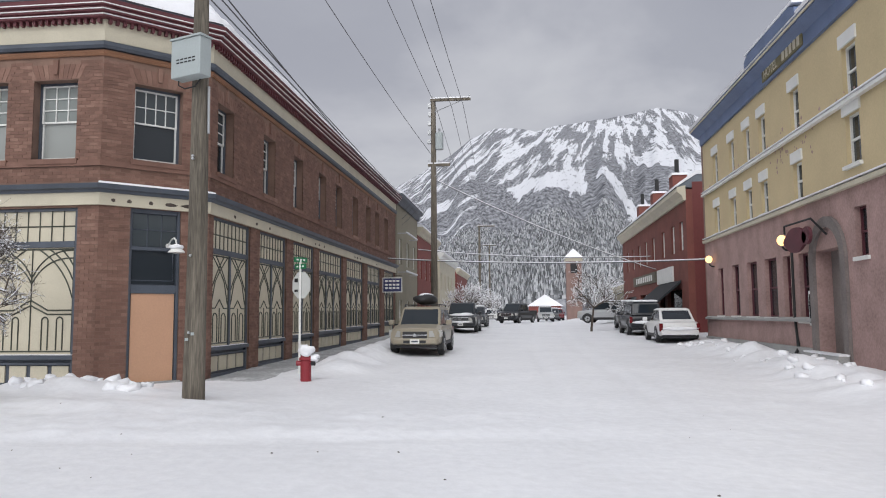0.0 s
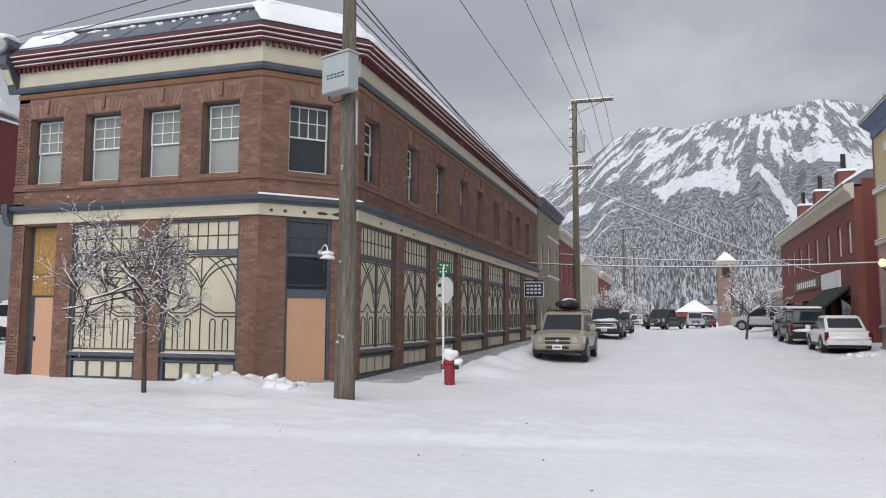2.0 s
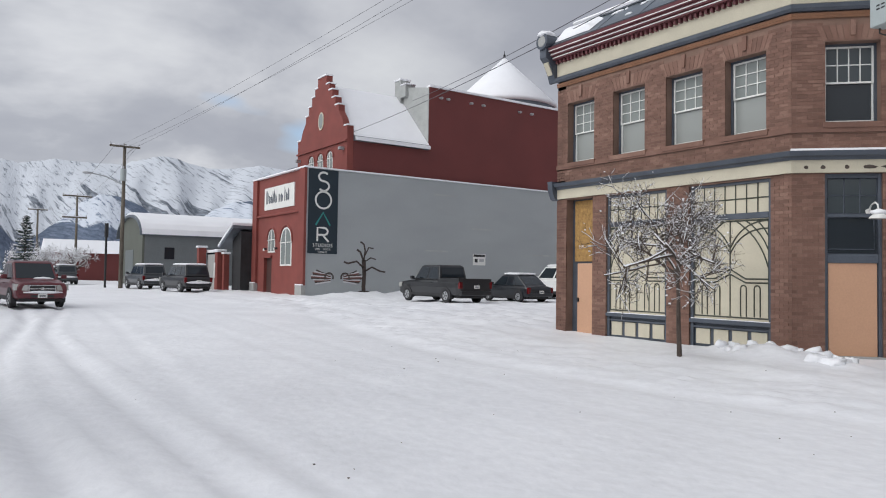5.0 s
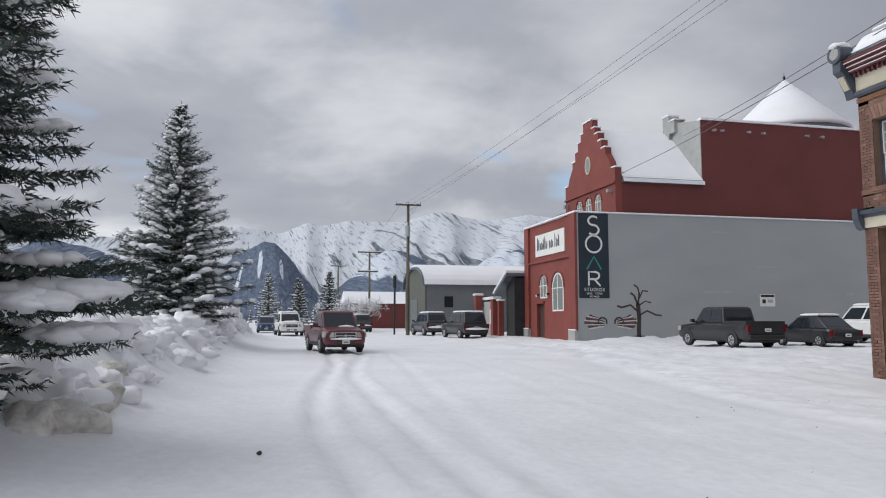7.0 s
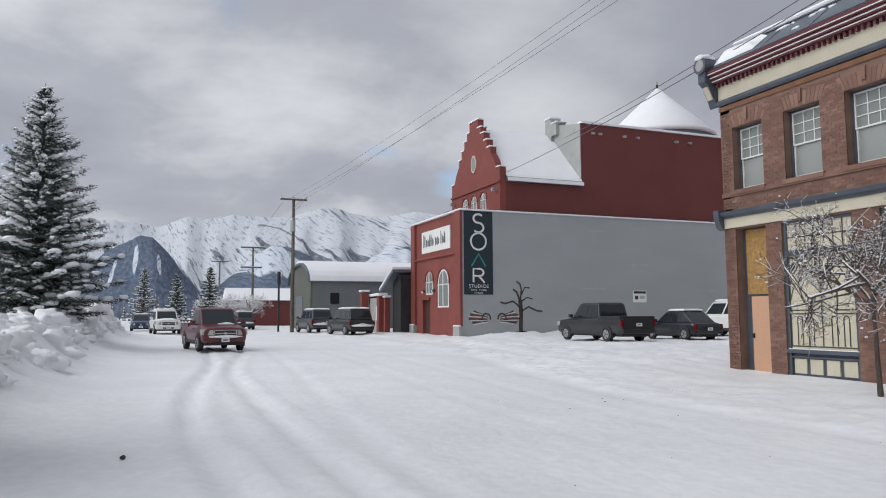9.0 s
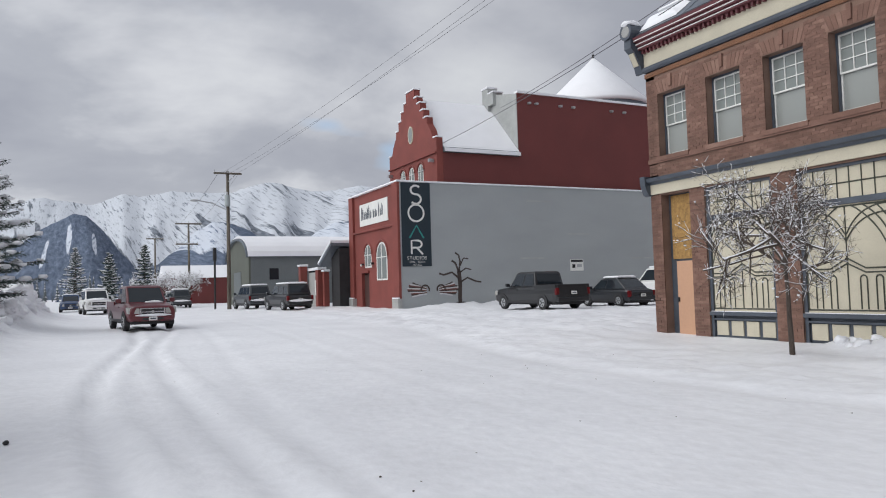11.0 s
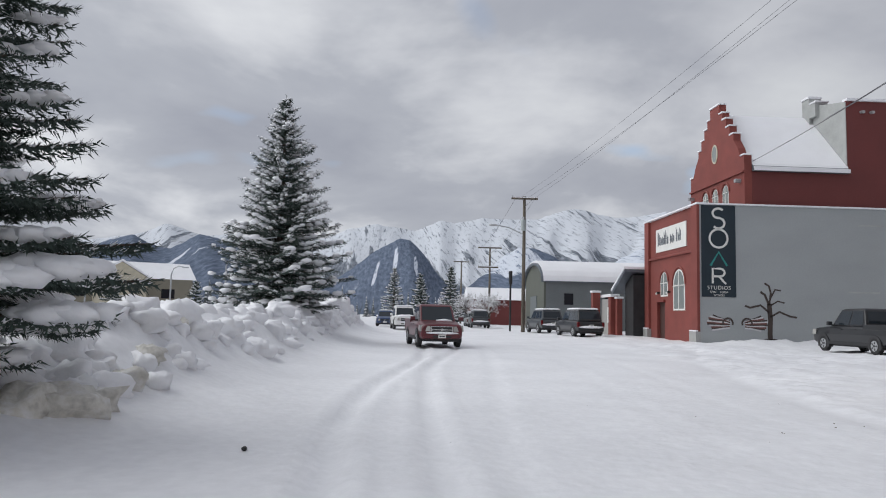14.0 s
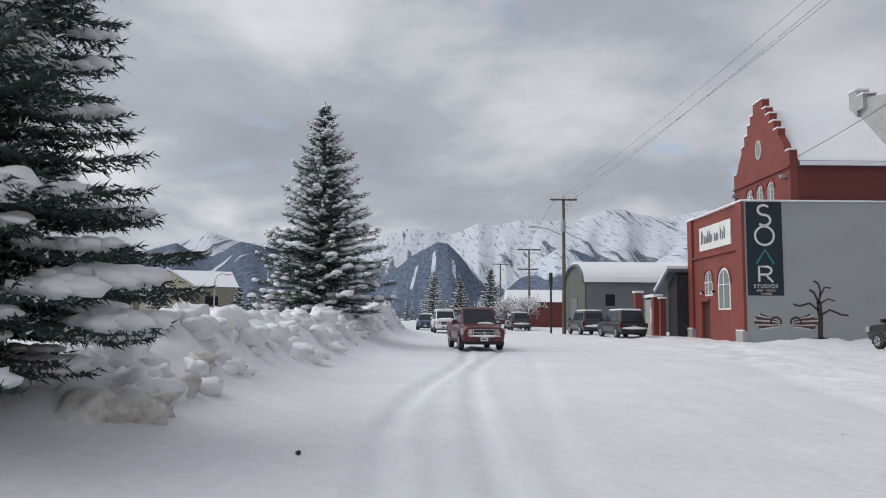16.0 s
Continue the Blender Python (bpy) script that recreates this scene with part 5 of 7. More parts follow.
part("wall_back", MB(FH).box(0, LH, -14, -13.7, -0.3, 9.5), YELLOW, hotel)
for z, t in ((4.72, 0.12), (6.86, 0.09)):
    b = part("string_course", MB(FH).prism([(0.03, z), (0.16, z), (0.16, z + t), (0.03, z + t + .05)], 0, LH, "x"), WHITEP if z > 5 else CREAM, hotel)
    part("snow_line", MB(FH).box(0, LH, 0.032, 0.16, z + t + .052, z + t + .09), SNOW, b)
part("cornice_board", MB(FH).box(-0.1, LH, 0.0, 0.1, 9.25, 9.75), BLUEP, hotel)
cr = part("cornice", MB(FH).prism([(0.0, 9.6), (0.2, 9.75), (0.4, 9.9), (0.45, 10.05), (0.0, 10.2)], -0.45, LH, "x"), BLUEP, hotel, "blue painted bracketed cornice")
part("cornice_snow", MB(FH).prism([(0.47, 10.05), (0.49, 10.17), (0.0, 10.36), (0.0, 10.21)], -0.47, LH, "x"), SNOW, cr)
part("cornice_line", MB(FH).box(-0.46, LH, 0.43, 0.46, 9.93, 10.0), CREAM, cr)
part("roof", MB(FH).box(0, LH, -14, 0, 9.5, 9.7), METALROOF, hotel)
pp = part("name_parapet", MB(FH).prism([(hu(25.3), 10.1), (hu(25.3), 10.3), (hu(24.9), 10.48), (hu(20.9), 10.48), (hu(20.5), 10.3), (hu(20.5), 10.1)], 0.1, 0.5), BLUEP, hotel, "raised blue parapet with old lettering")
bd = part("name_board", MB(FH).box(hu(24.6), hu(21.0), 0.1, 0.14, 9.36, 9.78), mat("olive_board", (0.16, 0.14, 0.07), 0.7, 0.3, 3, 30, 0.2), hotel)
words("HOTEL", flat_text(FH, hu(23.75), 0.145, 9.42), 0.42, CREAM, bd)
for i in range(5):
    part("lettering", MB(FH).box(hu(22.65) + i * 0.32, hu(22.65) + i * 0.32 + 0.2, 0.14, 0.15, 9.43, 9.72), CREAM, bd)
part("parapet_snow", MB(FH).box(hu(25.2), hu(20.6), 0.08, 0.52, 10.483, 10.57), SNOW, pp)


def plain_window(fr, h, parent, lintel=True, frame=WHITEP, pane=None, depth=-0.14, sill=True):
    u0, u1, z0, z1 = h
    w = MB(fr)
    t = 0.06
    for a, b, c, d in ((u0, u0 + t, z0, z1), (u1 - t, u1, z0, z1), (u0 + t, u1 - t, z1 - t, z1), (u0 + t, u1 - t, z0, z0 + t), (u0 + t, u1 - t, (z0 + z1) / 2 - .03, (z0 + z1) / 2 + .03)):
        w.box(a, b, depth - 0.06, depth + 0.03, c, d)
    win = part("window", w, frame, parent)
    part("pane", MB(fr).box(u0 + t, u1 - t, depth - 0.03, depth - 0.02, z0 + t, z1 - t), pane or GLASS, win)
    if lintel:
        part("lintel", MB(fr).box(u0 - .1, u1 + .1, -0.02, 0.05, z1 + .002, z1 + .34), WHITEP, win)
    if sill:
        part("window_sill", MB(fr).box(u0 - .08, u1 + .08, -0.1, 0.1, z0 - .1, z0 - .002), WHITEP, win)


for h in hol_up:
    plain_window(FH, h, hotel)
PLUM = mat("plum_frame", (0.10, 0.025, 0.035), 0.6, 0.2, 2, 30, 0.1)
for h in hol_gf[:-1]:
    plain_window(FH, h, hotel, lintel=False, frame=PLUM)
part("sill_band", MB(FH).prism([(0.03, 1.3), (0.16, 1.3), (0.16, 1.38), (0.03, 1.44)], 0, hu(21.4), "x"), CONCRETE, hotel)
part("plinth", MB(FH).box(-0.02, hu(21.4), 0.03, 0.14, -0.3, 0.55), CONCRETE, hotel)
chips, crng = MB(FH), random.Random(12)
for k in range(70):
    cu_, cz_ = (hu(23.3) + crng.gauss(0, 1.3), 6.7 + crng.gauss(0, .4)) if k % 3 else (crng.uniform(0.5, 16), crng.uniform(7.0, 7.25))
    s_ = crng.uniform(.03, .085)
    chips.prism([(cu_ + s_ * crng.uniform(.5, 1.2) * math.cos(q * 1.047), cz_ + s_ * crng.uniform(.5, 1.2) * math.sin(q * 1.047)) for q in range(6)], 0.001, 0.004)
tagged(part("stucco_chip", chips, PURPLESTONE, hotel, "chipped dark patches in the stucco"), kind="stuff")
# arched porch
PORCHST = mat("porch_stone", (0.19, 0.165, 0.155), 0.85, 0.2, 1.5, 20, 0.4)
a0, a1 = hu(21.1), hu(19.3)
m, r = (a0 + a1) / 2, (a1 - a0) / 2
ring = [(m - (r + .3) * math.cos(a), 3.0 + (r + .3) * math.sin(a)) for a in np.linspace(0, math.pi, 13)] + [(m + r * math.cos(a), 3.0 + r * math.sin(a)) for a in np.linspace(0, math.pi, 13)]
part("porch_arch", MB(FH).prism(ring, 0.03, 0.12), PORCHST, hotel)
for p in (a0 - .3, a1):
    part("porch_pier", MB(FH).box(p, p + .3, 0.03, 0.12, 0.1, 3.0), PORCHST, hotel)
pd = part("porch_door", MB(FH).box(a0 + .8, a1 - .05, -0.38, -0.32, 0.5, 2.5), PLUM, hotel, "dark plum double door")
part("fanlight", MB(FH).box(a0 + .8, a1 - .05, -0.38, -0.32, 2.52, 3.2), PALEGLASS, hotel)
part("porch_back", MB(FH).box(a0, a1, -0.45, -0.4, 0.3, 3.4), PORCHST, hotel)
for i in range(3):
    st = part("porch_step", MB(FH).box(a0 - .3 - .1 * i, a1 + .3 + .1 * i, 0.1 + 0.3 * i, 0.4 + 0.3 * i, -0.3, 0.45 - 0.15 * i), CONCRETE, hotel)
    part("step_snow", MB(FH).box(a0 - .3, a1 + .3, 0.1 + 0.3 * i, 0.38 + 0.3 * i, 0.453 - 0.15 * i, 0.5 - 0.15 * i), SNOW, st)
# hanging oval sign with a globe lamp beside it
hs = thing("hanging_sign", Matrix.Translation((HX - 0.05, 21.5, 3.3)), "plum scrolled hanging sign on an iron bracket", "sign")
part("bracket", MB().tube([(0, -1.3, 0.4), (-0.4, -1.3, 0.85), (-0.45, 0.6, 0.85), (-0.45, 0.6, 0.6)], 0.03, 6), BLACK, hs)
part("sign_board", MB().prism([(0.55 * math.cos(a) * (1.5 + .15 * math.cos(4 * a)) - .3, 0.36 * math.sin(a) + .35) for a in np.linspace(0, 6.28, 28)[:-1]], -0.5, -0.42, "x"), PLUM, hs)
part("sign_tail", MB().prism([(0.3 * math.cos(a) - 1.15, 0.25 * math.sin(a) + .4) for a in np.linspace(0, 6.28, 18)[:-1]], -0.5, -0.42, "x"), PLUM, hs)
LAMPG = glow("warm_lamp_glass", (1.0, 0.62, 0.25), 1.6)
for nm, x, y, z in (("globe_lamp", HX - 0.35, 22.8, 3.6), ("globe_lamp", HX - 0.25, 32.2, 3.7)):
    gl = thing(nm, Matrix.Translation((x, y, z)), "lit amber globe wall lamp on an iron arm", "lamp", "globe lamps of the hotel")
    part("globe", MB().blob((0, 0, 0.2), (0.15, 0.15, 0.165), 0, 0, 14, 9), LAMPG, gl, smooth=True)
    part("arm", MB().tube([(0, 0, 0), (0.1, 0, -0.1), (0.36, 0, -0.12)], 0.035, 6), BLACK, gl)
dp = thing("drain_pipe", Matrix.Translation((HX - 0.03, 22.85, 0)), "dark cast downpipe against the mauve stone", "pipe")
part("pipe", MB().tube([(-0.02, 0, 3.9), (-0.02, 0, 1.4), (-0.05, -0.25, 0.5), (-0.3, -0.6, 0.28)], 0.05, 8), BLACK, dp)
cab = thing("notice_case", Matrix.Translation((HX - 0.04, 21.4, 1.2)), "white framed menu case beside the hotel porch", "notice case")
part("case", MB().box(-0.06, 0.06, -0.18, 0.18, 0, 1.0), WHITEP, cab)
part("glass", MB().box(-0.07, -0.06, -0.13, 0.13, 0.08, 0.9), GLASS, cab)

# ---- red shop building past the alley ----
RB = (15.0, 52.0, 0.4)
RT = Matrix.Translation((-RB[0], -RB[1], -RB[2]))
SHOPRED = mat("shop_red_brick", (0.175, 0.058, 0.045), 0.85, 0.18, 1.2, 24, 0.4)
red = thing("red_shop_building", Matrix.Translation(RB), "two-storey red brick shop with cream cornice and chimneys", "building")
FR = RT @ face_frame(9.7, 64.5, 0, -1)
LR = 25.2
FRS = RT @ face_frame(9.7, 39.3, 1, 0)
ru = [(65.6 - y, 65.6 - y + 0.95, 5.0, 6.6) for y in (63, 60, 57, 54, 51, 47.5, 44.5, 42.2)]
rg = [(1.5, 7.0, 0.6, 2.9), (9.0, 14.0, 0.5, 2.9), (17.0, 18.6, 0.2, 2.9), (19.4, 23.5, 0.6, 2.9)]
part("wall_front", wall_cells(MB(FR), 0, LR, -0.3, 8.2, -0.35, 0, ru + rg), SHOPRED, red)
part("wall_side", MB(FRS).box(0.353, 14, -0.35, 0.004, -0.3, 8.6), DARKRED, red)
part("wall_back", MB(FR).box(0, LR, -14, -13.7, -0.3, 8.2), REDPAINT, red)
part("wall_north", MB(FR).box(0, 0.3, -13.7, -0.35, -0.3, 8.2), REDPAINT, red)
for h in ru:
    plain_window(FR, h, red, lintel=False, sill=False)
for h in rg:
    part("shop_window", MB(FR).box(h[0], h[1], -0.25, -0.2, h[2], h[3]), GLASS, red)
part("cornice", MB(FR).prism([(0, 7.6), (0.15, 7.6), (0.2, 7.85), (0.45, 8.05), (0.45, 8.3), (0, 8.4)], -0.1, LR + .1, "x"), CREAM, red)
rr = part("roof", MB(FR).prism([(0.5, 8.3), (-0.6, 9.0), (-14, 9.0), (-14, 8.2)], 0, LR, "x"), METALROOF, red)
part("roof_snow", MB(FR).prism([(0.5, 8.32), (0.48, 8.46), (-0.6, 9.2), (-14, 9.2), (-14, 9.01), (-0.6, 9.01)], -0.05, LR + .05, "x"), SNOW, rr)
for u in (4, 10.5, 17.5):
    c = part("chimney", MB(FR).box(u, u + 1.1, -1.6, -0.7, 8.8, 10.2), SHOPRED, red)
    part("chimney_snow", MB(FR).box(u - .06, u + 1.16, -1.66, -0.64, 10.203, 10.34), SNOW, c)
    part("flue", MB(FR).tube([(u + .5, -1.1, 10.2), (u + .5, -1.1, 11.3)], 0.14, 8), BLACK, c)
sgn = part("shop_sign", MB(FR).box(6.5, 16.2, 0, 0.12, 3.6, 4.3), mat("olive_sign", (0.12, 0.11, 0.08), 0.7, 0.2, 2, 20, 0.1), red)
for i in range(9):
    part("lettering", MB(FR).box(8.0 + i * 0.8, 8.5 + i * 0.8, 0.12, 0.135, 3.75, 4.15), WHITEP, sgn)
part("white_panel", MB(FR).box(16.6, 21.5, 0, 0.1, 3.4, 4.3), WHITEP, red)
aw = MB(FR).prism([(0.02, 3.4), (0.02, 3.25), (1.5, 2.0), (1.5, 2.15)], 17.0, 23.5, "x")
part("awning", aw, mat("black_canvas", (0.02, 0.022, 0.026), 0.8, 0.2, 2, 30, 0.1), red)

# ---- buildings along the near side past the brick one ----
OCHRE = mat("ochre_stucco", (0.27, 0.245, 0.185), 0.85, 0.1, 0.6, 20, 0.2)


def town_house(x, y0, y1, h, material, label, floors, trim, depth=10, side=1):
    b = ((x - side * depth / 2), (y0 + y1) / 2, 0.1)
    t = Matrix.Translation((-b[0], -b[1], -b[2]))
    hs_ = thing("town_building", Matrix.Translation(b), label, "building")
    fr = t @ (face_frame(x, y0, 0, 1) if side > 0 else face_frame(x, y1, 0, -1))
    ln = y1 - y0
    hl = []
    n = max(2, int(ln / 2.6))
    for f in range(floors):
        for i in range(n):
            u = (i + .5) * ln / n
            z = 0.9 + f * (h - 1.2) / floors
            hl.append((u - .5, u + .5, z, z + 1.6))
    part("wall_front", wall_cells(MB(fr), 0, ln, -0.3, h, -0.3, 0, hl), material, hs_)
    for u in (0, ln - .3):
        part("wall_side", MB(fr).box(u, u + .3, -depth, -0.3, -0.3, h), material, hs_)
    part("wall_back", MB(fr).box(0.3, ln - .3, -depth, -depth + .3, -0.3, h), material, hs_)
    for q in hl:
        plain_window(fr, q, hs_, lintel=False, sill=False)
    c = part("cornice", MB(fr).prism([(0, h - .5), (0.12, h - .5), (0.2, h - .2), (0.4, h - .1), (0.4, h + .1), (-0.3, h + .15)], -0.15, ln + .15, "x"), trim, hs_)
    part("cornice_snow", MB(fr).prism([(0.42, h + .1), (0.4, h + .26), (-0.3, h + .36), (-0.3, h + .16)], -0.16, ln + .16, "x"), SNOW, c)
    part("roof_snow", MB(fr).box(0, ln, -depth, -0.31, h, h + .25), SNOW, hs_)
    return hs_, fr


th, fr = town_house(-6.66, 43.2, 52.0, 8.9, OCHRE, "ochre stucco building with a dark cornice and fire-escape rails", 2, NAVY)
for z in (4.2, 6.6):
    part("balcony_rail", MB(fr).tube([(0.4, 0, z), (0.4, 0.55, z), (5.0, 0.55, z), (5.0, 0, z)], 0.03, 6), STEEL, th)
    part("rail_snow", MB(fr).tube([(0.45, 0.55, z + .06), (4.95, 0.55, z + .06)], 0.05, 6), SNOW, th)
town_house(-6.66, 52.4, 64.0, 7.9, REDPAINT, "red brick two-storey shop building with snowy cornice", 2, CREAM)
th, fr = town_house(-6.66, 66.5, 82.0, 7.2, CREAM, "cream building with a bold white cornice", 2, WHITEP)
town_house(-6.66, 84, 100, 6.8, REDPAINT, "far red brick building beside the street trees", 2, CREAM)
th, fr = town_house(11.5, 70, 86, 4.4, OCHRE, "low brown shop past the red building", 1, CREAM, side=-1)
bs = thing("hanging_sign", Matrix.Translation((-6.1, 38.6, 2.85)), "small navy hanging sign with pale lettering bars", "sign")
part("board", MB().box(-0.5, 0.5, -0.03, 0.03, 0, 0.72), mat("navy_sign", (0.03, 0.035, 0.11), 0.5, 0.1, 2, 20, 0), bs)
part("border", MB().box(-0.54, 0.54, -0.025, 0.025, -0.04, 0.76), WHITEP, bs)
lb = MB()
for z in (0.14, 0.32, 0.52):
    for i in range(4):
        lb.box(-0.4 + i * .21, -0.25 + i * .21, -0.036, -0.03, z, z + .1)
part("lettering", lb, WHITEP, bs)
part("bracket", MB().tube([(-0.6, 0, 0.85), (0.5, 0, 0.85)], 0.02, 6), BLACK, bs)

# small tower with a pyramid roof at the street's end, and a low white-roofed shed
TOWERB = mat("tower_brick", (0.23, 0.15, 0.13), 0.9, 0.15, 1, 12, 0.3)
tw = thing("brick_tower", Matrix.Translation((8.45, 109.2, 1.1)), "far red brick tower with a snowy pyramid roof", "tower")
part("shaft", MB().box(-1.1, 1.1, -1.1, 1.1, -1.6, 8.2), TOWERB, tw)
part("belfry_opening", MB().box(-0.5, 0.5, -1.12, -1.1, 6.4, 7.8), BLACK, tw)
part("band", MB().box(-1.25, 1.25, -1.25, 1.25, 8.2, 8.6), CREAM, tw)
part("roof", MB().loft([[(-1.5, -1.5, 8.6), (1.5, -1.5, 8.6), (1.5, 1.5, 8.6), (-1.5, 1.5, 8.6)], [(-.05, -.05, 10.1), (.05, -.05, 10.1), (.05, .05, 10.1), (-.05, .05, 10.1)]]), SNOW, tw)
ws = thing("small_house", Matrix.Translation((5.0, 140, 0.6)), "far small red house under a thick snow roof", "house")
part("wall", MB().box(-3, 3, -3, 3, -0.2, 2.6), REDPAINT, ws)
part("roof", MB().prism([(-3.4, 2.4), (3.4, 2.4), (0, 4.6)], -3.3, 3.3), SNOW, ws)
part("window", MB().box(-1, 0.2, -3.03, -3, 0.9, 1.9), GLASS, ws)


# ---- far side of the main street: field houses and lamps ----
def far_house(x, y, w, d, h, turn, label, wall, gab=True):
    o = thing("far_house", pose(x, y, gz(x, y), 0, 0, turn), label, "house")
    part("wall", MB().box(-w / 2, w / 2, -d / 2, d / 2, -0.5, h), wall, o)
    part("roof", MB().prism([(-d / 2 - .6, h - .1), (d / 2 + .6, h - .1), (0, h + d * 0.25)], -w / 2 - .5, w / 2 + .5, "x"), SNOW, o)
    if gab:
        gb = MB().prism([(-4, -0.5), (4, -0.5), (4, h), (0, h + 2.4), (-4, h)], d / 2, d / 2 + 2.5)
        part("gable_front", gb, CREAM, o)
        part("gable_roof", MB().prism([(-4.6, h - .3), (0, h + 2.5), (4.6, h - .3), (4.6, h), (0, h + 2.85), (-4.6, h)], d / 2, d / 2 + 3), SNOW, o)
        for u in (-w / 2 + 3, w / 2 - 4, w / 2 - 7):
            wn = part("window", MB().box(u, u + 2.2, d / 2, d / 2 + .06, h * .45, h * .45 + 1.6), GLASS, o)
    return o


BEIGE = mat("beige_siding", (0.25, 0.23, 0.18), 0.8, 0.08, 0.5, 10, 0.1)
far_house(-132, -50.5, 24, 12, 6.2, -62, "long beige house with a snow-covered gabled roof", BEIGE)
far_house(-108, 14.4, 9, 7, 3.6, -90, "far red shed beside the main street", DARKRED, False)
for x, y, h in ((-92, -38.4, 8.0), (-92, -28.2, 6.2), (-92, -21.6, 7.4)):
    sl = thing("street_lamp", Matrix.Translation((x, y, gz(x, y))), "tall curved grey street lamp beyond the snow bank", "street lamp", "lamps beyond the bank")
    part("pole", MB().tube([(0, 0, -0.3), (0, 0, h - 1), (0.1, 0.3, h - .3), (0.2, 0.9, h), (0.25, 1.6, h - .1)], [0.11, 0.09, 0.07, 0.06, 0.05], 8), STEEL, sl)
    part("head", MB().box(0.1, 0.4, 1.4, 2.1, h - .22, h - .08), STEEL, sl)
gr = thing("guard_rail", Matrix.Translation((-60, -26, gz(-60, -26))), "dark low rail at the edge of the snowy field", "rail")
part("rail", MB().box(-0.1, 0.1, -16, 13, -0.1, 0.28), BLACK, gr)
part("rail_snow", MB().box(-0.14, 0.14, -16, 13, 0.283, 0.36), SNOW, gr)


# ---- poles, wires and street furniture ----
def sag_line(a, b, drop, n=14):
    a, b = Vector(a), Vector(b)
    return [tuple(a.lerp(b, i / n) - Vector((0, 0, drop * 4 * (i / n) * (1 - i / n)))) for i in range(n + 1)]


def wire(a, b, drop=0.4, r=0.012, snow=False, label="thin black overhead wire"):
    pts = sag_line(a, b, drop)
    o = part("overhead_wire", MB().tube(pts, r, 4), WIREM)
    tagged(o, label, "wire", "overhead wires")
    if snow:
        part("wire_snow", MB().tube([(x, y, z + r + 0.018) for x, y, z in pts], 0.024, 5), SNOW, o)


P1 = (-5.05, 12.2)
p1z = gz(*P1)
pole = thing("utility_pole", Matrix.Translation((P1[0], P1[1], p1z)), "weathered wooden utility pole with a grey meter box", "utility pole", "utility poles")
sh = MB()
rings = []
for i in range(25):
    z = -0.3 + i * 0.5
    r = 0.205 - 0.0045 * i
    rings.append([((r + 0.012 * noise.noise((k * .9, z * .25, 1))) * math.cos(2 * math.pi * k / 18) + 0.015 * math.sin(z * .6), (r + 0.012 * noise.noise((k * .9, z * .25, 4))) * math.sin(2 * math.pi * k / 18), z) for k in range(18)])
part("shaft", sh.loft(rings), WOODPOLE, pole, smooth=True)
bx = part("meter_box", MB(pose(0.02, -0.2, 6.25, 0, 0, -21)).box(-0.40, 0.33, -0.26, 0.02, -0.36, 0.36), BOXGREY, pole, "grey enamel equipment box", bev=0.015)
part("box_lid", MB(pose(0.02, -0.2, 6.25, 0, 0, -21)).box(-0.42, 0.35, -0.28, 0.03, 0.362, 0.4), BOXGREY, bx)
for j in range(2):
    for i in range(5):
        part("vent_slot", MB(pose(0.02, -0.2, 6.25, 0, 0, -21)).box(-0.26 + i * .1, -0.19 + i * .1, -0.264, -0.259, -0.1 + j * .06, -0.075 + j * .06), BLACK, bx)
part("cable_loop", MB(pose(0.02, -0.2, 5.7, 0, 0, -21)).tube([(-0.36, -0.1, 0.25), (-0.34, -0.12, 0.1), (-0.2, -0.1, 0.02), (0, -0.05, 0.05), (0.1, 0, 0.2)], 0.014, 6), BLACK, pole)
part("conduit", MB().tube([(0.19, -0.05, 5.8), (0.2, -0.05, 4.9)], 0.025, 6), STEEL, pole)
for z in (1.2, 2.6, 4.4, 4.45):
    part("bolt", MB().tube([(-0.02, -0.19, z), (-0.02, -0.23, z)], 0.025, 6), STEEL, pole)
for z, dx in ((1.15, 0.05), (1.05, -0.06)):
    part("tag", MB().box(dx - .03, dx + .03, -0.215, -0.205, z, z + .05), BOXGREY, pole)


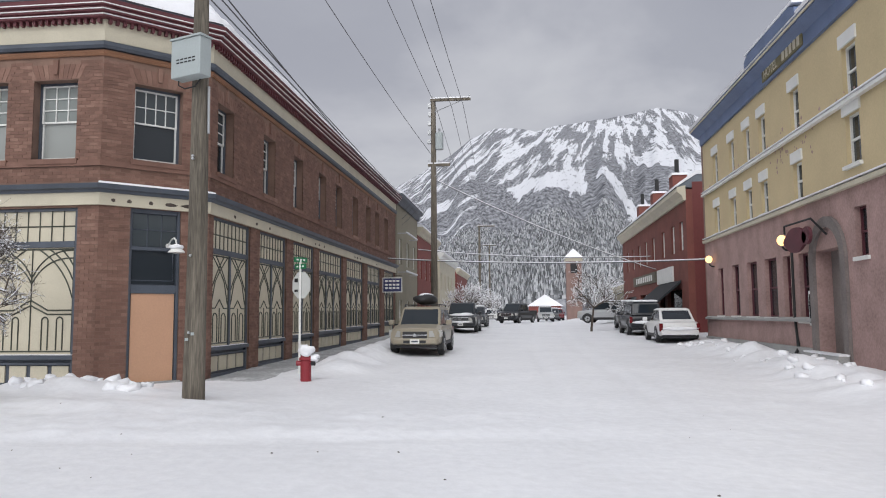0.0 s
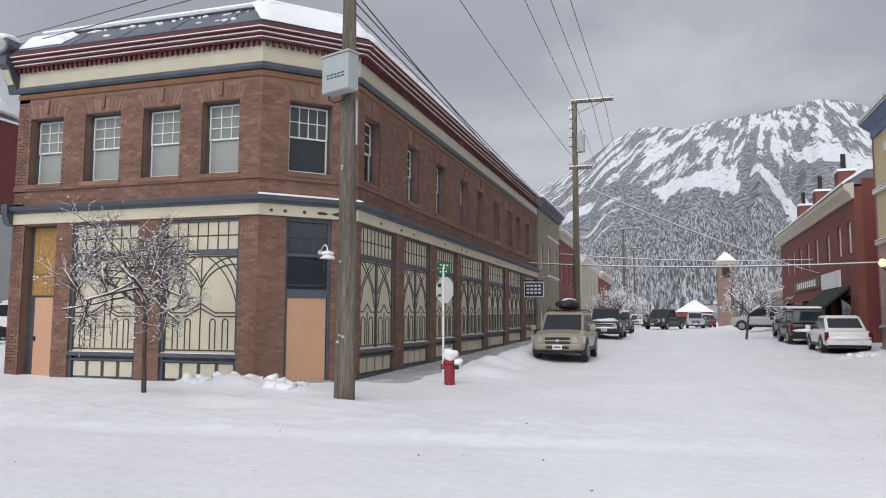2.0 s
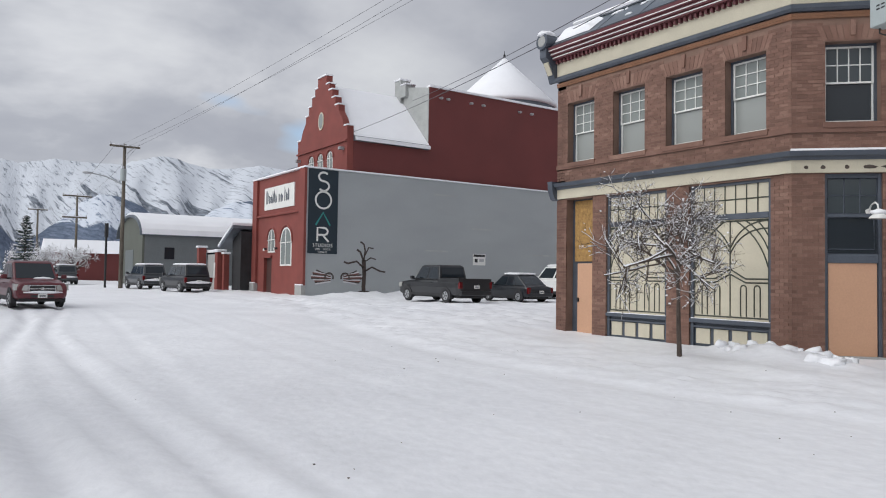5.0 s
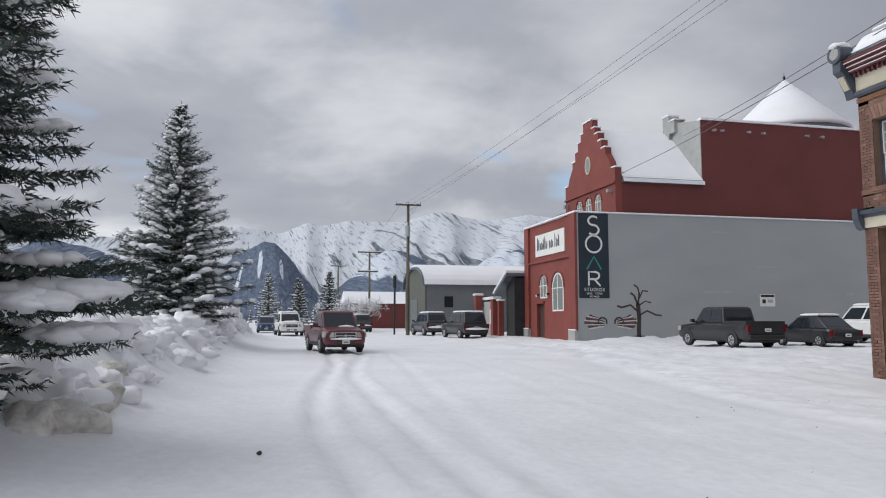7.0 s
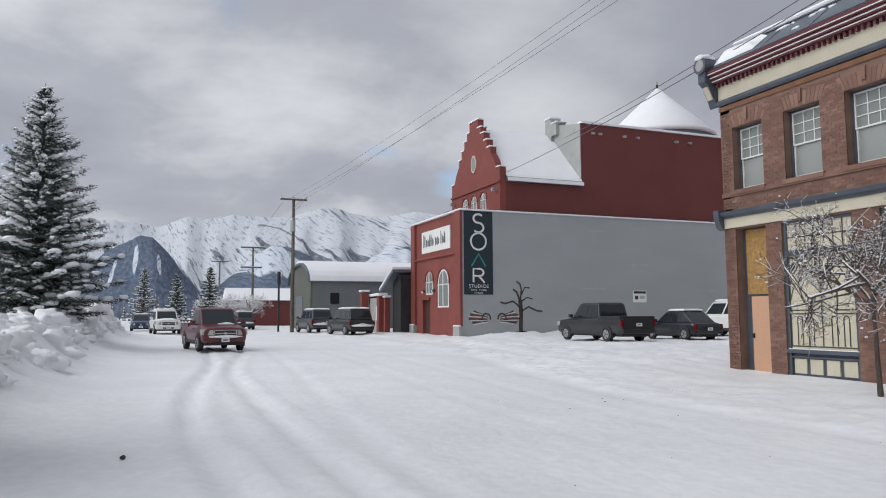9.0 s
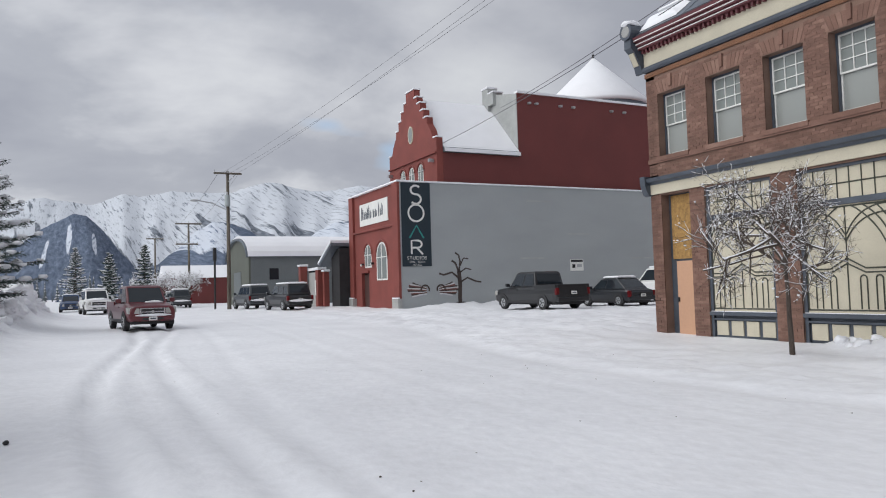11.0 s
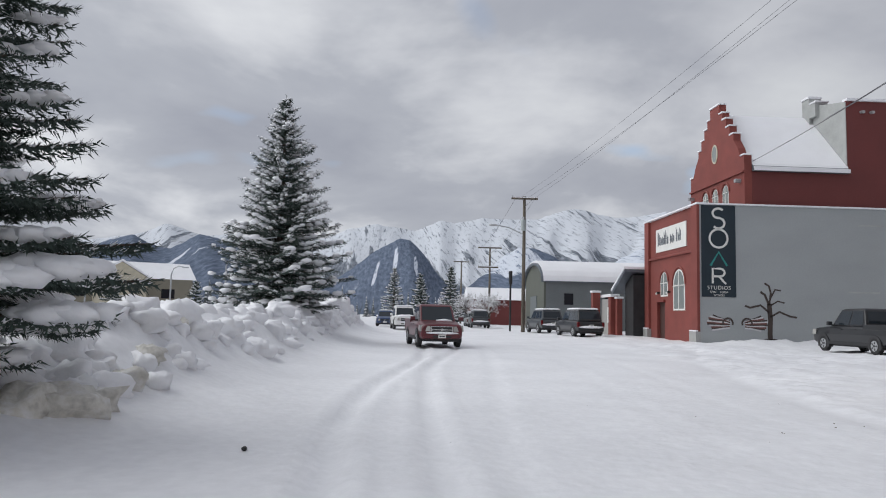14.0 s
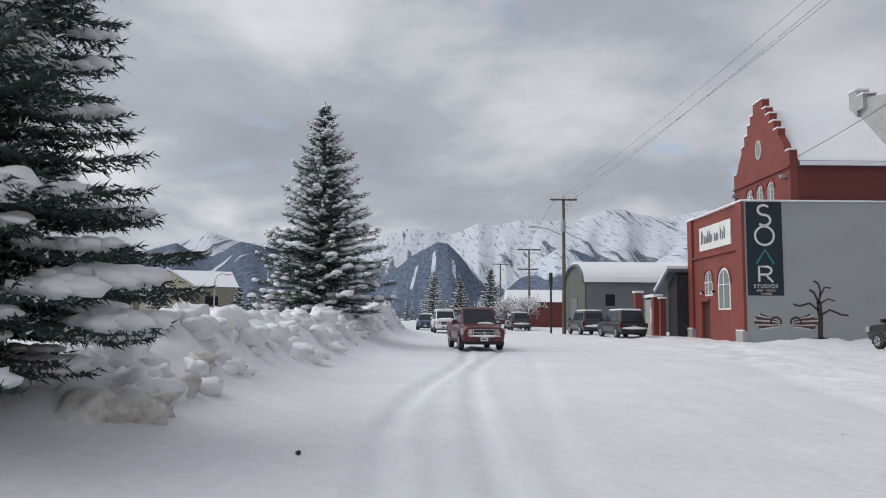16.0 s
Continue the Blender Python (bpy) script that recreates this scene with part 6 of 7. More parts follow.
def utility_pole(x, y, h, arms, label, r=0.15, tr=True, lean=0.0, lamp=None):
    z0 = gz(x, y)
    o = thing("utility_pole", pose(x, y, z0, 0, lean, 0), label, "utility pole", "utility poles")
    part("shaft", MB().tube([(0, 0, -0.3), (0, 0, h * .5), (0, 0, h)], [r, r * .85, r * .68], 14), WOODPOLE, o, smooth=True)
    for z, a, b, ax in arms:
        m = Matrix.Identity(4) if ax == "x" else Matrix.Rotation(radians(90), 4, "Z")
        am = part("crossarm", MB(m).box(a, b, -0.14, -0.02, z - .07, z + .07), WOODPOLE, o)
        part("arm_snow", MB(m).box(a, b, -0.14, -0.02, z + .073, z + .13), SNOW, am)
        part("arm_brace", MB(m).tube([(0, -0.1, z - .7), ((a + b) / 2 + (b - a) * .28, -0.1, z - .07)], 0.025, 4), STEEL, am)
        for k in (0.03, 0.5, 0.97):
            part("insulator", MB(m).tube([(a + (b - a) * k, -0.08, z + .07), (a + (b - a) * k, -0.08, z + .28)], [0.05, 0.03], 8), STEEL, am)
    if tr:
        t = part("transformer", MB().tube([(0.33, -0.1, h - 2.9), (0.33, -0.1, h - 2.0)], [0.22, 0.22], 14), BOXGREY, o)
        part("bushing", MB().tube([(0.33, -0.1, h - 2.0), (0.33, -0.1, h - 1.75)], 0.06, 8), STEEL, t)
    if lamp:
        part("lamp_arm", MB().tube([(0, 0, lamp[2]), (lamp[0] * .5, lamp[1] * .5, lamp[2] + .55), (lamp[0], lamp[1], lamp[2] + .75)], 0.045, 6), STEEL, o)
        part("lamp_head", MB().blob((lamp[0], lamp[1], lamp[2] + .7), (0.16, 0.4, 0.1), 0, 0, 10, 6), STEEL, o)
    return o


P2 = (-3.75, 38.2)
utility_pole(*P2, 12.75, [(12.6, -0.15, 2.05, "x"), (9.0, -0.3, 0.9, "x")], "tall wooden utility pole with crossarm and transformer", 0.19, True)
p2 = [o for o in bpy.data.objects if o.name.startswith("utility_pole")][-1]
rng = random.Random(5)
for k in range(5):
    z = 10.2 + 0.5 * k
    part("hardware", MB().box(-0.35 + rng.uniform(-.1, .1), -0.12, -0.15, 0.1, z, z + .22), STEEL, p2)
utility_pole(-4.0, 84.4, 11.3, [(11.1, -0.2, 1.8, "x")], "grey wooden utility pole beside the street trees", 0.17, False)
utility_pole(-4.4, 119, 12.3, [(12.1, -1.1, 1.1, "x")], "thin wooden utility pole under the mountain", 0.17, False)
P3 = (-60.3, 10.25)
utility_pole(*P3, 11.2, [(11.0, -1.1, 1.1, "y")], "wooden utility pole with lamp arm on the main street", 0.17, True, lamp=(0.3, -2.6, 8.0))
utility_pole(-86, 10.4, 9.2, [(9.2, -1.4, 1.4, "y"), (6.9, -1.4, 1.0, "y")], "wooden utility pole far along the main street", 0.15, False, lean=-1.5)
utility_pole(-112, 9.0, 9.5, [(9.4, -1.2, 1.2, "y")], "thin far utility pole on the main street", 0.15, False)
sp = thing("steel_post", Matrix.Translation((-62.5, 9.5, gz(-62, 9.5))), "short dark post beside the shed", "post")
part("post", MB().tube([(0, 0, -0.2), (0, 0, 5.0)], 0.085, 10), BLACK, sp)
part("cap", MB().tube([(0, 0, 4.0), (0, 0, 5.1)], 0.15, 10), BLACK, sp)
for x in (-3.6, -2.75, -2.1):
    wire((x, 38.2, 12.9), (x + 0.05, -22, 12.9), 0.5, 0.013)
    wire((x, 38.2, 12.9), (x - .6, 84.4, 11.5), 0.5, 0.013)
wire((P1[0], P1[1], 11.4), (P2[0], P2[1], 10.1), 0.25, 0.014)
for z0, z1, d in ((7.7, 9.0, 0.0), (7.95, 9.25, 0.12), (8.15, 9.1, 0.3)):
    wire((P1[0], P1[1], p1z + z0), (-6.35, 43.0, z1 - .35), d, 0.02, label="thick black overhead cable")
for z0, y in ((11.9, 0.3), (11.6, -0.3), (11.2, 0.0)):
    wire((P1[0], P1[1] + y, z0), (P3[0], P3[1] + y * 2, 11.3), 0.45, 0.008)
for z0, e in ((9.3, (-41.6, 25.0, 13.6)), (8.9, (-41.4, 20.5, 10.9))):
    wire((P1[0], P1[1], z0), e, 0.3, 0.016)
wire((P3[0], P3[1] - .8, 11.3), (-86, 9.5, 9.7), 0.3, 0.013)
wire((P3[0], P3[1] + .8, 11.3), (-86, 11.3, 9.7), 0.3, 0.013)
wire((-6.6, 40.0, 4.75), (9.25, 33.7, 4.0), 0.2, 0.022, True, "snow-laden cable across the street")
wire((-6.6, 52.0, 6.3), (9.6, 50.0, 5.4), 0.25, 0.018, True, "snow-laden cable across the street")
wire((P2[0], P2[1], 8.9), (9.6, 48.2, 4.4), 0.3, 0.016, True, "snow-laden service cable to the red shop")
for z in (9.3, 8.9, 8.5):
    wire((P2[0], P2[1], z), (-6.6, 45, z - 1.2), 0.15, 0.014)

# street sign and hydrant
sg = thing("stop_sign", Matrix.Translation((-4.76, 17.65, 0.17)), "stop sign seen from its pale back, green name blades above", "street sign")
part("post", MB().tube([(0, 0, -0.3), (0, 0, 2.86)], 0.03, 8), WHITEP, sg)
octo = [(0.37 * math.cos(radians(22.5 + 45 * k)), 2.2 + 0.37 * math.sin(radians(22.5 + 45 * k))) for k in range(8)]
sgm = pose(0, 0, 0, 0, 0, -32)
pl = part("plate", MB(sgm).prism(octo, 0.035, 0.045), mat("pale_sign_back", (0.55, 0.56, 0.54), 0.45, 0.06, 2, 30, 0.05), sg)
for z, h in ((2.28, .10), (2.03, .06)):
    part("sticker", MB(sgm).box(-0.26, -0.13, 0.03, 0.036, z, z + h), BLACK, pl)
GRN = mat("green_sign", (0.02, 0.16, 0.07), 0.45, 0.15, 3, 30, 0.05)
for a, z in ((-32, 2.62), (58, 2.79)):
    b = part("name_blade", MB(pose(0, 0, 0, 0, 0, a)).box(-0.2, 0.22, -0.012, 0.012, z, z + .13), GRN, sg)
    bb = MB(pose(0, 0, 0, 0, 0, a))
    for i in range(3):
        bb.box(-0.14 + i * .11, -0.07 + i * .11, -0.014, 0.014, z + .045, z + .085)
    part("lettering", bb, WHITEP, b)
hx, hy = -4.2, 16.36
REDH = mat("hydrant_red", (0.24, 0.02, 0.03), 0.4, 0.12, 4, 40, 0.1)
hy_o = thing("fire_hydrant", Matrix.Translation((hx, hy, gz(hx, hy) - 0.05)) @ Matrix.Diagonal((0.85, 0.85, 0.85, 1)), "red fire hydrant wearing a thick cap of snow", "hydrant")
part("barrel", MB().tube([(0, 0, -0.1), (0, 0, 0.05), (0, 0, 0.06), (0, 0, 0.62), (0, 0, 0.64), (0, 0, 0.7), (0, 0, 0.72), (0, 0, 0.85), (0, 0, 0.93)], [0.2, 0.2, 0.15, 0.15, 0.19, 0.19, 0.15, 0.12, 0.04], 18), REDH, hy_o)
for a in (0, 90, 180):
    m = pose(0, 0, 0.55, 0, 0, a + 10)
    part("outlet", MB(m).tube([(0.12, 0, 0), (0.26, 0, 0)], [0.07, 0.075], 12), REDH if a else BLACK, hy_o)
part("snow_cap", MB().blob((0.02, 0, 0.90), (0.22, 0.21, 0.16), 3.1, 0.7, 14, 9), SNOW, hy_o, smooth=True)
part("snow_cap", MB().blob((0.24, 0.02, 0.68), (0.14, 0.14, 0.10), 5.1, 0.6, 12, 8), SNOW, hy_o, smooth=True)


# ---- vehicles (own frame: x forward, y to its left, z up) ----
LAMPW = glass("headlamp_glass", (0.38, 0.38, 0.36), 0.08)
LAMPR = glass("tail_lamp_red", (0.12, 0.008, 0.01), 0.15)
CHROME = mat("chrome", (0.55, 0.56, 0.57), 0.22, 0.05, 3, 30, 0, metal=0.9)
TYRE = mat("tyre_rubber", (0.02, 0.02, 0.021), 0.85, 0.3, 6, 60, 0.3)
TRIM = mat("black_trim", (0.022, 0.022, 0.024), 0.55, 0.2, 4, 40, 0.05)
CARGLASS = glass("car_glass", (0.018, 0.024, 0.03), 0.03)


def paint(name, col, rough=0.32):
    m = mat(name, col, rough, 0.07, 1.3, 16, 0.02)
    m.node_tree.nodes["Principled BSDF"].inputs["Coat Weight"].default_value = 0.25
    return m


def car(name, place, colour, label, L=4.6, W=1.82, H=1.68, kind="suv", hood=1.05, snow=("roof",), cladding=None, box=False, detail=True, rim=STEEL, lower=None):
    o = thing(name, place, label, "car" if kind != "pickup" else "pickup truck", "parked vehicles")
    belt, hw, xf, xr = H * 0.60, W / 2, L / 2, -L / 2
    clear = 0.26 if kind == "hatch" else 0.34
    hz = belt - 0.02 if kind != "pickup" else belt - 0.06
    hl = hood
    cab_f, cab_r = xf - hl, (xr + 0.12 if kind in ("suv", "van") else xr + 0.35)
    if kind == "pickup":
        cab_r = xr + 1.95
    rake_f, rake_r = (0.72, 0.28) if kind == "suv" else ((0.85, 0.75) if kind == "hatch" else ((0.7, 0.18) if kind == "pickup" else (0.8, 0.12)))
    # lower body in cross sections from tail to nose
    st = [(xr, 0.86, clear + .22, belt - .18), (xr + .06, 0.95, clear + .10, belt - .06), (xr + .35, 0.99, clear, belt), (xr + L * .3, 1.0, clear, belt + .005), (0, 1.0, clear, belt + .005), (cab_f - .1, 1.0, clear, belt), (cab_f + .12, 0.99, clear, hz + .03),
          (xf - .55, 0.97, clear, hz - .035), (xf - .22, 0.97, clear + .02, hz - .06), (xf - .07, 0.94, clear + .05, hz - .09), (xf, 0.89, clear + .10, hz - .13)]
    rings = []
    for x, k, zb, zt in st:
        w = hw * k
        zm = zb + (zt - zb) * 0.55
        half = [(w * .86, zb), (w * .97, zb + .08), (w, zm), (w * .985, zt - .13), (w * .93, zt - .03), (w * .80, zt + (0.0 if x < cab_f else .02)), (w * .35, zt + (0.0 if x < cab_f else .045))]
        rings.append([(x, y, z) for y, z in half] + [(x, -y, z) for y, z in half[::-1]])
    body = part("body", MB().loft(rings), colour, o, smooth=False)
    b = body.modifiers.new("bevel", "BEVEL")
    b.width, b.segments, b.limit_method, b.angle_limit = 0.03, 2, "ANGLE", radians(25)
    # cabin
    top_f, top_r = cab_f - rake_f, cab_r + rake_r
    wb, wt = hw * 0.93, hw * 0.76
    lo = [(cab_f, wb * .9, belt - .03), (cab_r, wb * .92, belt - .03), (cab_r, -wb * .92, belt - .03), (cab_f, -wb * .9, belt - .03)]
    up = [(top_f, wt, H - .06), (top_r, wt, H - .07), (top_r, -wt, H - .07), (top_f, -wt, H - .06)]
    rf = [(top_f - .18, wt * .88, H), (top_r + .12, wt * .88, H), (top_r + .12, -wt * .88, H), (top_f - .18, -wt * .88, H)]
    cabin = part("cabin", MB().loft([lo, up, rf]), colour, o, bev=0.07)

    def quad(a, c, d, e, name, mt, off=0.006):
        A, C, D, E = (Vector(q) for q in (a, c, d, e))
        n = (C - A).cross(E - A).normalized() * off
        mid = (A + C + D + E) / 4
        if n.dot(mid - Vector((mid.x * .9 if abs(n.x) < .01 else 0, 0, H * .6))) < 0:
            n = -n
        q = [A, C, D, E]
        mb = MB().add([tuple(p - n * 2) for p in q] + [tuple(p + n) for p in q], [(0, 1, 2, 3), (4, 5, 6, 7), (0, 1, 5, 4), (1, 2, 6, 5), (2, 3, 7, 6), (3, 0, 4, 7)])
        return part(name, mb, mt, cabin)

    def mixq(p, q, t):
        return tuple(Vector(p).lerp(Vector(q), t))

    def pane(c0, c1, c2, c3, s0, s1, t0, t1, name):
        """A pane on the face with corners c0 c1 (below) and c3 c2 (above)."""
        def at(s, t):
            return mixq(mixq(c0, c1, s), mixq(c3, c2, s), t)
        return quad(at(s0, t0), at(s1, t0), at(s1, t1), at(s0, t1), name, CARGLASS)
    pane(lo[0], lo[3], up[3], up[0], 0.06, 0.94, 0.10, 0.93, "windscreen")
    pane(lo[1], lo[2], up[2], up[1], 0.08, 0.92, 0.22, 0.90, "rear_window")
    for i0, i1 in ((0, 1), (3, 2)):
        cuts = [(0.05, 0.40), (0.44, 0.72), (0.76, 0.95)] if kind in ("suv", "van", "hatch") else [(0.06, 0.50), (0.55, 0.93)]
        for s0, s1 in cuts:
            pane(lo[i0], lo[i1], up[i1], up[i0], s0, s1, 0.12, 0.92, "side_window")
    # wheels
    wr = 0.36 if kind in ("suv", "pickup", "van") else 0.315
    for wx in (xf - .86 if kind != "pickup" else xf - .98, xr + .86 if kind != "pickup" else xr + 1.2):
        for s in (1, -1):
            arch = [(wx + (wr + .085) * math.cos(a), wr + (wr + .085) * math.sin(a)) for a in np.linspace(-0.35, math.pi + .35, 15)]
            part("wheel_arch", MB().prism(arch, s * (hw * .80), s * (hw + .008)), cladding or TRIM, o)
            m = Matrix.Translation((wx, s * (hw - .10), wr))
            wh = part("wheel", MB(m).tube([(0, -.11, 0), (0, -.09, 0), (0, .09, 0), (0, .11, 0)], [wr * .88, wr, wr, wr * .88], 22), TYRE, o, smooth=False)
            part("rim", MB(m).tube([(0, s * .09, 0), (0, s * .122, 0)], [wr * .64, wr * .60], 18), rim, wh)
            part("hub", MB(m).tube([(0, s * .12, 0), (0, s * .135, 0)], [wr * .16, wr * .14], 10), TRIM, wh)
            for k in range(5):
                a = 2 * math.pi * (k + .5) / 5
                part("spoke_gap", MB(m @ Matrix.Rotation(a, 4, "Y")).box(wr * .26, wr * .52, s * .1225, s * .127, -wr * .09, wr * .09), TRIM, wh)
    # front end
    gz0, gz1 = hz - .41, hz - .17
    xg = xf + .0
    part("grille", MB().box(xg - .06, xg + .025, -hw * .46, hw * .46, gz0, gz1), TRIM, o, bev=0.015)
    part("grille_frame", MB().box(xg - .05, xg + .012, -hw * .52, hw * .52, gz0 - .03, gz1 + .03), CHROME if kind == "pickup" else colour, o, bev=0.015)
    part("grille_bar", MB().box(xg, xg + .035, -hw * .46, hw * .46, (gz0 + gz1) / 2 - .018, (gz0 + gz1) / 2 + .018), CHROME if kind != "hatch" else colour, o)
    part("badge", MB().tube([(xg + .02, 0, (gz0 + gz1) / 2), (xg + .045, 0, (gz0 + gz1) / 2)], 0.06, 12), CHROME, o)
    for s in (1, -1):
        part("headlight", MB().loft([[(xf - .36, s * hw * 1.0, gz0 + .07), (xf - .12, s * hw * .52, gz0 + .05), (xf - .12, s * hw * .52, gz1 + .03), (xf - .40, s * hw * 0.995, gz1 + .07)], [(xf - .05, s * hw * .985, gz0 + .06), (xf + .045, s * hw * .54, gz0 + .05), (xf + .03, s * hw * .54, gz1 + .02), (xf - .09, s * hw * .975, gz1 + .06)]]), LAMPW, o)
        part("fog_lamp", MB().tube([(xf - .1, s * hw * .68, clear + .17), (xf - .0, s * hw * .68, clear + .17)], 0.07, 10), TRIM, o)
        part("tail_light", MB().box(xr - .012, xr + .16, s * hw * .80, s * hw * .975, belt - .42, belt - .08), LAMPR, o, bev=0.02)
        mm = part("mirror", MB().box(cab_f - .42, cab_f - .24, s * (hw + .02), s * (hw + .22), belt + .02, belt + .19), TRIM if cladding else colour, o, bev=0.03)
        part("mirror_arm", MB().box(cab_f - .36, cab_f - .30, s * hw * .88, s * (hw + .03), belt + .0, belt + .06), TRIM, mm)
        for k, x in enumerate((cab_f - 1.0, cab_f - 1.95)):
            if kind == "pickup" and k and L < 5.5:
                continue
            part("door_handle", MB().box(x - .09, x + .09, s * (hw - .02), s * (hw + .025), belt - .16, belt - .13), colour, o)
        part("sill_trim", MB().box(xr + 1.25, xf - 1.3, s * (hw - .06), s * (hw + .006), clear, clear + .12), cladding or TRIM, o)
    part("front_bumper", MB().box(xf - .25, xf + .05, -hw * .82, hw * .82, clear + .06, clear + .26), lower or cladding or colour, o, bev=0.05)
    part("air_intake", MB().box(xf + .02, xf + .056, -hw * .42, hw * .42, clear + .09, clear + .18), TRIM, o)
    part("rear_bumper", MB().box(xr - .06, xr + .2, -hw * .9, hw * .9, clear + .06, clear + .28), lower or cladding or colour, o, bev=0.04)
    for x, s in ((xf + .058, 1), (xr - .064, -1)):
        pz = clear + .07 if s > 0 else belt - .40
        npl = part("number_plate", MB().box(x - .008, x + .008, -0.16, 0.16, pz, pz + .15), WHITEP, o)
        part("plate_bar", MB().box(x - .011, x + .011, -0.11, 0.11, pz + .05, pz + .10), NAVY, npl)
    part("underside", MB().box(xr + .2, xf - .2, -hw * .8, hw * .8, clear - .08, clear + .08), TRIM, o)
    if kind == "pickup":
        bedz = belt + .02
        for s in (1, -1):
            part("bed_side", MB().box(xr + .06, cab_r, s * (hw - .09), s * (hw - .012), belt - .15, bedz + .06), colour, o, bev=0.02)
        part("tailgate", MB().box(xr - .01, xr + .06, -hw + .08, hw - .08, clear + .28, bedz + .06), colour, o, bev=0.02)
        part("bed_cover", MB().box(xr + .08, cab_r - .02, -hw + .1, hw - .1, belt - .1, bedz + .03), TRIM, o)
    if "roof" in snow:
        part("roof_snow", MB().loft([[(top_f - .12, wt * .9, H), (top_r + .05, wt * .9, H), (top_r + .05, -wt * .9, H), (top_f - .12, -wt * .9, H)], [(top_f - .1, wt * .93, H + .07), (top_r + .03, wt * .93, H + .08), (top_r + .03, -wt * .93, H + .08), (top_f - .1, -wt * .93, H + .07)], [(top_f - .3, wt * .75, H + .12), (top_r + .25, wt * .75, H + .12), (top_r + .25, -wt * .75, H + .12), (top_f - .3, -wt * .75, H + .12)]]), SNOW, o, bev=0.03)
    if "bumper" in snow:
        part("bumper_snow", MB().blob((xf + .0, 0, clear + .28), (0.1, hw * .75, 0.06), 1.4, .3, 16, 8), SNOW, o, smooth=True)
    if "hood" in snow:
        part("hood_snow", MB().blob((xf - hl * .55, 0, hz - .0), (hl * .5, hw * .8, 0.12), 2.4, .3, 16, 8), SNOW, o, smooth=True)
    if "rear" in snow:
        part("rear_snow", MB().blob((xr - .02, 0, clear + .33), (0.12, hw * .85, 0.09), 3.4, .3, 16, 8), SNOW, o, smooth=True)
    if "screen" in snow:
        part("screen_snow", MB().blob((cab_f + .02, 0.25, belt + .03), (0.12, hw * .4, 0.06), 4.4, .3, 12, 8), SNOW, o, smooth=True)
    if box:
        for s in (1, -1):
            part("roof_rail", MB().tube([(top_f - .1, s * wt * .9, H), (top_f - .2, s * wt * .9, H + .07), (top_r + .2, s * wt * .9, H + .07), (top_r + .1, s * wt * .9, H)], 0.022, 6), TRIM, o)
        for x in (-0.05, -0.85):
            part("crossbar", MB().box(x - .03, x + .03, -wt * .92, wt * .92, H + .05, H + .08), TRIM, o)
        rb = part("cargo_bag", MB().blob((-0.45, 0.02, H + .27), (0.75, 0.45, 0.22), 6.0, .2, 18, 10), TRIM, o, "soft black rooftop cargo bag", smooth=True)
        part("bag_snow", MB().blob((-0.48, 0.02, H + .42), (0.5, 0.3, 0.09), 6.6, .3, 14, 8), SNOW, rb, smooth=True)
    return o


def at(x, y, turn, dz=0.0):
    return pose(x, y, gz(x, y) + dz, 0, 0, turn)


GOLD = paint("beige_gold_paint", (0.29, 0.255, 0.19))
DARKC = paint("dark_blue_grey_paint", (0.011, 0.013, 0.017))
GRAPH = paint("graphite_paint", (0.013, 0.014, 0.016))
WHITEC = paint("white_car_paint", (0.70, 0.70, 0.69))
SILVER = paint("silver_paint", (0.36, 0.37, 0.38), 0.3)
REDC = paint("dark_red_paint", (0.10, 0.012, 0.018))
GREYC = paint("steel_grey_paint", (0.05, 0.056, 0.062))
car("suv", at(-2.7, 26.2, -90), GOLD, "beige-gold compact SUV with a black bag on its roof", 4.6, 1.82, 1.68, box=True, snow=(), hood=1.0)
car("pickup_truck", at(-2.75, 45.3, -90), DARKC, "dark pickup with snow on its bumper behind the SUV", 5.4, 1.95, 1.8, "pickup", snow=("hood", "bumper", "screen"))
car("pickup_truck", at(0.4, 71.0, -112), DARKC, "black pickup slanting across the far street", 5.6, 2.0, 1.9, "pickup", snow=())
car("suv", at(3.4, 82.0, -90), SILVER, "pale SUV standing far along the street", 4.6, 1.8, 1.7)
car("hatchback", at(-2.6, 55.0, -90), GREYC, "grey car parked under snowy street trees", 4.3, 1.75, 1.5, "hatch")
car("hatchback", at(7.65, 34.0, 90), WHITEC, "white hatchback parked before the hotel", 4.25, 1.76, 1.5, "hatch", snow=("rear",))
car("suv", at(7.45, 41.4, 90), DARKC, "dark SUV parked behind the white hatchback", 4.7, 1.85, 1.75, snow=("roof", "rear"))
car("suv", at(7.9, 47.6, 90), GRAPH, "black wagon with snow on its roof", 4.6, 1.8, 1.7, snow=("roof",))
car("minivan", at(8.0, 61.0, 160), SILVER, "silver minivan parked across by the shops", 4.9, 1.9, 1.75, "van", snow=("roof",))
for k, (x, y, c) in enumerate(((4.6, 92, GREYC), (5.4, 98, REDC), (5.0, 105, DARKC), (-3.2, 96, WHITEC))):
    car("hatchback", at(x, y, 90 if x > 0 else -90), c, ("grey", "dark red", "dark", "white")[k] + " car parked far down the snowy street", 4.3, 1.76, 1.5, "hatch")
car("pickup_truck", at(-33.7, 1.85, 7), REDC, "dark red pickup with a chrome bumper on the main street", 5.2, 1.88, 1.84, "pickup", snow=("bumper", "screen"), lower=REDC)
car("suv", at(-61.4, 0.5, 5), WHITEC, "white SUV with snow over its hood and roof", 4.9, 1.95, 1.85, snow=("roof", "hood", "bumper"))
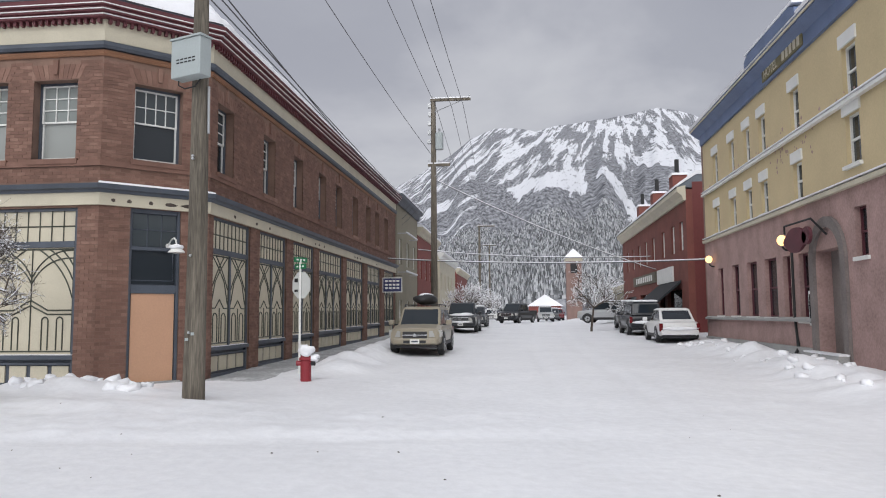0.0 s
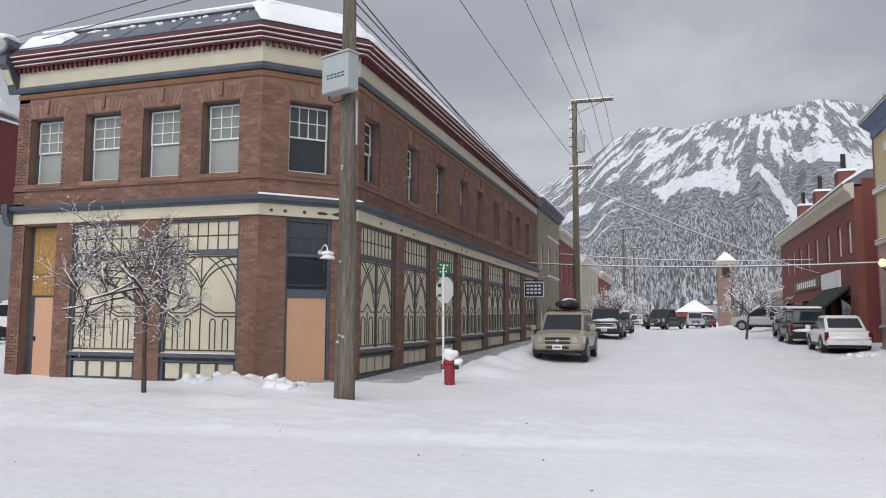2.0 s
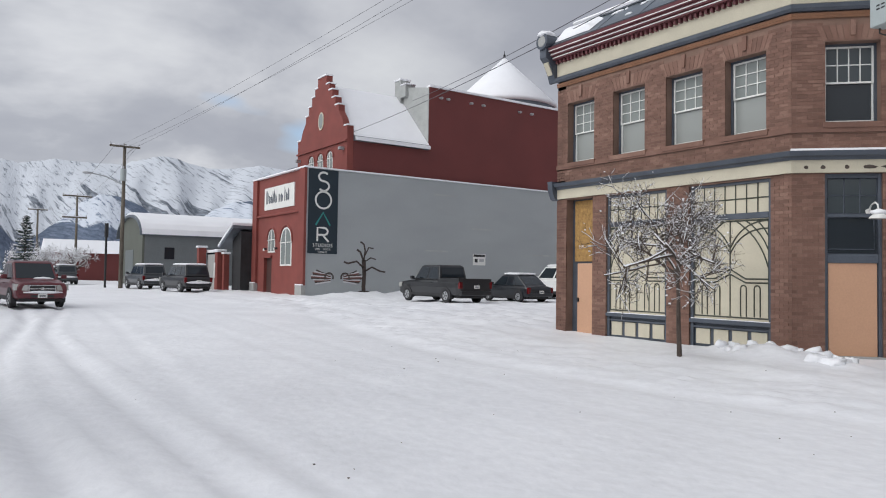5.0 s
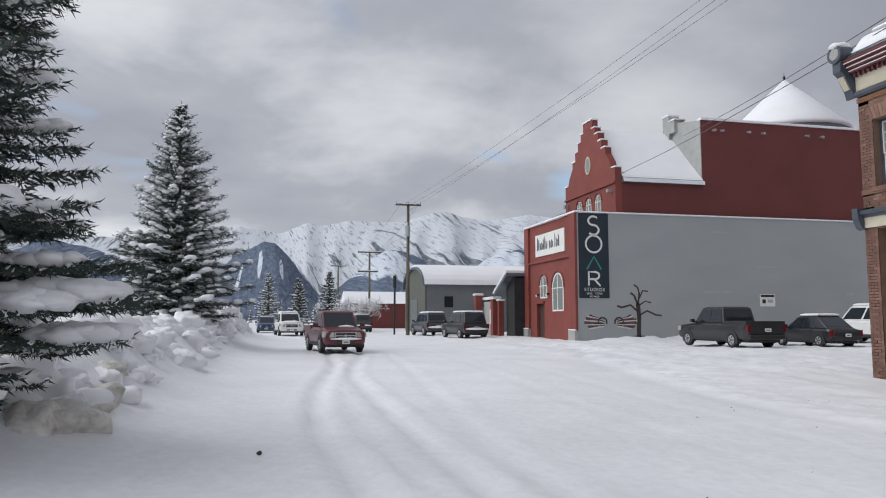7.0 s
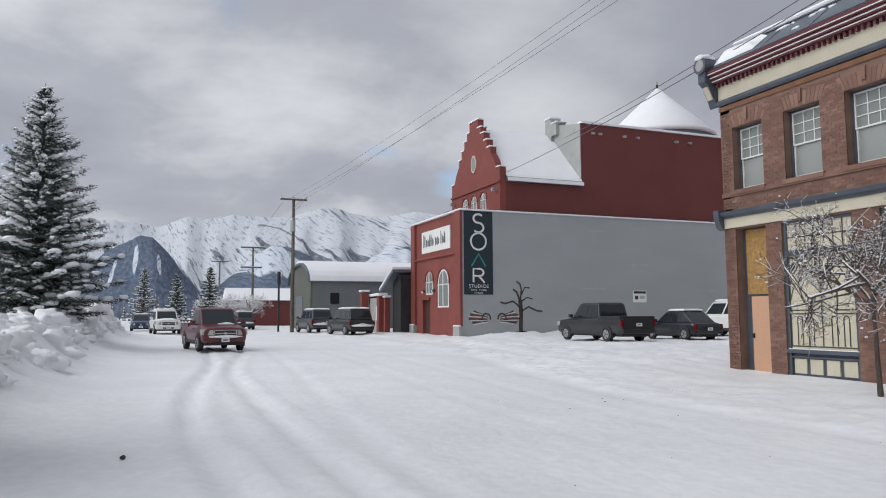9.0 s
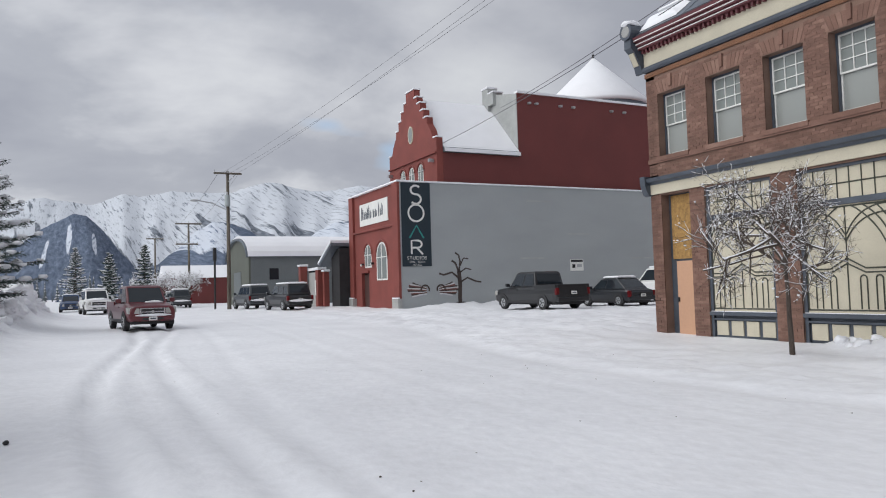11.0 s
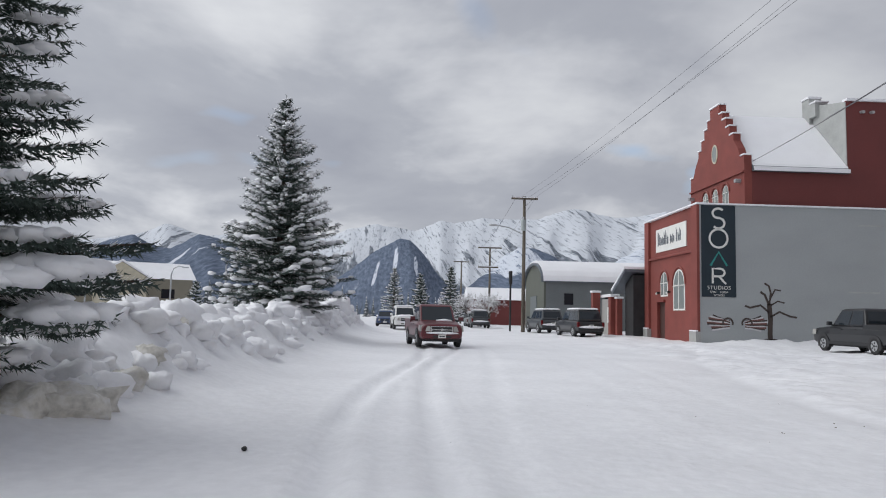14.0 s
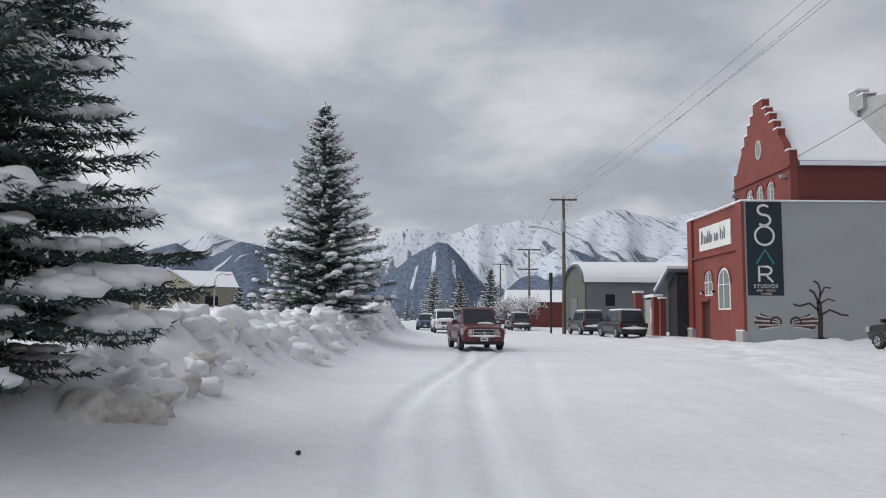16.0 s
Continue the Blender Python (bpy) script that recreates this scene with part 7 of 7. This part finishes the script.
car("hatchback", at(-73, -1.3, 0), paint("blue_paint", (0.03, 0.06, 0.14)), "blue car far behind the white SUV", 4.4, 1.76, 1.5, "hatch")
car("suv", at(-50.0, 12.4, 186), GRAPH, "dark SUV with snow on its roof and tail", 4.8, 1.9, 1.8, snow=("roof", "rear"))
car("suv", at(-57.6, 11.5, 185), GREYC, "steel-grey SUV parked ahead of the dark one", 4.7, 1.88, 1.78, snow=("roof", "rear"))
car("suv", at(-74.5, 8.0, 180), GREYC, "snow-topped SUV farther along the main street", 4.6, 1.85, 1.72, snow=("roof", "rear"))
car("hatchback", at(-84, 8.3, 180), SILVER, "silver car far along the main street", 4.4, 1.78, 1.55, "hatch")
car("pickup_truck", at(-31.4, 20.8, 180, 0.0), GRAPH, "graphite crew-cab pickup parked at the grey wall", 5.85, 2.03, 1.92, "pickup", snow=(), hood=1.35)
car("hatchback", at(-31.4, 25.7, 180, 0.0), DARKC, "dark hatchback beside the pickup at the wall", 4.4, 1.8, 1.5, "hatch", snow=("roof",))
car("van", at(-33.2, 30.9, 180, 0.0), WHITEC, "white van at the end of the row of cars", 5.0, 1.95, 2.0, "van", snow=("roof",))


# ---- trees ----
def spruce(x, y, h, rad, label, seed, dense=1.0, needle=0.075, z_low=0.4, far=False, sink=0.1, heavy=False):
    rng = random.Random(seed)
    o = thing("spruce_tree", pose(x, y, gz(x, y) - sink, 0, 0, rng.uniform(0, 360)), label, "tree", "spruces")
    part("trunk", MB().tube([(0, 0, -0.2), (0, 0, h * .5), (0, 0, h)], [0.02 * h + .04, 0.011 * h + .02, 0.01], 9), BARK, o)
    nv, nf, wood, snow, fv, ff = [], [], MB(), MB(), [], []
    up = Vector((0, 0, 1))

    def brush(p, q, size):
        """Needles round a twig."""
        d = q - p
        ln = d.length
        if ln < 1e-4:
            return
        d.normalize()
        a = d.cross(up)
        a = a.normalized() if a.length > 1e-3 else Vector((1, 0, 0))
        b = d.cross(a)
        n = max(4, int(ln / (0.035 if not far else 0.11) * dense))
        for i in range(n):
            t = i / n
            c = p.lerp(q, t)
            ang = rng.uniform(0, 6.283)
            r = size * rng.uniform(0.7, 1.15)
            out = (math.cos(ang) * a + math.sin(ang) * b * 0.7 + d * 0.75).normalized() * r
            side = d.cross(out).normalized() * r * (0.13 if not far else 0.28)
            hit = out.z > 0.25 * r and rng.random() < (0.85 if far else 0.45)
            V, F = (fv, ff) if hit else (nv, nf)
            k = len(V)
            lift = Vector((0, 0, 0.012)) if hit else Vector((0, 0, 0))
            V.extend([tuple(c - side + lift), tuple(c + side + lift), tuple(c + out * (.8 if hit else 1) + lift)])
            F.append((k, k + 1, k + 2))

    z, ring = z_low, 0
    step = 0.26 if not far else 0.34
    while z < h - 0.15:
        f = z / h
        R = rad * (1 - f) ** 0.85 * (0.6 + 0.4 * min(1, (z - z_low) / (0.12 * h) + .25)) + 0.05
        nb = int((14 if not far else 9) * (0.5 + 0.5 * (1 - f)))
        for k in range(nb):
            a = 6.283 * (k + rng.uniform(-.3, .3)) / nb + ring * 0.7
            L = R * rng.choice((0.6, 0.78, 0.9, 1.0, 1.1, 1.28)) * rng.uniform(.92, 1.06)
            dirv = Vector((math.cos(a), math.sin(a), 0))
            z0 = z + rng.uniform(-.12, .12)
            droop = (0.30 - 0.55 * f) * L + 0.08
            pts = []
            for i in range(6):
                t = i / 5
                pts.append(dirv * (L * t) + Vector((0, 0, z0 - droop * (t ** 1.2) + 0.16 * L * t ** 3)))
            wood.tube([tuple(p) for p in pts], [0.012 + .008 * L * (1 - i / 5.5) for i in range(6)], 4)
            side = dirv.cross(up)
            m = max(4, int(L / (0.13 if not far else 0.24)))
            for i in range(m):
                t = 0.12 + 0.88 * (i + .5) / m
                j = min(4, int(t * 5))
                base = pts[j].lerp(pts[j + 1], t * 5 - j)
                tl = (0.36 * L * (1.12 - t) ** 0.8 + 0.07) * rng.uniform(.7, 1.15)
                for s in (1, -1):
                    tip = base + (side * s * 0.82 + dirv * 0.62).normalized() * tl + Vector((0, 0, -0.16 * tl - rng.uniform(0, .05)))
                    brush(base, tip, needle)
            for i in range(5):
                brush(pts[i], pts[i + 1], needle * 1.15)
            brush(pts[5], pts[5] + (pts[5] - pts[4]).normalized() * needle * 1.5, needle)
            # snow pads along the outer part, each a run of flattened lumps
            if rng.random() < (0.36 if heavy else 0.85):
                t0, t1 = rng.uniform(.45, .7), rng.uniform(.9, 1.04)
                w0 = (0.07 + 0.032 * L) * rng.uniform(.7, 1.3) * (1.25 if heavy else 1.12)
                for q in range(6 if heavy else 3):
                    t = t0 + (t1 - t0) * q / (5 if heavy else 2)
                    j = min(4, int(t * 5))
                    off = 0.07 * L * noise.noise((q * 0.7, a * 3, z0))
                    c = pts[j].lerp(pts[j + 1], t * 5 - j) + side * off
                    sz = w0 * (0.75 + 0.5 * rng.random()) * (1.0 - 0.35 * abs(t - 0.8) / 0.4)
                    snow.blob((c.x, c.y, c.z + needle * .35 + sz * .1), (sz * 1.15, sz * 1.15, sz * .55), rng.random() * 9, 0.6, 9 if heavy else 7, 6 if heavy else 4)
        z += step * rng.uniform(.8, 1.15) * (0.75 + 0.4 * (1 - f))
        ring += 1
    brush(Vector((0, 0, h - .5)), Vector((0, 0, h + .1)), needle)
    part("branchwork", wood, BARK, o)
    fm = bpy.data.meshes.new("frost")
    fm.from_pydata(fv, [], ff)
    fm.materials.append(SNOW)
    fo = tagged(new("frost", fm), kind="stuff")
    fo.parent = o
    me = bpy.data.meshes.new("crown")
    me.from_pydata(nv, [], nf)
    me.materials.append(NEEDLE)
    cr = new("crown", me)
    cr.parent = o
    tagged(part("branch_snow", snow, SNOW, o, smooth=True), kind="stuff")
    return o


def bare_tree(x, y, h, label, seed, clear=1.7, spread=0.55, levels=5, thick=0.075, snow_amt=0.8, fine=1.0, group="snowy street trees"):
    rng = random.Random(seed)
    o = thing("bare_tree", pose(x, y, gz(x, y) - .1), label, "tree", group)
    limbs, twigs, snow = MB(), MB(), MB()

    def grow(p, d, ln, r, lev):
        n = 4 if lev < 3 else 3
        pts, q, dd = [p], p, d
        for i in range(n):
            wv = .05 if lev == 0 else .22
            dd = (dd + Vector((rng.uniform(-wv, wv), rng.uniform(-wv, wv), rng.uniform(-.12, .16)))).normalized()
            q = q + dd * ln / n
            pts.append(q)
        (limbs if lev < 2 else twigs).tube([tuple(a) for a in pts], [r * (1 - .45 * i / n) for i in range(n + 1)], 6 if lev < 2 else 3)
        if 1 <= lev < (6 if levels > 5 else 9) and rng.random() < snow_amt:
            i0 = rng.randint(0, 1)
            sp = pts[i0:]
            rr = max(r * 0.62, 0.0065 * fine)
            if len(sp) > 1:
                snow.tube([(a.x, a.y, a.z + r * .6 + rr * .6) for a in sp], [rr * rng.uniform(.5, 1.2) for _ in sp], 4)
        if lev >= 3 and rng.random() < (0.16 if levels < 6 else 0.10) * snow_amt:
            c = pts[rng.randint(1, n)]
            s = rng.uniform(.012, .03) * fine
            snow.blob((c.x, c.y, c.z + s * .5), (s * 1.3, s * 1.3, s * .8), rng.random() * 9, .5, 5, 3)
        if lev < levels:
            kids = (5 if lev == 0 else 3) + (1 if rng.random() < .5 else 0)
            for k in range(kids):
                t = (1.0 if k < 3 else rng.uniform(.88, 1.0)) if lev == 0 else rng.uniform(.25, 1.0)
                j = min(n - 1, int(t * n))
                b = pts[j].lerp(pts[j + 1], min(1, t * n - j))
                ang = rng.uniform(0, 6.283)
                perp = dd.cross(Vector((math.cos(ang), math.sin(ang), .3))).normalized()
                nd = (dd * (1 - spread) + perp * (spread + rng.uniform(-.1, .35)) + Vector((0, 0, .20 if lev else .10))).normalized()
                grow(b, nd, ln * rng.uniform(.52, .78) if lev else (h - clear) * rng.uniform(.38, .52), r * (rng.uniform(.55, .68) if levels > 5 else rng.uniform(.45, .62)), lev + 1)
    grow(Vector((0, 0, -0.2)), Vector((0, 0, 1)), clear + .2, thick, 0)
    part("trunk", limbs, BARK, o)
    part("twig_crown", twigs, BARK, o)
    tagged(part("twig_snow", snow, SNOW, o, smooth=True), kind="stuff")
    return o


spruce(-8.7, -5.35, 12.0, 2.65, "large dark spruce with thick snow pads on drooping branches", 5, 1.7, 0.12, 0.8, heavy=True)
spruce(-33.8, -5.1, 10.4, 3.15, "tall snow-dusted spruce behind the ploughed bank", 8, 0.8, 0.13, 0.9, sink=0.3)
spruce(-120, -1.3, 9.0, 2.3, "small snowy spruce beside the street", 9, 0.6, 0.16, 0.4, True)
spruce(-38.5, -5.6, 4.4, 1.6, "low snowy spruce beside the tall one", 14, 0.7, 0.14, 0.3, True)
spruce(-95.0, 6.4, 7.6, 1.9, "slim snow-frosted spruce far along the street", 10, 0.6, 0.18, 0.5, True)
spruce(-92.0, 2.4, 6.5, 1.6, "distant frosted spruce along the street", 11, 0.5, 0.2, 0.4, True)
spruce(-72.0, -8.0, 4.2, 1.4, "small spruce in the snowy field", 12, 0.5, 0.18, 0.3, True)
spruce(-88.0, -24.0, 4.5, 1.5, "small spruce near the far house", 13, 0.5, 0.2, 0.3, True)
spruce(-84.0, -32.0, 5.5, 1.5, "spruce in front of the far house", 15, 0.5, 0.2, 0.3, True)
bare_tree(-8.83, 11.23, 4.75, "small bare street tree, every twig lined with snow", 21, 1.75, 0.66, 6, 0.055, 0.9, 0.8)
bare_tree(5.1, 45.4, 5.4, "bare snowy tree across the side street", 22, 1.6, .55, 4, 0.09, 0.8, 1.8)
k = 0
for x, y, h in ((-3.9, 61.5, 4.6), (-4.0, 68, 5.2), (-3.6, 75, 5.0), (-4.2, 80, 5.4), (7.5, 75, 5.5), (10, 96, 7), (13, 102, 7.5), (-3.2, 110, 6), (-74, 9.0, 5.0), (-80, 9.6, 5.2), (-90, 8.6, 5.5), (-98, 9.0, 5.5), (-104, 6.0, 6.0)):
    k += 1
    bare_tree(x, y, h, "frosted bare tree lining the street", 30 + k, 1.5, .55, 4, 0.09, 0.9, 2.6)


def far_woods(name, spots, label, hmin, hmax, seed, bare=0.3):
    """Woods on the valley floor, nobody's count: slim cones and frosted brush."""
    rng = random.Random(seed)
    mb, sn = MB(), MB()
    for x, y in spots:
        h = rng.uniform(hmin, hmax)
        if rng.random() < bare:
            for q in range(7):
                a = rng.uniform(0, 6.28)
                mb.tube([(x, y, 0), (x + math.cos(a) * h * .08, y + math.sin(a) * h * .08, h * .4), (x + math.cos(a) * h * .2, y + math.sin(a) * h * .2, h * rng.uniform(.6, .85))], [0.06, 0.045, 0.02], 3)
            continue
        w = h * rng.uniform(.14, .2)
        lay = 7
        for j in range(lay):
            z0, z1 = h * (0.06 + .9 * j / lay), h * (0.06 + .9 * (j + 1.5) / lay)
            r = w * (1 - j / lay) * rng.uniform(.85, 1.15)
            ring = [(x + r * rng.uniform(.55, 1.2) * math.cos(6.283 * i / 9), y + r * rng.uniform(.55, 1.2) * math.sin(6.283 * i / 9), z0 + rng.uniform(-.1, .1) * h * .1) for i in range(9)]
            k0 = len(mb.v)
            mb.add(ring + [(x, y, min(z1, h))], [(i, (i + 1) % 9, 9) for i in range(9)])
            rs = [(x + (px - x) * .72, y + (py - y) * .72, pz + (min(z1, h) - pz) * .34 + .05) for px, py, pz in ring]
            sn.add(rs + [(x, y, min(z1, h) + .06)], [(i, (i + 1) % 9, 9) for i in range(9) if rng.random() < .55])
    o = part(name, mb, mat(name + "_green", (0.10, 0.115, 0.12), 0.9, 0.35, 0.5, 6, 0, col2=(0.3, 0.31, 0.33)), None)
    tagged(o, label, "trees", kind="stuff")
    part("snow_cover", sn, SNOW, o)


rng = random.Random(77)
far_woods("valley_woods", [(rng.uniform(-330, -135), rng.uniform(-130, 60)) for _ in range(330)], "mixed snowy trees along the valley floor", 4, 9, 2, 0.5)


# ---- ploughed snow lumps ----
def snow_lumps(name, spots, seed, label, material=SNOW, flat=0.72, rise=-0.05):
    """Ploughed chunks, worn round, leaning and half sunk in one another."""
    rng = random.Random(seed)
    mb = MB()
    for x, y, s in spots:
        z = gz(x, y)
        n, m, k = (14, 9, 0.5) if s > 0.16 else (9, 6, 0.5)
        rx, ry, rz_ = s * rng.uniform(.75, 1.5), s * rng.uniform(.75, 1.3), s * flat * rng.uniform(.7, 1.25)
        mb.m = Matrix.Translation((x, y, z + s * rise)) @ Matrix.Rotation(rng.uniform(0, 6.28), 4, "Z") @ Matrix.Rotation(rng.uniform(-.5, .5), 4, "X")
        sd = rng.random() * 20
        vs, fs = [], []
        for i in range(m + 1):
            a = math.pi * i / m
            for q in range(n):
                b = 2 * math.pi * q / n
                d = Vector((math.sin(a) * math.cos(b), math.sin(a) * math.sin(b), math.cos(a)))
                cube = max(abs(d.x), abs(d.y), abs(d.z)) ** -0.55
                f = cube * (1 + k * noise.noise(d * 1.5 + Vector((sd * 7, sd, sd * 3))) + 0.22 * noise.noise(d * 4.0 + Vector((sd, sd * 5, 0))))
                vs.append((rx * d.x * f, ry * d.y * f, rz_ * d.z * f))
        for i in range(m):
            for q in range(n):
                fs.append((i * n + q, (i + 1) * n + q, (i + 1) * n + (q + 1) % n, i * n + (q + 1) % n))
        mb.add(vs, fs)
    o = part(name, mb, material, smooth=True)
    tagged(o, label, "snow", kind="stuff")


rng = random.Random(6)
sp = []
for i in range(210):
    x = -9.4 - 40 * rng.random() ** 1.35
    crest = -4.35 - 0.024 * (x + 16)
    d = rng.random() ** 1.2 * 1.7 - 0.4
    if x > -12.0 and d > 1.1:
        continue
    sp.append((x, crest + d, rng.uniform(.11, .36) * (1.0 - 0.3 * max(d, 0) / 1.5) * (1.35 if rng.random() < .12 else 1)))
sp += [(-16.0, -4.15, .42), (-16.1, -4.1, .3), (-14.2, -4.2, .34), (-46, -3.7, .8), (-44, -3.6, .6), (-36, -4.0, .5)]
snow_lumps("snow_bank_lumps", sp, 2, "ploughed bank of rounded snow lumps")
snow_lumps("dirty_snow_lumps", [(-9.7, -3.45, .42), (-9.2, -3.75, .36), (-10.2, -3.4, .3), (-11.6, -3.5, .26), (-15.6, -3.95, .24), (-12.9, -3.6, .2)], 3, "grit-stained snow lumps at the bank's foot", DIRTSNOW)
sp = [(rng.uniform(6.9, 8.4), rng.uniform(13, 29), rng.uniform(.04, .13)) for _ in range(50)]
sp += [(rng.uniform(-9.2, -6.3), 13.2 + rng.uniform(-.4, .5), rng.uniform(.07, .17)) for _ in range(22)]
snow_lumps("kerb_snow_lumps", sp, 4, "scattered small snow lumps along the kerbs")
st = part("stone", MB().blob((-8.7, -1.09, gz(-8.7, -1.09) + .02), (.045, .032, .028), 1.0, .4, 8, 6), BLACK)
tagged(st, "small dark stone lying on the packed snow", "stone")
gr = MB()
for k in range(60):
    x, y = rng.uniform(-14, 4), rng.uniform(1, 11)
    s = rng.uniform(.004, .014)
    gr.blob((x, y, gz(x, y) + s * .3), (s * 1.4, s, s * .6), k, .5, 5, 3)
tagged(part("grit", gr, BARK), "scattered road grit on the packed snow", "grit", kind="stuff")
